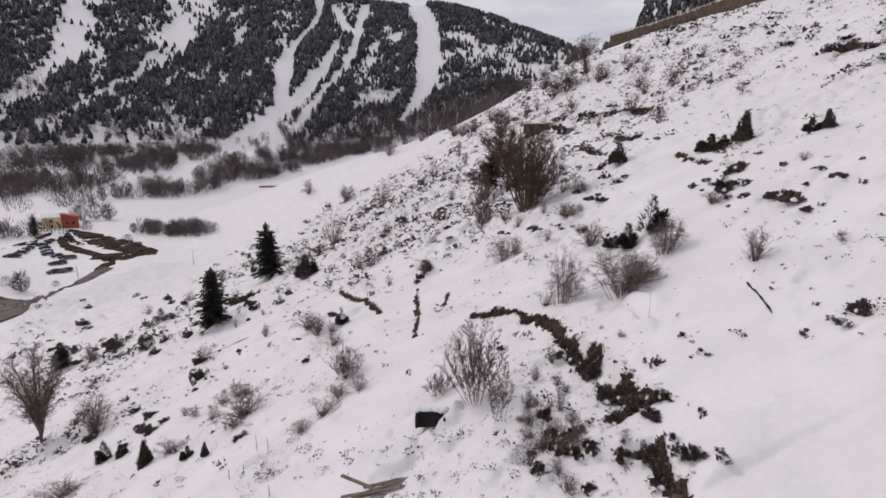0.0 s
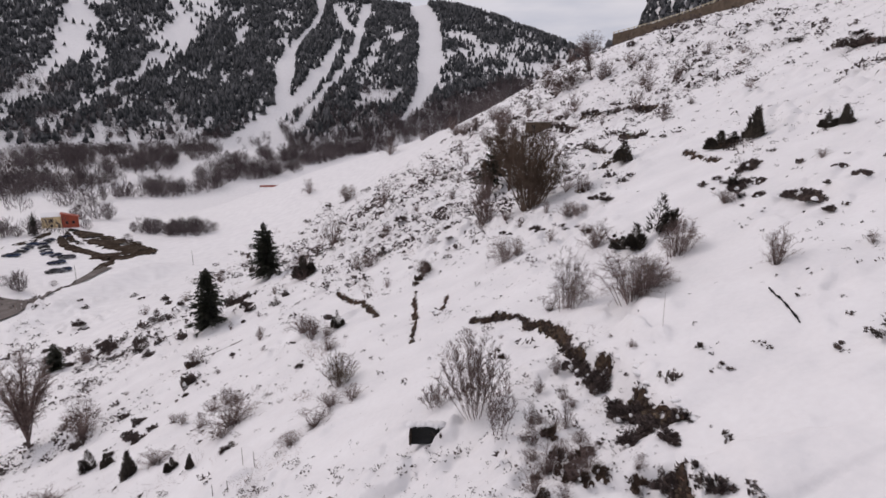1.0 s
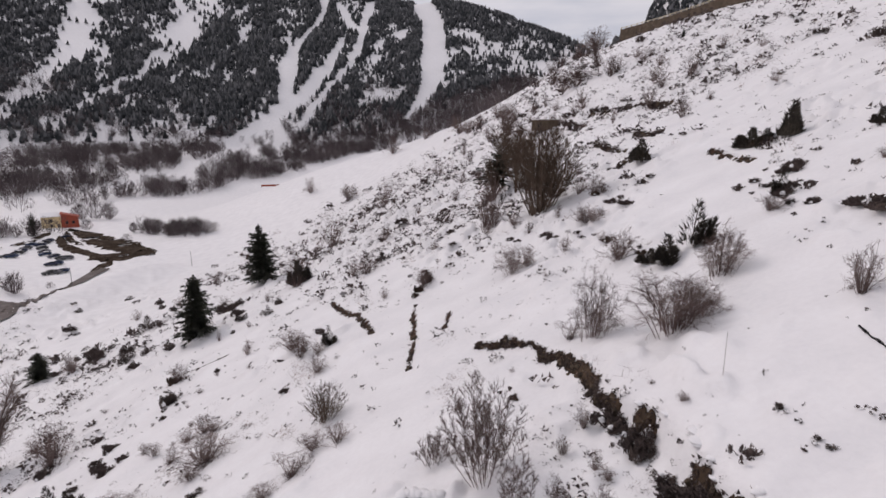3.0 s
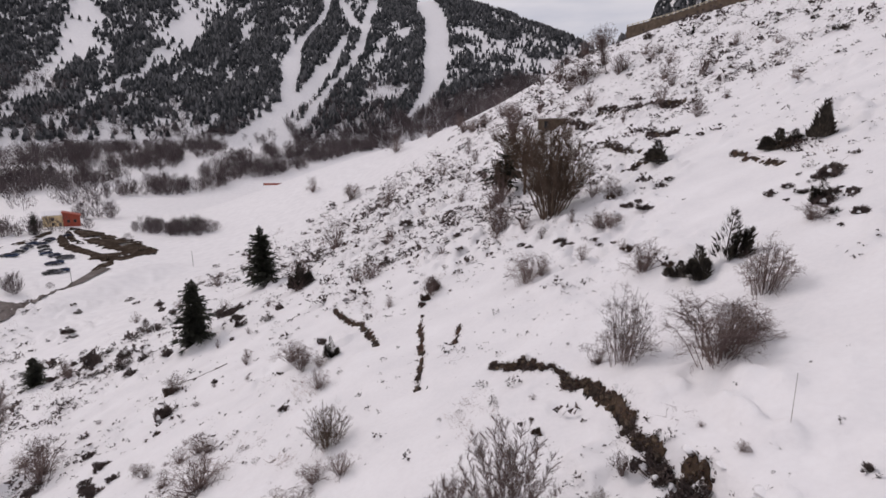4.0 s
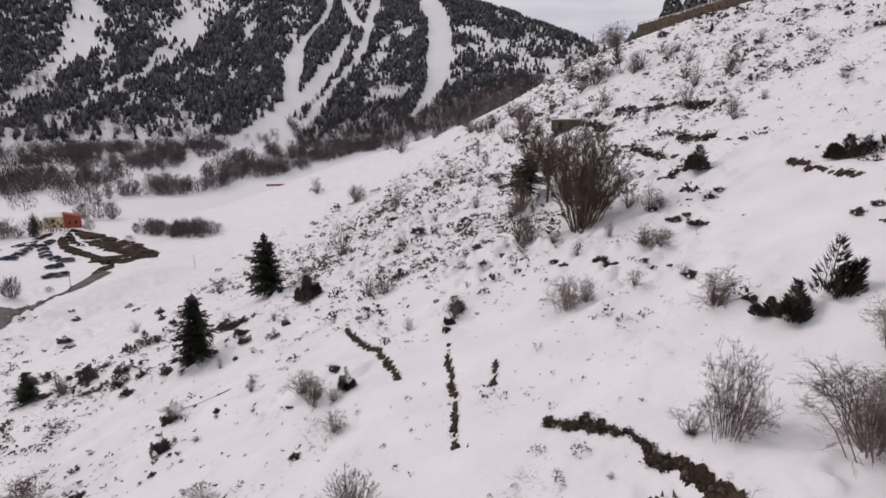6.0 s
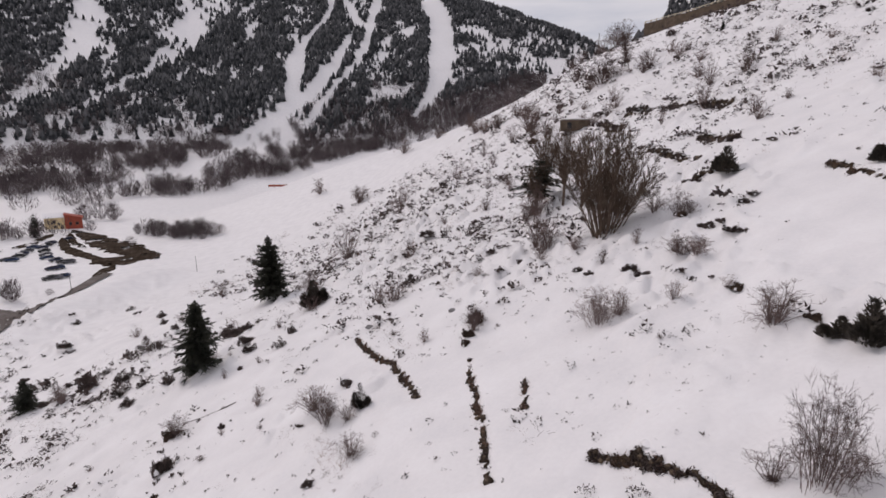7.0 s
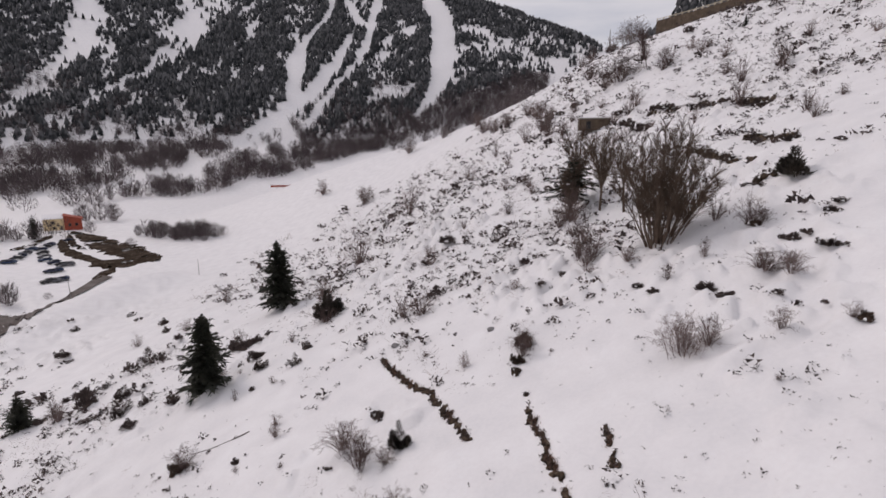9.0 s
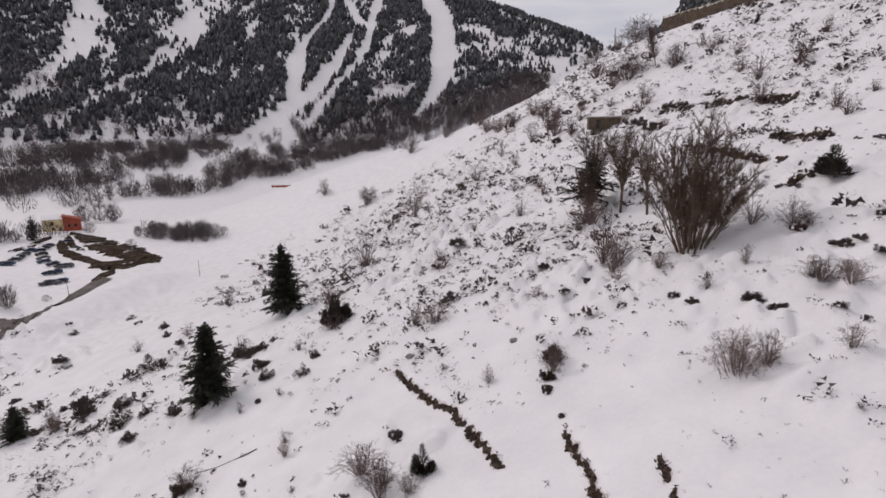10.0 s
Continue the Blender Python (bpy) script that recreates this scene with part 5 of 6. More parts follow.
# ---- the forest on the mountain ----
# open ski runs, snow gullies and thin patches: (x, y, half width)
PISTE_WEST = [(-275, 1290, 11), (-252, 1175, 8), (-251, 1094, 9), (-256, 1004, 8), (-258, 934, 13), (-247, 878, 15), (-236, 823, 12), (-225, 778, 9), (-225, 751, 9), (-236, 729, 8), (-249, 703, 7), (-256, 677, 6)]
PISTE_MIDDLE = [(-188, 1072, 3), (-188, 1022, 6), (-187, 945, 10), (-189, 889, 13), (-196, 831, 15), (-206, 791, 10), (-211, 769, 8), (-219, 749, 6)]
PISTE_FORK = [(-164, 1290, 6), (-167, 1232, 10), (-163, 1119, 10), (-158, 1065, 7), (-157, 1015, 9), (-154, 951, 11), (-158, 886, 6), (-168, 839, 6), (-176, 804, 7), (-180, 774, 7), (-188, 745, 7), (-193, 716, 6)]
PISTE_SPUR = [(-234, 1234, 5), (-216, 1186, 6), (-187, 1104, 7), (-172, 1073, 5)]
PISTE_EAST = [(-58, 1330, 22), (-55, 1260, 22), (-42, 1216, 24), (-29, 1142, 24), (-25, 959, 21), (-27, 892, 19), (-29, 840, 16), (-34, 812, 12), (-40, 788, 9), (-48, 766, 6), (-54, 746, 6)]
GULLY_EAST = [(-520, 1260, 60), (-481, 1143, 52), (-461, 1066, 45), (-454, 997, 36), (-445, 938, 30), (-435, 879, 25), (-431, 831, 17), (-434, 790, 11), (-442, 754, 9), (-441, 725, 8), (-440, 680, 7), (-440, 645, 7), (-441, 628, 8)]
GULLY_WEST = [(-690, 1110, 22), (-631, 998, 20), (-579, 894, 18), (-547, 835, 18), (-530, 785, 16), (-523, 748, 15), (-511, 699, 12), (-501, 661, 10), (-493, 626, 8)]
RUNS = [PISTE_WEST, PISTE_MIDDLE, PISTE_FORK, PISTE_SPUR, PISTE_EAST]
GULLIES = [GULLY_EAST, GULLY_WEST]
THIN_WEST = [[(-610, 1150, 70), (-574, 1066, 65), (-539, 958, 55), (-512, 864, 35), (-506, 809, 18)], [(-700, 930, 34), (-672, 891, 30), (-631, 857, 12)],
             [(-392, 1071, 10), (-355, 1005, 10), (-343, 932, 9), (-344, 893, 4)], [(-300, 1156, 25), (-279, 986, 7)],
             [(-454, 569, 3), (-443, 602, 6), (-432, 618, 6)], [(-409, 610, 9), (-391, 628, 10), (-364, 630, 6)], [(-359, 670, 6), (-336, 674, 8), (-310, 677, 7), (-298, 697, 6)]]
THIN_EAST = [[(-185, 1186, 28), (-219, 1214, 17)], [(-123, 1001, 8), (-123, 921, 17), (-124, 854, 8)], [(-109, 1109, 8), (-86, 1043, 10)], [(-69, 811, 7), (-116, 792, 8)],
             [(-8, 1138, 8), (3, 966, 9), (-4, 854, 7)], [(7, 971, 10), (78, 1011, 10), (148, 1004, 12), (176, 961, 8)],
             [(-10, 857, 6), (42, 871, 7), (106, 898, 8), (168, 911, 7)], [(19, 1100, 13), (92, 1054, 15), (149, 1010, 14)]]
FOOT = [(-520, 480), (-447, 550), (-408, 584), (-381, 609), (-336, 632), (-308, 656), (-265, 666), (-241, 702), (-228, 730), (-210, 721), (-188, 690), (-159, 685), (-117, 692), (-70, 723), (-18, 747), (40, 790), (150, 880), (400, 1040)]


def opened(x, y, line, grain, seed, lie=0.36):
    """How far inside an opening of varying width a place lies: 0 in its middle, past 1 outside. Openings stretch down the slope."""
    line = [(a, b * lie, w) for a, b, w in line]
    d, s = along(x, y * lie, [p[:2] for p in line])
    run = [0.0]
    for a, b in zip(line, line[1:]):
        run.append(run[-1] + math.hypot(b[0] - a[0], b[1] - a[1]))
    half = np.interp(s, [v / run[-1] for v in run], [p[2] for p in line])
    return np.abs(d) / half + grain * (fbm(x, y * 0.5, 16, 3, seed) - 0.5)


def woods(x, y):
    d = np.ones_like(x)
    for line in RUNS:
        d = d * smooth(0.85, 1.1, opened(x, y, line, 0.5, 81))
    for line in GULLIES:
        d = d * (0.04 + 0.96 * smooth(0.70, 1.15, opened(x, y, line, 1.3, 83)))
    for line in THIN_WEST[:2] + THIN_EAST[4:]:
        d = d * (0.42 + 0.58 * smooth(0.7, 1.4, opened(x, y, line, 3.0, 91)))
    for line in THIN_WEST[4:]:
        d = d * (0.36 + 0.64 * smooth(0.7, 1.4, opened(x, y, line, 2.6, 91)))
    for line in THIN_WEST[2:4] + THIN_EAST[:4]:
        d = d * (0.12 + 0.88 * smooth(0.75, 1.5, opened(x, y, line, 2.2, 91)))
    # thinner wood on the slope east of the broad piste, under the dark crest
    east = smooth(-5, 25, x) * smooth(835, 875, y - 0.3 * x) * (1 - smooth(1100, 1190, y + 0.7 * x))
    d = d * (1 - 0.88 * east * smooth(0.32, 0.54, fbm(x, y * 0.5, 26, 3, 95)))
    s, _ = along(x, y, FOOT)
    return d * (smooth(-4, 14, s) * 0.45 + 0.55 * smooth(5, 45, s)) * (0.16 + 0.84 * smooth(0.36, 0.56, fbm(x, y * 0.5, 15, 3, 101))) * (1 - 0.6 * brushy(x, y))


def brushy(x, y):
    """Where leafless trees mingle with the conifers, low on the mountain."""
    low = (1 - smooth(770, 850, y + 0.1 * x)) * smooth(-245, -200, x) + 0.5 * (1 - smooth(690, 740, y)) * (1 - smooth(-245, -200, x))
    return np.clip(low, 0, 1) * smooth(0.34, 0.55, fbm(x, y * 0.6, 34, 3, 97))


def forest(name, count, seed, mat, label, az0, az1, r0, r1, h0, h1, dense):
    rng = np.random.default_rng(seed)
    az, r = np.radians(rng.uniform(az0, az1, count * 4)), np.sqrt(rng.uniform(r0 ** 2, r1 ** 2, count * 4))
    x, y = r * np.sin(az), r * np.cos(az)
    keep = rng.random(len(x)) < dense(x, y)
    x, y = x[keep][:count], y[keep][:count]
    z = ground(x, y)
    n = len(x)
    h = rng.uniform(h0, h1, n) * (0.8 + 0.5 * vnoise(x / 60, y / 60, 3))
    w = h * rng.uniform(0.25, 0.37, n)
    sides = 5
    verts = np.zeros((n, 2 * sides + 2, 3))
    for i, (u, s) in enumerate([(0.03, 1.0), (0.40, 0.72)]):
        for k in range(sides):
            a = 2 * math.pi * k / sides + 0.6 * i
            q = w * s * rng.uniform(0.6, 1.35, n)
            verts[:, i * sides + k] = np.stack([x + q * math.cos(a), y + q * math.sin(a), z + h * (u + rng.uniform(-0.07, 0.07, n))], -1)
    verts[:, -2] = np.stack([x, y, z + h * 0.72], -1)
    verts[:, -1] = np.stack([x + rng.normal(0, 0.1, n), y, z + h], -1)
    faces = [(i * sides + k, i * sides + (k + 1) % sides, 2 * sides + i) for i in range(2) for k in range(sides)]
    tri = (np.arange(n)[:, None, None] * (2 * sides + 2) + np.array(faces)[None]).reshape(-1, 3)
    me = bpy.data.meshes.new(name)
    me.vertices.add(n * (2 * sides + 2))
    me.vertices.foreach_set("co", verts.astype(np.float32).ravel())
    me.loops.add(tri.size)
    me.loops.foreach_set("vertex_index", tri.astype(np.int32).ravel())
    me.polygons.add(len(tri))
    me.polygons.foreach_set("loop_start", (np.arange(len(tri)) * 3).astype(np.int32))
    me.materials.append(mat)
    me.update(calc_edges=True)
    tagged(new(name, me), label, "forest", kind="stuff")


forest("mountain_forest", 42000, 5, FAR_PINE, "dark conifer forest on the snowy mountain face", -46, 19, 540, 1420, 5.5, 11.5, woods)
forest("roadside_wood", 2400, 6, FAR_PINE, "dark conifers on the slope beyond the mountain road", 16, 34, 226, 360, 2.2, 4.6, lambda x, y: 0.8 * smooth(0.34, 0.56, fbm(x, y, 12, 3, 111)))


def thicket(name, spots, mat, label, blades, seed, thin=0.014):
    """Far leafless trees: upright sprays of fine branches."""
    rng = np.random.default_rng(seed)
    x, y, h, w = spots.T
    z = ground(x, y)
    n = len(x)
    u = rng.random((n, blades))
    a = rng.uniform(0, 2 * math.pi, (n, blades))
    rad = w[:, None] * 0.5 * np.sin(np.pi * np.clip(0.12 + 0.8 * u, 0, 1)) * np.sqrt(rng.random((n, blades)))
    cx, cy, cz = x[:, None] + np.cos(a) * rad, y[:, None] + np.sin(a) * rad, z[:, None] + h[:, None] * u * 0.8
    ln = h[:, None] * rng.uniform(0.12, 0.32, (n, blades))
    tip = np.stack([cx + np.cos(a) * ln * 0.45, cy + np.sin(a) * ln * 0.45, cz + ln], -1)
    t = h[:, None] * thin * rng.uniform(0.5, 1.5, (n, blades))
    b = rng.uniform(0, 6.28, (n, blades))
    v0, v1 = np.stack([cx - np.cos(b) * t, cy - np.sin(b) * t, cz], -1), np.stack([cx + np.cos(b) * t, cy + np.sin(b) * t, cz], -1)
    verts = np.stack([v0, v1, tip], 2).reshape(-1, 3)
    tw = (h * 0.018)
    tv = np.stack([np.stack([x - tw, y, z - 0.3], -1), np.stack([x + tw, y, z - 0.3], -1), np.stack([x, y, z + h * 0.9], -1)], 1).reshape(-1, 3)
    faces = np.arange((n * blades + n) * 3).reshape(-1, 3)
    tagged(new(name, mesh_of(name, np.concatenate([verts, tv]), faces, mat)), label, "trees", kind="stuff")


def belt(line, half, count, seed, h0, h1, gaps=0.38):
    rng = np.random.default_rng(seed)
    xs, ys = [p[0] for p in line], [p[1] for p in line]
    s = rng.uniform(0, 1, count) * (len(line) - 1)
    x = np.interp(s, range(len(line)), xs) + rng.normal(0, half * 0.5, count)
    y = np.interp(s, range(len(line)), ys) + rng.normal(0, half * 0.5, count)
    keep = fbm(x, y, 26, 2, seed) > gaps
    h = rng.uniform(h0, h1, count)
    return np.stack([x, y, h, h * rng.uniform(0.5, 0.9, count)], -1)[keep]


# open snow between the valley trees: (x, y, half width)
OPEN_SNOW = [[(-290, 327, 30), (-284, 386, 24), (-268, 438, 19), (-250, 497, 18), (-237, 593, 17), (-243, 685, 8), (-235, 729, 6)],
             [(-451, 555, 10), (-392, 597, 8), (-331, 635, 6)], [(-439, 538, 10), (-415, 562, 6)], [(-198, 763, 10), (-237, 686, 9)], [(-210, 693, 8), (-186, 600, 7)],
             [(-380, 420, 10), (-340, 470, 9), (-300, 480, 8)]]
FIELD_EDGE = [(-330, 250), (-300, 300), (-262, 353), (-250, 392), (-214, 421), (-182, 464), (-157, 510), (-119, 614), (-56, 700), (-13, 714), (90, 740)]


def valley_cover(x, y):
    """Bare trees stand between the meadow's edge and the mountain's foot."""
    e, _ = along(x, y, FIELD_EDGE)
    e = e + 22 * (fbm(x, y, 18, 3, 141) - 0.5)
    m, _ = along(x, y, FOOT)
    d = smooth(-2, 5, e) * (1 - smooth(0, 30, m)) * np.maximum(0.75 * smooth(0.40, 0.56, fbm(x, y, 20, 3, 121) + 0.12 * np.exp(-(e / 14) ** 2) + 0.03 * smooth(-230, -300, x)), smooth(-170, -100, x))
    for line in (PISTE_WEST, PISTE_MIDDLE, PISTE_FORK, PISTE_EAST):
        d = d * smooth(0.8, 1.2, opened(x, y, line, 0.5, 81))
    for line in OPEN_SNOW:
        d = d * (0.06 + 0.94 * smooth(0.6, 1.3, opened(x, y, line, 1.1, 131, 1.0)))
    return d


def valley_spots(count, seed):
    rng = np.random.default_rng(seed)
    az, r = np.radians(rng.uniform(-47, 9, count)), np.sqrt(rng.uniform(340 ** 2, 870 ** 2, count))
    x, y = r * np.sin(az), r * np.cos(az)
    keep = rng.random(count) < valley_cover(x, y)
    h = rng.uniform(6.5, 14, count)
    return np.stack([x, y, h, h * rng.uniform(0.5, 0.9, count)], -1)[keep]


def scrub_spots(count, seed):
    rng = np.random.default_rng(seed)
    az, r = np.radians(rng.uniform(-40, 12, count)), np.sqrt(rng.uniform(600 ** 2, 900 ** 2, count))
    x, y = r * np.sin(az), r * np.cos(az)
    d = brushy(x, y) * smooth(0, 20, along(x, y, FOOT)[0])
    for line in RUNS:
        d = d * smooth(0.9, 1.2, opened(x, y, line, 0.5, 81))
    for line in THIN_WEST + THIN_EAST:
        d = d * (0.3 + 0.7 * smooth(0.6, 1.3, opened(x, y, line, 2.4, 91)))
    keep = rng.random(count) < d
    h = rng.uniform(6, 12, count)
    return np.stack([x, y, h, h * rng.uniform(0.6, 1.0, count)], -1)[keep]


thicket("mountain_scrub", scrub_spots(16000, 14), FAR_TWIG, "leafless brown trees low on the mountain", 30, 15)
thicket("valley_trees", valley_spots(27000, 12), FAR_TWIG, "leafless grey-brown trees along the valley", 62, 8)
thicket("ridge_trees", np.concatenate([belt([(-40, 330), (-10, 290), (8, 262), (22, 240)], 10, 90, 31, 4, 8), belt([(-214, 226), (-202, 236), (-196, 246), (-198, 258)], 10, 95, 33, 5, 10.0, 0.25)]), FAR_TWIG, "leafless trees along the edge of the slope", 60, 11)
thicket("hedge", belt([(-145, 252), (-122, 236), (-102, 228)], 6, 95, 31, 4.0, 7.5), FAR_TWIG, "dense leafless hedge in the snowy meadow", 120, 9, 0.012)
thicket("meadow_trees", np.array([(-200, 305, 11, 9), (-194, 308, 10, 9), (-205, 300, 10, 8), (-190, 301, 8, 7), (-212, 306, 7, 7), (-125, 153, 7.0, 4.8), (-127, 154, 5, 4), (-133, 157, 3.6, 5.3), (-120, 160, 2.1, 2.4), (-135.8, 226.3, 3.8, 4.6), (-180, 266.8, 5.8, 5.8), (-116, 236, 3, 3)]),
        FAR_TWIG, "leafless trees beside the car park", 420, 10, 0.008)


conifer("spruce_tree", -189, 243.5, 11, 2.4, 721, "dark narrow conifer beside the house", 14, "")


# ---- strips laid on the ground: roads and ploughed banks ----
def strip(name, line, half, mat, lift, label, category, rough=0.0, seed=0, crown=0.0, kind="structure", holes=(), cols=7):
    rng = random.Random(seed)
    pts = []
    for a, b in zip(line, line[1:]):
        n = max(2, int(math.hypot(b[0] - a[0], b[1] - a[1]) / 1.5))
        pts += [(a[0] + (b[0] - a[0]) * k / n, a[1] + (b[1] - a[1]) * k / n) for k in range(n)]
    pts.append(line[-1])
    s = Shape()
    half = half if isinstance(half, tuple) else (half,)
    rows = []
    for i, p in enumerate(pts):
        q, o = pts[min(i + 1, len(pts) - 1)], pts[max(i - 1, 0)]
        d = Vector((q[0] - o[0], q[1] - o[1])).normalized()
        taper = min(1, 0.35 + 0.65 * min(i, len(pts) - 1 - i) / 3) if crown else 1
        w = float(np.interp(i / (len(pts) - 1), np.linspace(0, 1, len(half)), half)) * taper * (1 + rng.uniform(-rough, rough))
        row = []
        for k in range(cols):
            u = 2 * k / (cols - 1) - 1
            x, y = p[0] - d.y * w * u, p[1] + d.x * w * u
            row.append((x, y, lift + (crown * (1 - u * u) * rng.uniform(0.5, 1.2) if abs(u) < 0.99 else (-0.4 if crown else 0))))
        rows.append(row)
    flat = np.array([v for row in rows for v in row])
    flat[:, 2] += ground(flat[:, 0], flat[:, 1])
    flat = [tuple(v) for v in flat]
    faces = [(i * cols + k + 1, i * cols + k, (i + 1) * cols + k, (i + 1) * cols + k + 1) for i in range(len(rows) - 1) for k in range(cols - 1)]
    if holes:
        # snow left lying in ragged streaks
        at = np.array([flat[q[0]] for q in faces])
        bare = fbm((at[:, 0] + at[:, 1]) * 0.6, at[:, 0] - at[:, 1], 6, 3, seed) > np.interp(np.arange(len(at)) / len(at), [0, 1], holes)
        faces = [q for q, keep in zip(faces, bare) if keep]
    s.add(flat, faces)
    return tagged(new(name, s.mesh(name, mat, False)), label, category, kind=kind)


ROAD_FAR = [(-135, 150), (-127, 147), (-121, 145), (-114, 142), (-110.5, 145), (-111.5, 152), (-117, 165), (-119.5, 176), (-121, 184)]
ROAD_NEAR = [(-95, 96), (-90, 103), (-90, 107), (-92, 113), (-95, 121), (-101, 137), (-112, 161), (-115.5, 174), (-116, 183)]
side_a, side_b = np.array(ROAD_FAR, float), np.array(ROAD_NEAR, float)
fine = np.linspace(0, len(side_a) - 1, 60)
side_a = np.stack([np.interp(fine, range(len(side_a)), side_a[:, q]) for q in (0, 1)], -1)
side_b = np.stack([np.interp(fine, range(len(side_b)), side_b[:, q]) for q in (0, 1)], -1)
bed = np.concatenate([side_a + (side_b - side_a) * u for u in np.linspace(0, 1, 25)])
bed = np.concatenate([bed, (ground(bed[:, 0], bed[:, 1]) + 0.35)[:, None]], 1)
tagged(new("road", mesh_of("road", bed, [(r * 60 + c, (r + 1) * 60 + c, (r + 1) * 60 + c + 1, r * 60 + c + 1) for r in range(24) for c in range(59)], ASPHALT, False)), "wet grey-brown valley road cleared of snow", "road", kind="structure")
strip("dirt_bank", [(-189, 267), (-168, 251), (-141, 225), (-124, 211), (-112, 202)], (2.0, 4.5, 6.5, 6.5, 3.0), MUD, 0.10, "broad ridge of churned dark earth and dirty snow", "earth bank", 0.25, 41, 0.8, kind="stuff", holes=(0.42, 0.26), cols=21)
strip("dirt_bank", [(-134, 203), (-127, 200), (-120, 200), (-115, 202)], (2.0, 7.0, 8.0, 2.0), MUD, 0.06, "flat patch of wet dark earth", "earth bank", 0.25, 42, 0.3, kind="stuff", holes=(0.30, 0.26), cols=21)
strip("dirt_bank", [(-178, 245), (-163, 226), (-145, 210), (-133, 201), (-124, 194)], (1.5, 2.4, 2.6, 2.6, 2.0), MUD, 0.08, "long ploughed heap of dark earth", "earth bank", 0.3, 44, 1.0, kind="stuff", holes=(0.34, 0.30), cols=11)
strip("dirt_bank", [(-184, 258), (-169, 239), (-154, 225)], (1.2, 2.0, 1.2), MUD, 0.08, "narrow ploughed heap of dark earth", "earth bank", 0.3, 46, 0.8, kind="stuff", holes=(0.36, 0.36), cols=9)
strip("dirt_bank", [(-122, 193), (-121, 185), (-119, 177)], (3.5, 2.2, 1.2), MUD, 0.20, "muddy track from the earth heaps to the road", "earth bank", 0.2, 47, 0.2, kind="stuff", holes=(0.25, 0.25), cols=9)
strip("dirt_bank", [(-189, 254), (-182, 234), (-179, 220), (-178, 211)], (1.4, 1.8, 1.8, 1.8), MUD, 0.08, "dirty ploughed snow along the car park", "earth bank", 0.3, 45, 0.6, kind="stuff", holes=(0.40, 0.40), cols=9)

# ---- parked cars ----
CAR = {}


def car(x, y, turn, paint, snowy):
    k = empty("parked_car", pose(x, y, gz(x, y) + 0.05, 0, 0, turn), "dark parked car with snow on its roof", "car", "parked cars")
    if not CAR:
        b, g, s = Shape(), Shape(), Shape()
        side = [(-2.1, 0.35), (-2.15, 0.75), (-1.75, 0.95), (-0.9, 1.0), (-0.3, 1.42), (1.2, 1.45), (1.85, 1.0), (2.1, 0.9), (2.12, 0.35)]
        n = len(side)
        b.add([(px, sy * (0.86 if pz < 1.2 else 0.68), pz) for sy in (-1, 1) for px, pz in side],
              [tuple(range(n)), tuple(range(2 * n - 1, n - 1, -1))] + [(i, i + n, (i + 1) % n + n, (i + 1) % n) for i in range(n)])
        CAR["body"] = b
        g.add([(-0.75, 0.87, 1.0), (-0.28, 0.73, 1.34), (1.15, 0.72, 1.36), (1.6, 0.86, 1.02)], [(0, 1, 2, 3)])
        CAR["glass"] = g.mesh("side_window", DARK_GLASS)
        s.box(-0.35, 1.25, -0.66, 0.66, 1.44, 1.56, 0.04)
        CAR["snow"] = s.mesh("snow_load", SNOW_CAP)
        w = Shape()
        w.rod((0, -0.1, 0), (0, 0.1, 0), 0.31, 0.31, 12)
        w.add([(0.31 * math.cos(a * math.pi / 6), q, 0.31 * math.sin(a * math.pi / 6)) for q in (-0.1, 0.1) for a in range(12)], [tuple(range(12)), tuple(range(12, 24))])
        CAR["wheel"] = w.mesh("wheel", RUBBER)
        w = Shape()
        w.rod((0, -0.11, 0), (0, 0.11, 0), 0.19, 0.19, 10)
        w.add([(0.19 * math.cos(a * math.pi / 5), q, 0.19 * math.sin(a * math.pi / 5)) for q in (-0.11, 0.11) for a in range(10)], [tuple(range(10)), tuple(range(10, 20))])
        CAR["rim"] = w.mesh("rim", STEEL)
    part("body", CAR["body"].mesh("body", paint), k)
    part("side_window", CAR["glass"], k)
    part("side_window", CAR["glass"], k, m=Matrix.Diagonal((1, -1, 1, 1)))
    for wx in (-1.35, 1.35):
        for wy in (-0.8, 0.8):
            part("rim", CAR["rim"], part("wheel", CAR["wheel"], k, m=pose(wx, wy, 0.31)), "grey metal rim")
    if snowy:
        part("snow_load", CAR["snow"], k, "snow lying on the roof")


for i, (x, y, a) in enumerate([(-169, 211, 35), (-167, 207, 20), (-171, 216, 50), (-174, 223, 10), (-171, 224, 28), (-165, 217, 35), (-159, 210, 20), (-155, 205, 50), (-175, 234, 10), (-173, 229, 28), (-166, 200, 35), (-164, 200, 20), (-147, 199, 50), (-142, 196, 10), (-140, 196, 28), (-139, 189, 35), (-140, 188, 20), (-132, 176, 50), (-131, 177, 10), (-130, 179, 28), (-175, 244, 35)]):
    car(x, y, a, PAINTS[i % 4], i % 3 == 1)


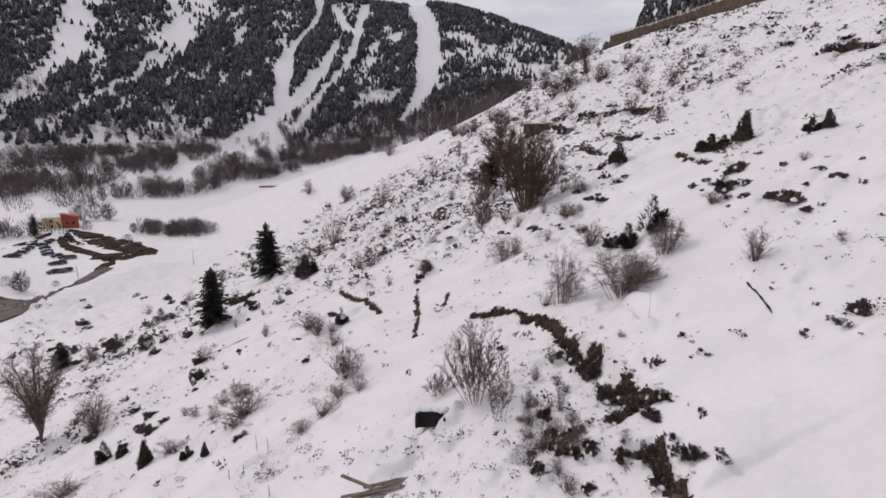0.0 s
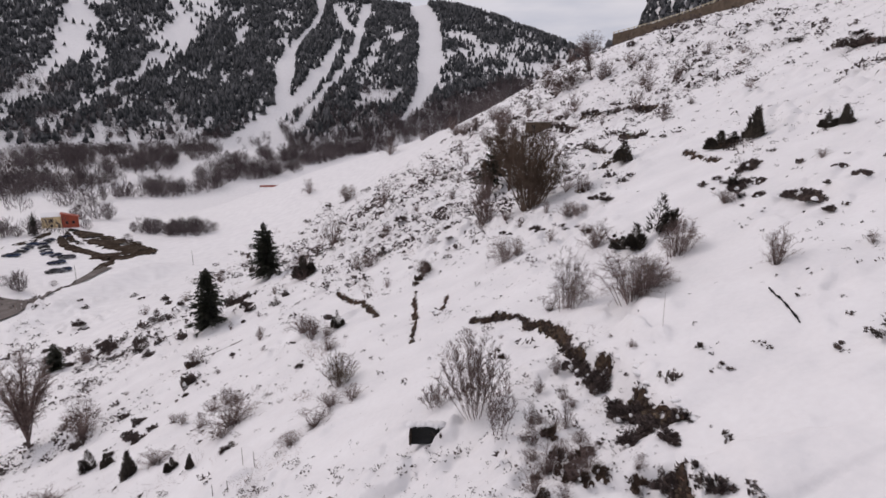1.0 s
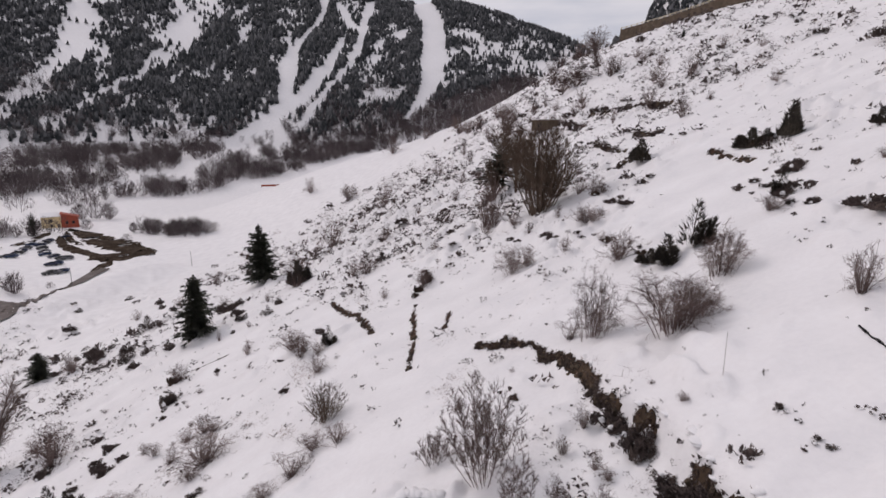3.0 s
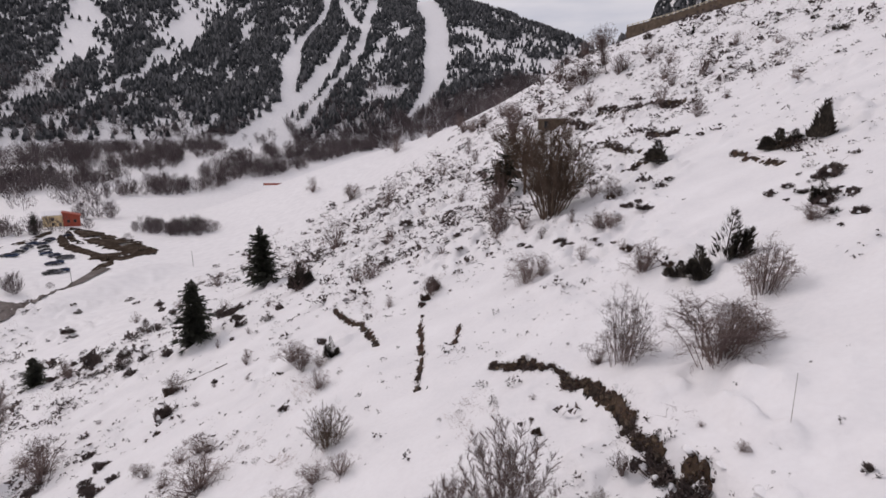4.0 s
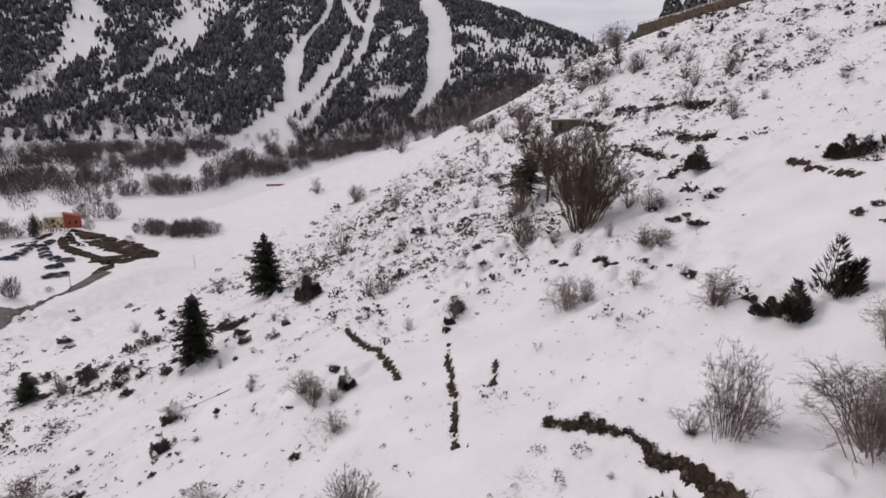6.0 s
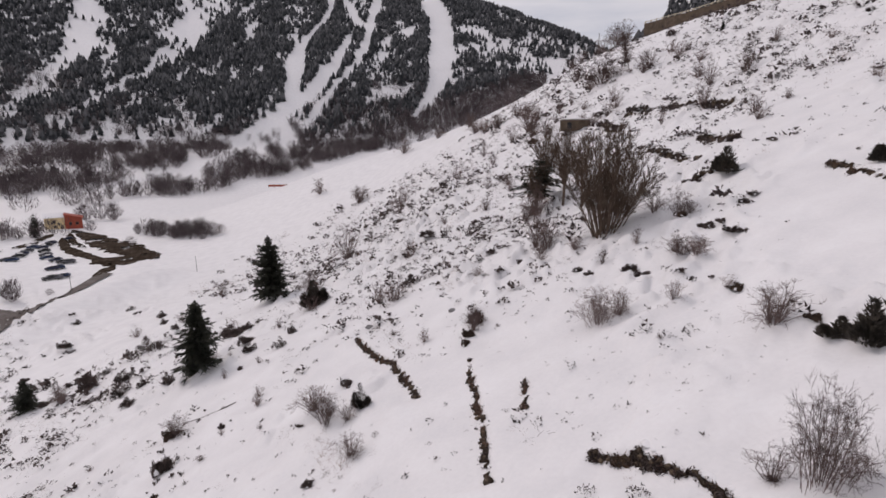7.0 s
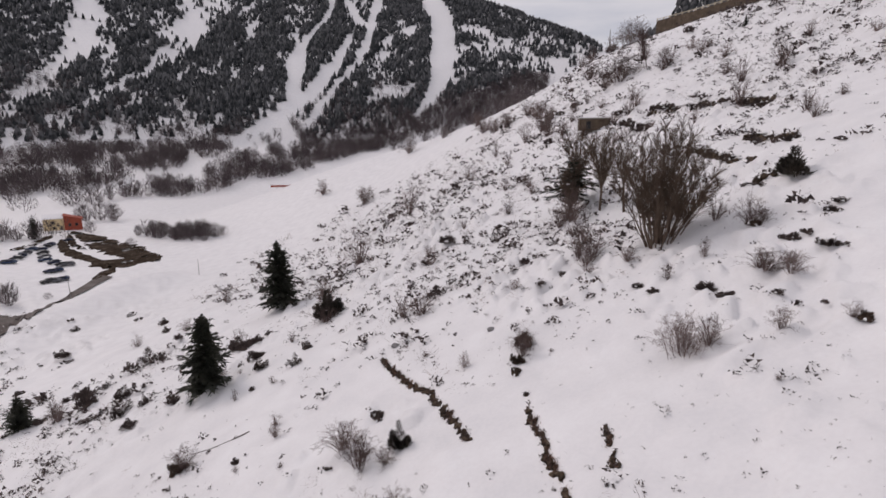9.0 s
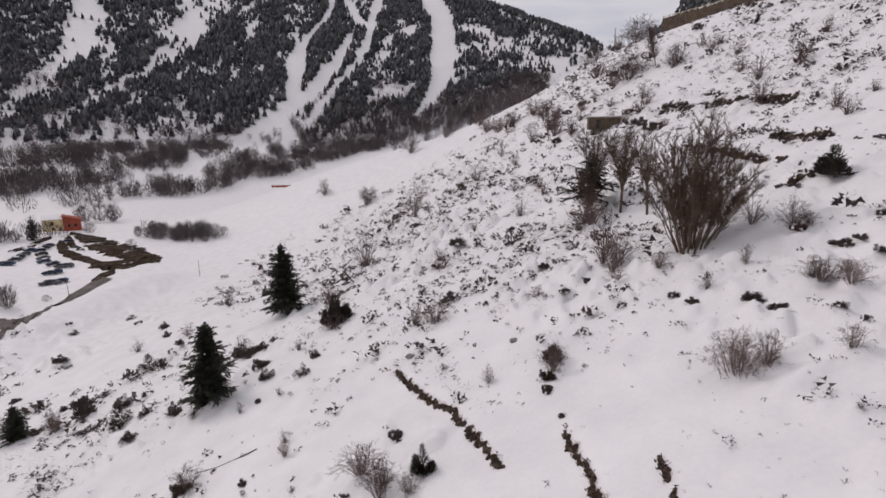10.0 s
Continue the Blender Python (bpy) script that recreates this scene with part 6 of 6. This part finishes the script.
# ---- the yellow and red house by the car park ----
def house():
    z = gz(-199, 276) - 0.6
    k = empty("house", pose(-199, 276, z, 0, 0, 36) @ Matrix.Scale(0.92, 4), "two-part house, yellow rendered and red clad, snow on its roof", "house")
    a, b, r, r2, o = Shape(), Shape(), Shape(), Shape(), Shape()
    a.add([(-9, -4, 0), (0, -4, 0), (0, 4, 0), (-9, 4, 0), (-9, -4, 7.1), (0, -4, 7.1), (0, 4, 7.1), (-9, 4, 7.1), (-9, 0, 8.7), (0, 0, 8.7)],
          [(0, 1, 5, 4), (2, 3, 7, 6), (0, 4, 8, 7, 3), (1, 2, 6, 9, 5)])
    part("yellow_wall", a.mesh("yellow_wall", YELLOW), k, "ochre yellow rendered walls")
    b.add([(0.02, -4.6, 0), (8, -4.6, 0), (8, 4, 0), (0.02, 4, 0), (0.02, -4.6, 8.2), (8, -4.6, 5.9), (8, 4, 5.9), (0.02, 4, 8.2)],
          [(0, 1, 5, 4), (1, 2, 6, 5), (2, 3, 7, 6), (3, 0, 4, 7), (4, 5, 6, 7)])
    part("red_wall", b.mesh("red_wall", RED), k, "dark red clad walls")
    r.add([(-9.4, -4.5, 6.85), (0, -4.5, 6.85), (0, 0, 8.85), (-9.4, 0, 8.85), (-9.4, 4.5, 6.85), (0, 4.5, 6.85),
           (-9.4, -4.5, 7.2), (0, -4.5, 7.2), (0, 0, 9.2), (-9.4, 0, 9.2), (-9.4, 4.5, 7.2), (0, 4.5, 7.2)],
          [(0, 1, 2, 3), (3, 2, 5, 4), (6, 9, 8, 7), (9, 10, 11, 8), (0, 6, 7, 1), (4, 5, 11, 10), (0, 3, 9, 6), (3, 4, 10, 9)])
    part("snowy_roof", r.mesh("snowy_roof", SNOW_CAP), k, "gabled roof under snow")
    r2.add([(-0.4, -5.0, 8.35), (8.6, -5.0, 5.8), (8.6, 4.4, 5.8), (-0.4, 4.4, 8.35), (-0.4, -5.0, 8.7), (8.6, -5.0, 6.15), (8.6, 4.4, 6.15), (-0.4, 4.4, 8.7)],
           [(0, 1, 2, 3), (4, 7, 6, 5), (0, 4, 5, 1), (1, 5, 6, 2), (2, 6, 7, 3), (3, 7, 4, 0)])
    part("red_roof", r2.mesh("red_roof", RED), k, "sloping red sheet roof")
    for wx, wz in ((-4.6, 1.4), (-4.6, 4.2)):
        w = Shape()
        w.box(wx - 0.65, wx + 0.65, -4.06, -3.9, wz - 0.1, wz + 1.5)
        sash = part("window", w.mesh("window", TIMBER), k)
        w = Shape()
        w.box(wx - 0.55, wx + 0.55, -4.09, -3.98, wz, wz + 1.4)
        part("pane", w.mesh("pane", DARK_GLASS), sash, "dark window glass")
    for wx in (2.5, 5.5):
        w = Shape()
        w.box(wx - 0.7, wx + 0.7, -4.66, -4.5, 2.5, 4.1)
        sash = part("window", w.mesh("window", TIMBER), k)
        w = Shape()
        w.box(wx - 0.6, wx + 0.6, -4.69, -4.58, 2.6, 4.0)
        part("pane", w.mesh("pane", DARK_GLASS), sash, "dark window glass")
    o.box(-1.9, -0.6, -4.07, -3.9, 0.6, 2.9)
    part("door", o.mesh("door", TIMBER), k)


house()

# ---- the stone hut on the slope ----
hz = gz(21, 123)
hut = empty("stone_hut", pose(21, 123, hz - 0.3, 0, 0, -8) @ Matrix.Scale(0.82, 4), "low brown stone hut built into the slope, snow on its roof", "hut")
s = Shape()
s.box(-3.4, 3.4, -2.2, 2.2, 0, 2.5)
part("wall", s.mesh("wall", MASONRY), hut)
s = Shape()
s.box(-3.6, 3.6, -2.5, 2.5, 2.5, 2.7, 0.05)
part("roof", s.mesh("roof", TIMBER), hut)
s = Shape()
s.box(-3.55, 3.55, -2.3, 2.5, 2.7, 3.0, 0.13)
part("snow_load", s.mesh("snow_load", SNOW_CAP, False), hut, "snow lying on the flat roof")
s = Shape()
s.box(-1.9, -0.9, -2.26, -2.1, 0.3, 2.1)
part("door", s.mesh("door", DARK_GLASS), hut, "dark doorway")

# ---- the mountain road above, with its retaining wall ----
ROAD_UP = [(62.8, 211.9), (70.0, 194.4), (74.2, 179.7), (77.0, 165.2), (78.6, 151.1), (80.6, 133.6), (88.0, 108.0)]
ROAD_Z = 44.0
wall, top, deck = Shape(), Shape(), Shape()
for a, b in zip(ROAD_UP, ROAD_UP[1:]):
    d = Vector((b[0] - a[0], b[1] - a[1])).normalized()
    nx, ny = -d.y, d.x
    za, zb = min(gz(*a), ROAD_Z) - 2, min(gz(*b), ROAD_Z) - 2
    wall.add([(a[0], a[1], za), (b[0], b[1], zb), (b[0], b[1], ROAD_Z), (a[0], a[1], ROAD_Z),
              (a[0] + nx * 0.6, a[1] + ny * 0.6, za), (b[0] + nx * 0.6, b[1] + ny * 0.6, zb), (b[0] + nx * 0.6, b[1] + ny * 0.6, ROAD_Z), (a[0] + nx * 0.6, a[1] + ny * 0.6, ROAD_Z)],
             [(0, 1, 2, 3), (5, 4, 7, 6), (3, 2, 6, 7)])
    deck.add([(a[0] + nx * 0.6, a[1] + ny * 0.6, ROAD_Z - 0.1), (b[0] + nx * 0.6, b[1] + ny * 0.6, ROAD_Z - 0.1), (b[0] + nx * 8, b[1] + ny * 8, ROAD_Z - 0.1), (a[0] + nx * 8, a[1] + ny * 8, ROAD_Z - 0.1)], [(0, 1, 2, 3)])
tagged(new("retaining_wall", wall.mesh("retaining_wall", MASONRY)), "long brown stone retaining wall under the mountain road", "wall", kind="structure")
tagged(new("mountain_road", deck.mesh("mountain_road", ASPHALT)), "mountain road behind its retaining wall", "road", kind="structure")
POST = Shape()
POST.box(-0.18, 0.18, -0.18, 0.18, -0.1, 0.75, 0.03)
POST_ME = POST.mesh("post", CREAM)
RAIL = empty("guard_rail", pose(0, 0, 0), "pale guard rail posts along the mountain road", "guard rail")
rail = Shape()
for a, b in zip(ROAD_UP, ROAD_UP[1:]):
    n = int(math.hypot(b[0] - a[0], b[1] - a[1]) / 2.4)
    for k in range(n):
        part("post", POST_ME, RAIL, m=pose(a[0] + (b[0] - a[0]) * k / n + 0.3, a[1] + (b[1] - a[1]) * k / n + 0.1, ROAD_Z))
    rail.rod((a[0] + 0.3, a[1] + 0.1, ROAD_Z + 0.55), (b[0] + 0.3, b[1] + 0.1, ROAD_Z + 0.55), 0.12, 0.12, 4)
part("rail", rail.mesh("rail", CREAM), RAIL)

# ---- poles, stakes and the small things by the path ----
def pole(name, x, y, h, r, label, mat=TIMBER, arms=0):
    k = empty(name, pose(x, y, gz(x, y) - 0.3), label, "pole")
    s = Shape()
    s.rod((0, 0, 0), (0, 0, h + 0.3), r, r * 0.7, 7)
    part("shaft", s.mesh("shaft", mat), k)
    for q in range(arms):
        a = Shape()
        a.box(-0.9, 0.9, -0.06, 0.06, h - 0.4 - 0.7 * q, h - 0.25 - 0.7 * q)
        part("crossarm", a.mesh("crossarm", mat), k)


pole("utility_pole", -103.8, 147.2, 5.5, 0.09, "slim grey pole beside the valley road", STEEL)
pole("utility_pole", -85.0, 177.5, 5.2, 0.09, "slim grey pole in the snowy meadow", STEEL)
pole("utility_pole", -249.8, 466.8, 18.0, 0.28, "tall pole among the valley trees", STEEL, 2)
pole("utility_pole", -205.0, 480.0, 14.0, 0.22, "tall pole among the valley trees", STEEL, 1)
pole("mast", 48.3, 215.0, 7.8, 0.16, "thin grey mast on the skyline", STEEL)
pole("stake", -9.1, 23.5, 0.9, 0.016, "thin wooden stake in the snow")
pole("stake", -8.3, 22.8, 0.8, 0.016, "thin wooden stake in the snow")
pole("stake", 7.6, 18.8, 1.2, 0.007, "thin bare stake in the snow")

for px, py in ((-9.9, 22.0), (-9.0, 21.5), (-6.9, 18.7)):
    pole("stake", px, py, 0.5, 0.02, "short dark stake in the snow", BARK)

# the stone-lined spring, a solid black sloping front under a snow cap
spring = empty("spring_box", pose(-0.5, 18.6, gz(-0.5, 18.4) + 0.14, 0, 0, 0) @ Matrix.Diagonal((0.95, 0.9, 0.82, 1)), "small dark stone spring box with a snow cap", "spring box")
s = Shape()
s.add([(-0.55, -0.22, -0.1), (0.55, -0.22, -0.1), (0.5, 0.14, 0.42), (-0.5, 0.14, 0.42), (-0.55, 0.5, -0.1), (0.55, 0.5, -0.1), (0.5, 0.5, 0.42), (-0.5, 0.5, 0.42)],
      [(0, 1, 2, 3), (5, 4, 7, 6), (1, 5, 6, 2), (4, 0, 3, 7), (3, 2, 6, 7)])
part("black_front", s.mesh("black_front", RUBBER), spring, "sloping solid black front")
for sx in (-1, 1):
    s = Shape()
    s.box(sx * 0.56 - 0.05, sx * 0.56 + 0.05, -0.2, 0.45, -0.2, 0.30, 0.03)
    part("side_stone", s.mesh("side_stone", EARTH), spring)
s = Shape()
rng = random.Random(77)
for q in range(8):
    s.blob((-0.56 + 0.16 * q, 0.38 + rng.uniform(-0.04, 0.1), 0.42), 0.2, 0.27 + rng.uniform(-0.06, 0.04), 0.09 + rng.uniform(0, 0.05), rng, 0.2, 4, 8)
tagged(part("snow_load", s.mesh("snow_load", SNOW_CAP, False), spring, "thin cap of snow"), kind="stuff")

# a thin dark rod half sunk, marking the dark line edging the upper path
log = Shape()
for q in range(12):
    ax, ay = 11.3 - 0.8 * q / 12, 19.2 - 2.9 * q / 12
    bx, by = 11.3 - 0.8 * (q + 1) / 12, 19.2 - 2.9 * (q + 1) / 12
    w = 0.038 + 0.014 * math.sin(q * 2.1)
    log.rod((ax, ay, gz(ax, ay) + 0.02), (bx, by, gz(bx, by) + 0.02), w * 0.8, w * 0.75, 6)
tagged(new("dark_rod", log.mesh("dark_rod", RUBBER)), "long thin dark rod half sunk in the snow", "pole")

# a bent dark rod added in place of a trail edge's dark line
edge_line = [(-23.99, 51.05), (-22.36, 50.67), (-20.93, 50.73), (-19.67, 50.93)]
branch = Shape()
for q, (a, b) in enumerate(zip(edge_line, edge_line[1:])):
    branch.rod((*a, gz(*a)), (*b, gz(*b)), 0.022 + 0.008 * q, 0.030 + 0.008 * q, 6)
tagged(new("trail_edge_rod", branch.mesh("trail_edge_rod", BARK)), "thin dark rod standing in for a trail edge in the snow", "branch")

# stones showing through the snow: (x, y, width)
for q, (x, y, w) in enumerate([(-10.1, 56.2, 0.65), (-3.1, 52.2, 0.58)]):
    rock = Shape()
    rock.blob((0, 0, 0), 0.55 * w, 0.40 * w, 0.30 * w, random.Random(860 + q), 0.2, 5, 9, -0.5)
    lump = new("boulder", rock.mesh("boulder", ROCK))
    lump.matrix_basis = pose(x, y, gz(x, y) + 0.05, 0, 0, 40 * q)
    tagged(lump, "grey boulder showing through the snow", "boulder")

# weathered planks lying in the snow
PLANK = Shape()
PLANK.box(-1.1, 1.1, -0.07, 0.07, 0.0, 0.04, 0.006)
PLANK_ME = PLANK.mesh("plank", TIMBER)
planks = empty("plank_pile", pose(-2.0, 15.9, gz(-2.0, 15.9)), "weathered planks lying loose in the snow", "planks")
for q, (px, py, a) in enumerate([(0, 0, 12), (0.2, 0.25, 20), (-0.3, -0.2, 8), (0.1, -0.4, 17), (0.5, -0.1, 55), (-0.6, 0.1, -30), (0.3, 0.5, 24), (0.0, -0.7, 14)]):
    part("plank", PLANK_ME, planks, m=pose(px, py, 0.02 + 0.045 * (q % 3), 3, -9 + 2 * q, a))

# red barrier in the meadow
fence = empty("red_barrier", pose(-94, 293, gz(-94, 293), 0, 0, 8), "low red net barrier across the snowy meadow", "barrier")
s = Shape()
s.box(-6, 6, -0.05, 0.05, 0.3, 1.3)
part("panel", s.mesh("panel", RED), fence)
for px in (-6, -3, 0, 3, 6):
    s = Shape()
    s.rod((px, 0, -0.3), (px, 0, 1.6), 0.08, 0.08, 6)
    part("post", s.mesh("post", TIMBER), fence)

# ---- dry-stone terrace walls ----
STONES = []
for v in range(6):
    s = Shape()
    s.blob((0, 0, 0), 0.5, 0.38, 0.34, random.Random(800 + v), 0.22, 4, 6, -0.9)
    STONES.append(s.mesh("stone", STONE))
WALL_LABEL = {"bank": "tumbled brown earth and stone terrace bank capped with snow"}


def terrace(name, line, h):
    """A ragged face of earth and stones under an overhanging lip of snow, with gaps where the snow has closed over it."""
    rng = np.random.default_rng(len(name) * 7 + int(abs(10 * line[0][0])))
    rnd = random.Random(len(name) * 5 + int(abs(10 * line[0][0])))
    mid = line[len(line) // 2]
    base = gz(*mid)
    k = empty("terrace_wall", pose(mid[0], mid[1], base), WALL_LABEL.get(name, "low dry-stone terrace wall capped with snow"), "wall", "terrace walls")
    far = math.hypot(*mid) > 55
    step = 0.10 if not far else 0.40
    big = 1.0 if not far else 2.2
    run = np.cumsum([0.0] + [math.hypot(b[0] - a[0], b[1] - a[1]) for a, b in zip(line, line[1:])])
    n = int(run[-1] / step)
    s = np.linspace(0, run[-1], n)
    x, y = np.interp(s, run, [q[0] for q in line]), np.interp(s, run, [q[1] for q in line])
    tone = int(base * 10) & 255
    wob = 0.40 * (fbm(s, s * 0 + 3, 2.2, 3, tone) - 0.5)
    dx, dy = np.gradient(x), np.gradient(y)
    ln = np.hypot(dx, dy)
    nx, ny = -dy / ln, dx / ln
    x, y = x + nx * wob, y + ny * wob
    tall = step_at(s / run[-1], line, h)
    bare = fbm(s, s * 0 + 9, 0.8 * big, 3, 7 + int(abs(line[0][1])))
    if name.startswith("path"):
        bare = np.clip(3.2 * (bare - (0.10 if name == "path_low" else 0.28)), 0.0, 1.0)
    elif name == "bank":
        bare = np.where(s > 0.55 * run[-1], np.clip(3.8 * (fbm(s, s * 0 + 4, 1.3, 3, 27) - 0.37), 0.0, 1.0), np.clip(2.8 * (bare - 0.16), 0.15, 1.0)) * np.clip(tall / 0.25, 0, 1)
    else:
        bare = np.clip(2.4 * (bare - 0.22), 0.0, 1.0)
    bare = bare * smooth(0, 0.25 * big, s) * smooth(0, 0.25 * big, run[-1] - s)
    top = 0.06 + 0.36 * (fbm(s, s * 0 + 1, 0.30 * big, 3, 5) - 0.5)
    foot = top - (0.14 + 0.52 * tall) * (0.25 + 0.75 * bare) * (0.7 + 0.6 * fbm(s, s * 0 + 2, 0.45 * big, 2, 6))

    def at(off, lift):
        px, py = x + nx * off, y + ny * off
        return np.stack([px - mid[0], py - mid[1], ground(px, py) + lift - base], -1)
    rows = 7
    grid = []
    for r in range(rows):
        u = r / (rows - 1)
        lift = (0.05 + 0.16 * math.sin(math.pi * min(1, u + 0.25)) * tall) * (bare > 0.04) - 0.16 * (1 - np.clip(bare * 3, 0, 1)) - 0.07 * (r in (0, rows - 1))
        grid.append(at(top + (foot - top) * u + rng.normal(0, 0.025, n), lift + rng.normal(0, 0.022, n) * big))
    verts = np.concatenate(grid)
    faces = [(r * n + c, (r + 1) * n + c, (r + 1) * n + c + 1, r * n + c + 1) for r in range(rows - 1) for c in range(n - 1)]
    part("face", mesh_of("face", verts, faces, EARTH), k, "rough face of dark earth and stone")
    size = (0.22 if name == "bank" else 0.19) if not far else 0.55
    c = rng.integers(0, n, min(150, int(run[-1] / size * 2.0)))
    c = c[bare[c] > 0.2]
    u = rng.random(len(c))
    off = top[c] + (foot[c] - top[c]) * u
    px, py = x[c] + nx[c] * off, y[c] + ny[c] * off
    spot = np.stack([px - mid[0], py - mid[1], ground(px, py) + 0.04 + 0.10 * tall[c] * np.sin(math.pi * u) - base], -1)
    for q in spot:
        sc = size * rng.uniform(0.5, 1.3)
        part("stone", STONES[int(rng.integers(0, 6))], k, m=Matrix.LocRotScale(tuple(map(float, q)), Euler(tuple(rng.uniform(-0.5, 0.5, 3) + np.array([0, 0, rng.uniform(0, 6.28)]))), (sc, sc, sc)))
    lip = Shape()
    c = rng.integers(0, n, int(run[-1] / (0.7 * big)))
    off = top[c] + rng.uniform(0.06, 0.30, len(c))
    px, py = x[c] + nx[c] * off, y[c] + ny[c] * off
    for q in np.stack([px - mid[0], py - mid[1], ground(px, py) - base + 0.01], -1):
        w = rnd.uniform(0.10, 0.24) * big * (0.6 if name.startswith("path") else 1.0)
        lip.blob((float(q[0]), float(q[1]), float(q[2]) - 0.03), w, w * rnd.uniform(0.6, 1.1), w * rnd.uniform(0.16, 0.30), rnd, 0.16, 5, 10)
    tagged(part("snow_lip", lip.mesh("snow_lip", SNOW_CAP, False), k, "lumps of snow along the edge"), kind="stuff")
    for what, mat, per, long, thin, label in (("dead_grass", DRY_GRASS, 4 if far else 14 if name == "bank" else 26, 0.16, 0.07, "dry grass hanging over the wall's edge"), ("heath", JUNIPER, 70 if far else 75 if name == "bank" else 15, 0.13, 0.30, "dark heath growing along the wall")):
        c = rng.integers(0, n, n * per)
        c = c[rng.random(len(c)) < bare[c] * smooth(0.30, 0.62, fbm(s[c], s[c] * 0 + (1 if what == "heath" else 5), 0.7 * big, 2, 3))]
        u = rng.random(len(c)) * (1.0 if what == "heath" else 0.6)
        off = top[c] + (foot[c] - top[c]) * u + rng.normal(0, 0.05 * big, len(c))
        px, py = x[c] + nx[c] * off, y[c] + ny[c] * off
        root = np.stack([px - mid[0], py - mid[1], ground(px, py) - base + rng.uniform(-0.02, 0.10, len(c)) * big], -1)
        d = rng.normal(0, 0.6, (len(c), 3)) + np.stack([-nx[c] * 0.6, -ny[c] * 0.6, np.full(len(c), 0.6)], -1)
        d /= np.linalg.norm(d, axis=-1, keepdims=True)
        f = np.cross(d, rng.normal(0, 1, (len(c), 3)))
        f /= np.linalg.norm(f, axis=-1, keepdims=True)
        lg = (long * big * rng.uniform(0.4, 1.2, len(c)))[:, None]
        tri = np.stack([root - f * lg * thin, root + f * lg * thin, root + d * lg], 1).reshape(-1, 3)
        tagged(part(what, mesh_of(what, tri, np.arange(len(tri)).reshape(-1, 3), mat), k, label), kind="stuff")


for name, (line, h) in TERRACES.items():
    terrace(name, line, h)
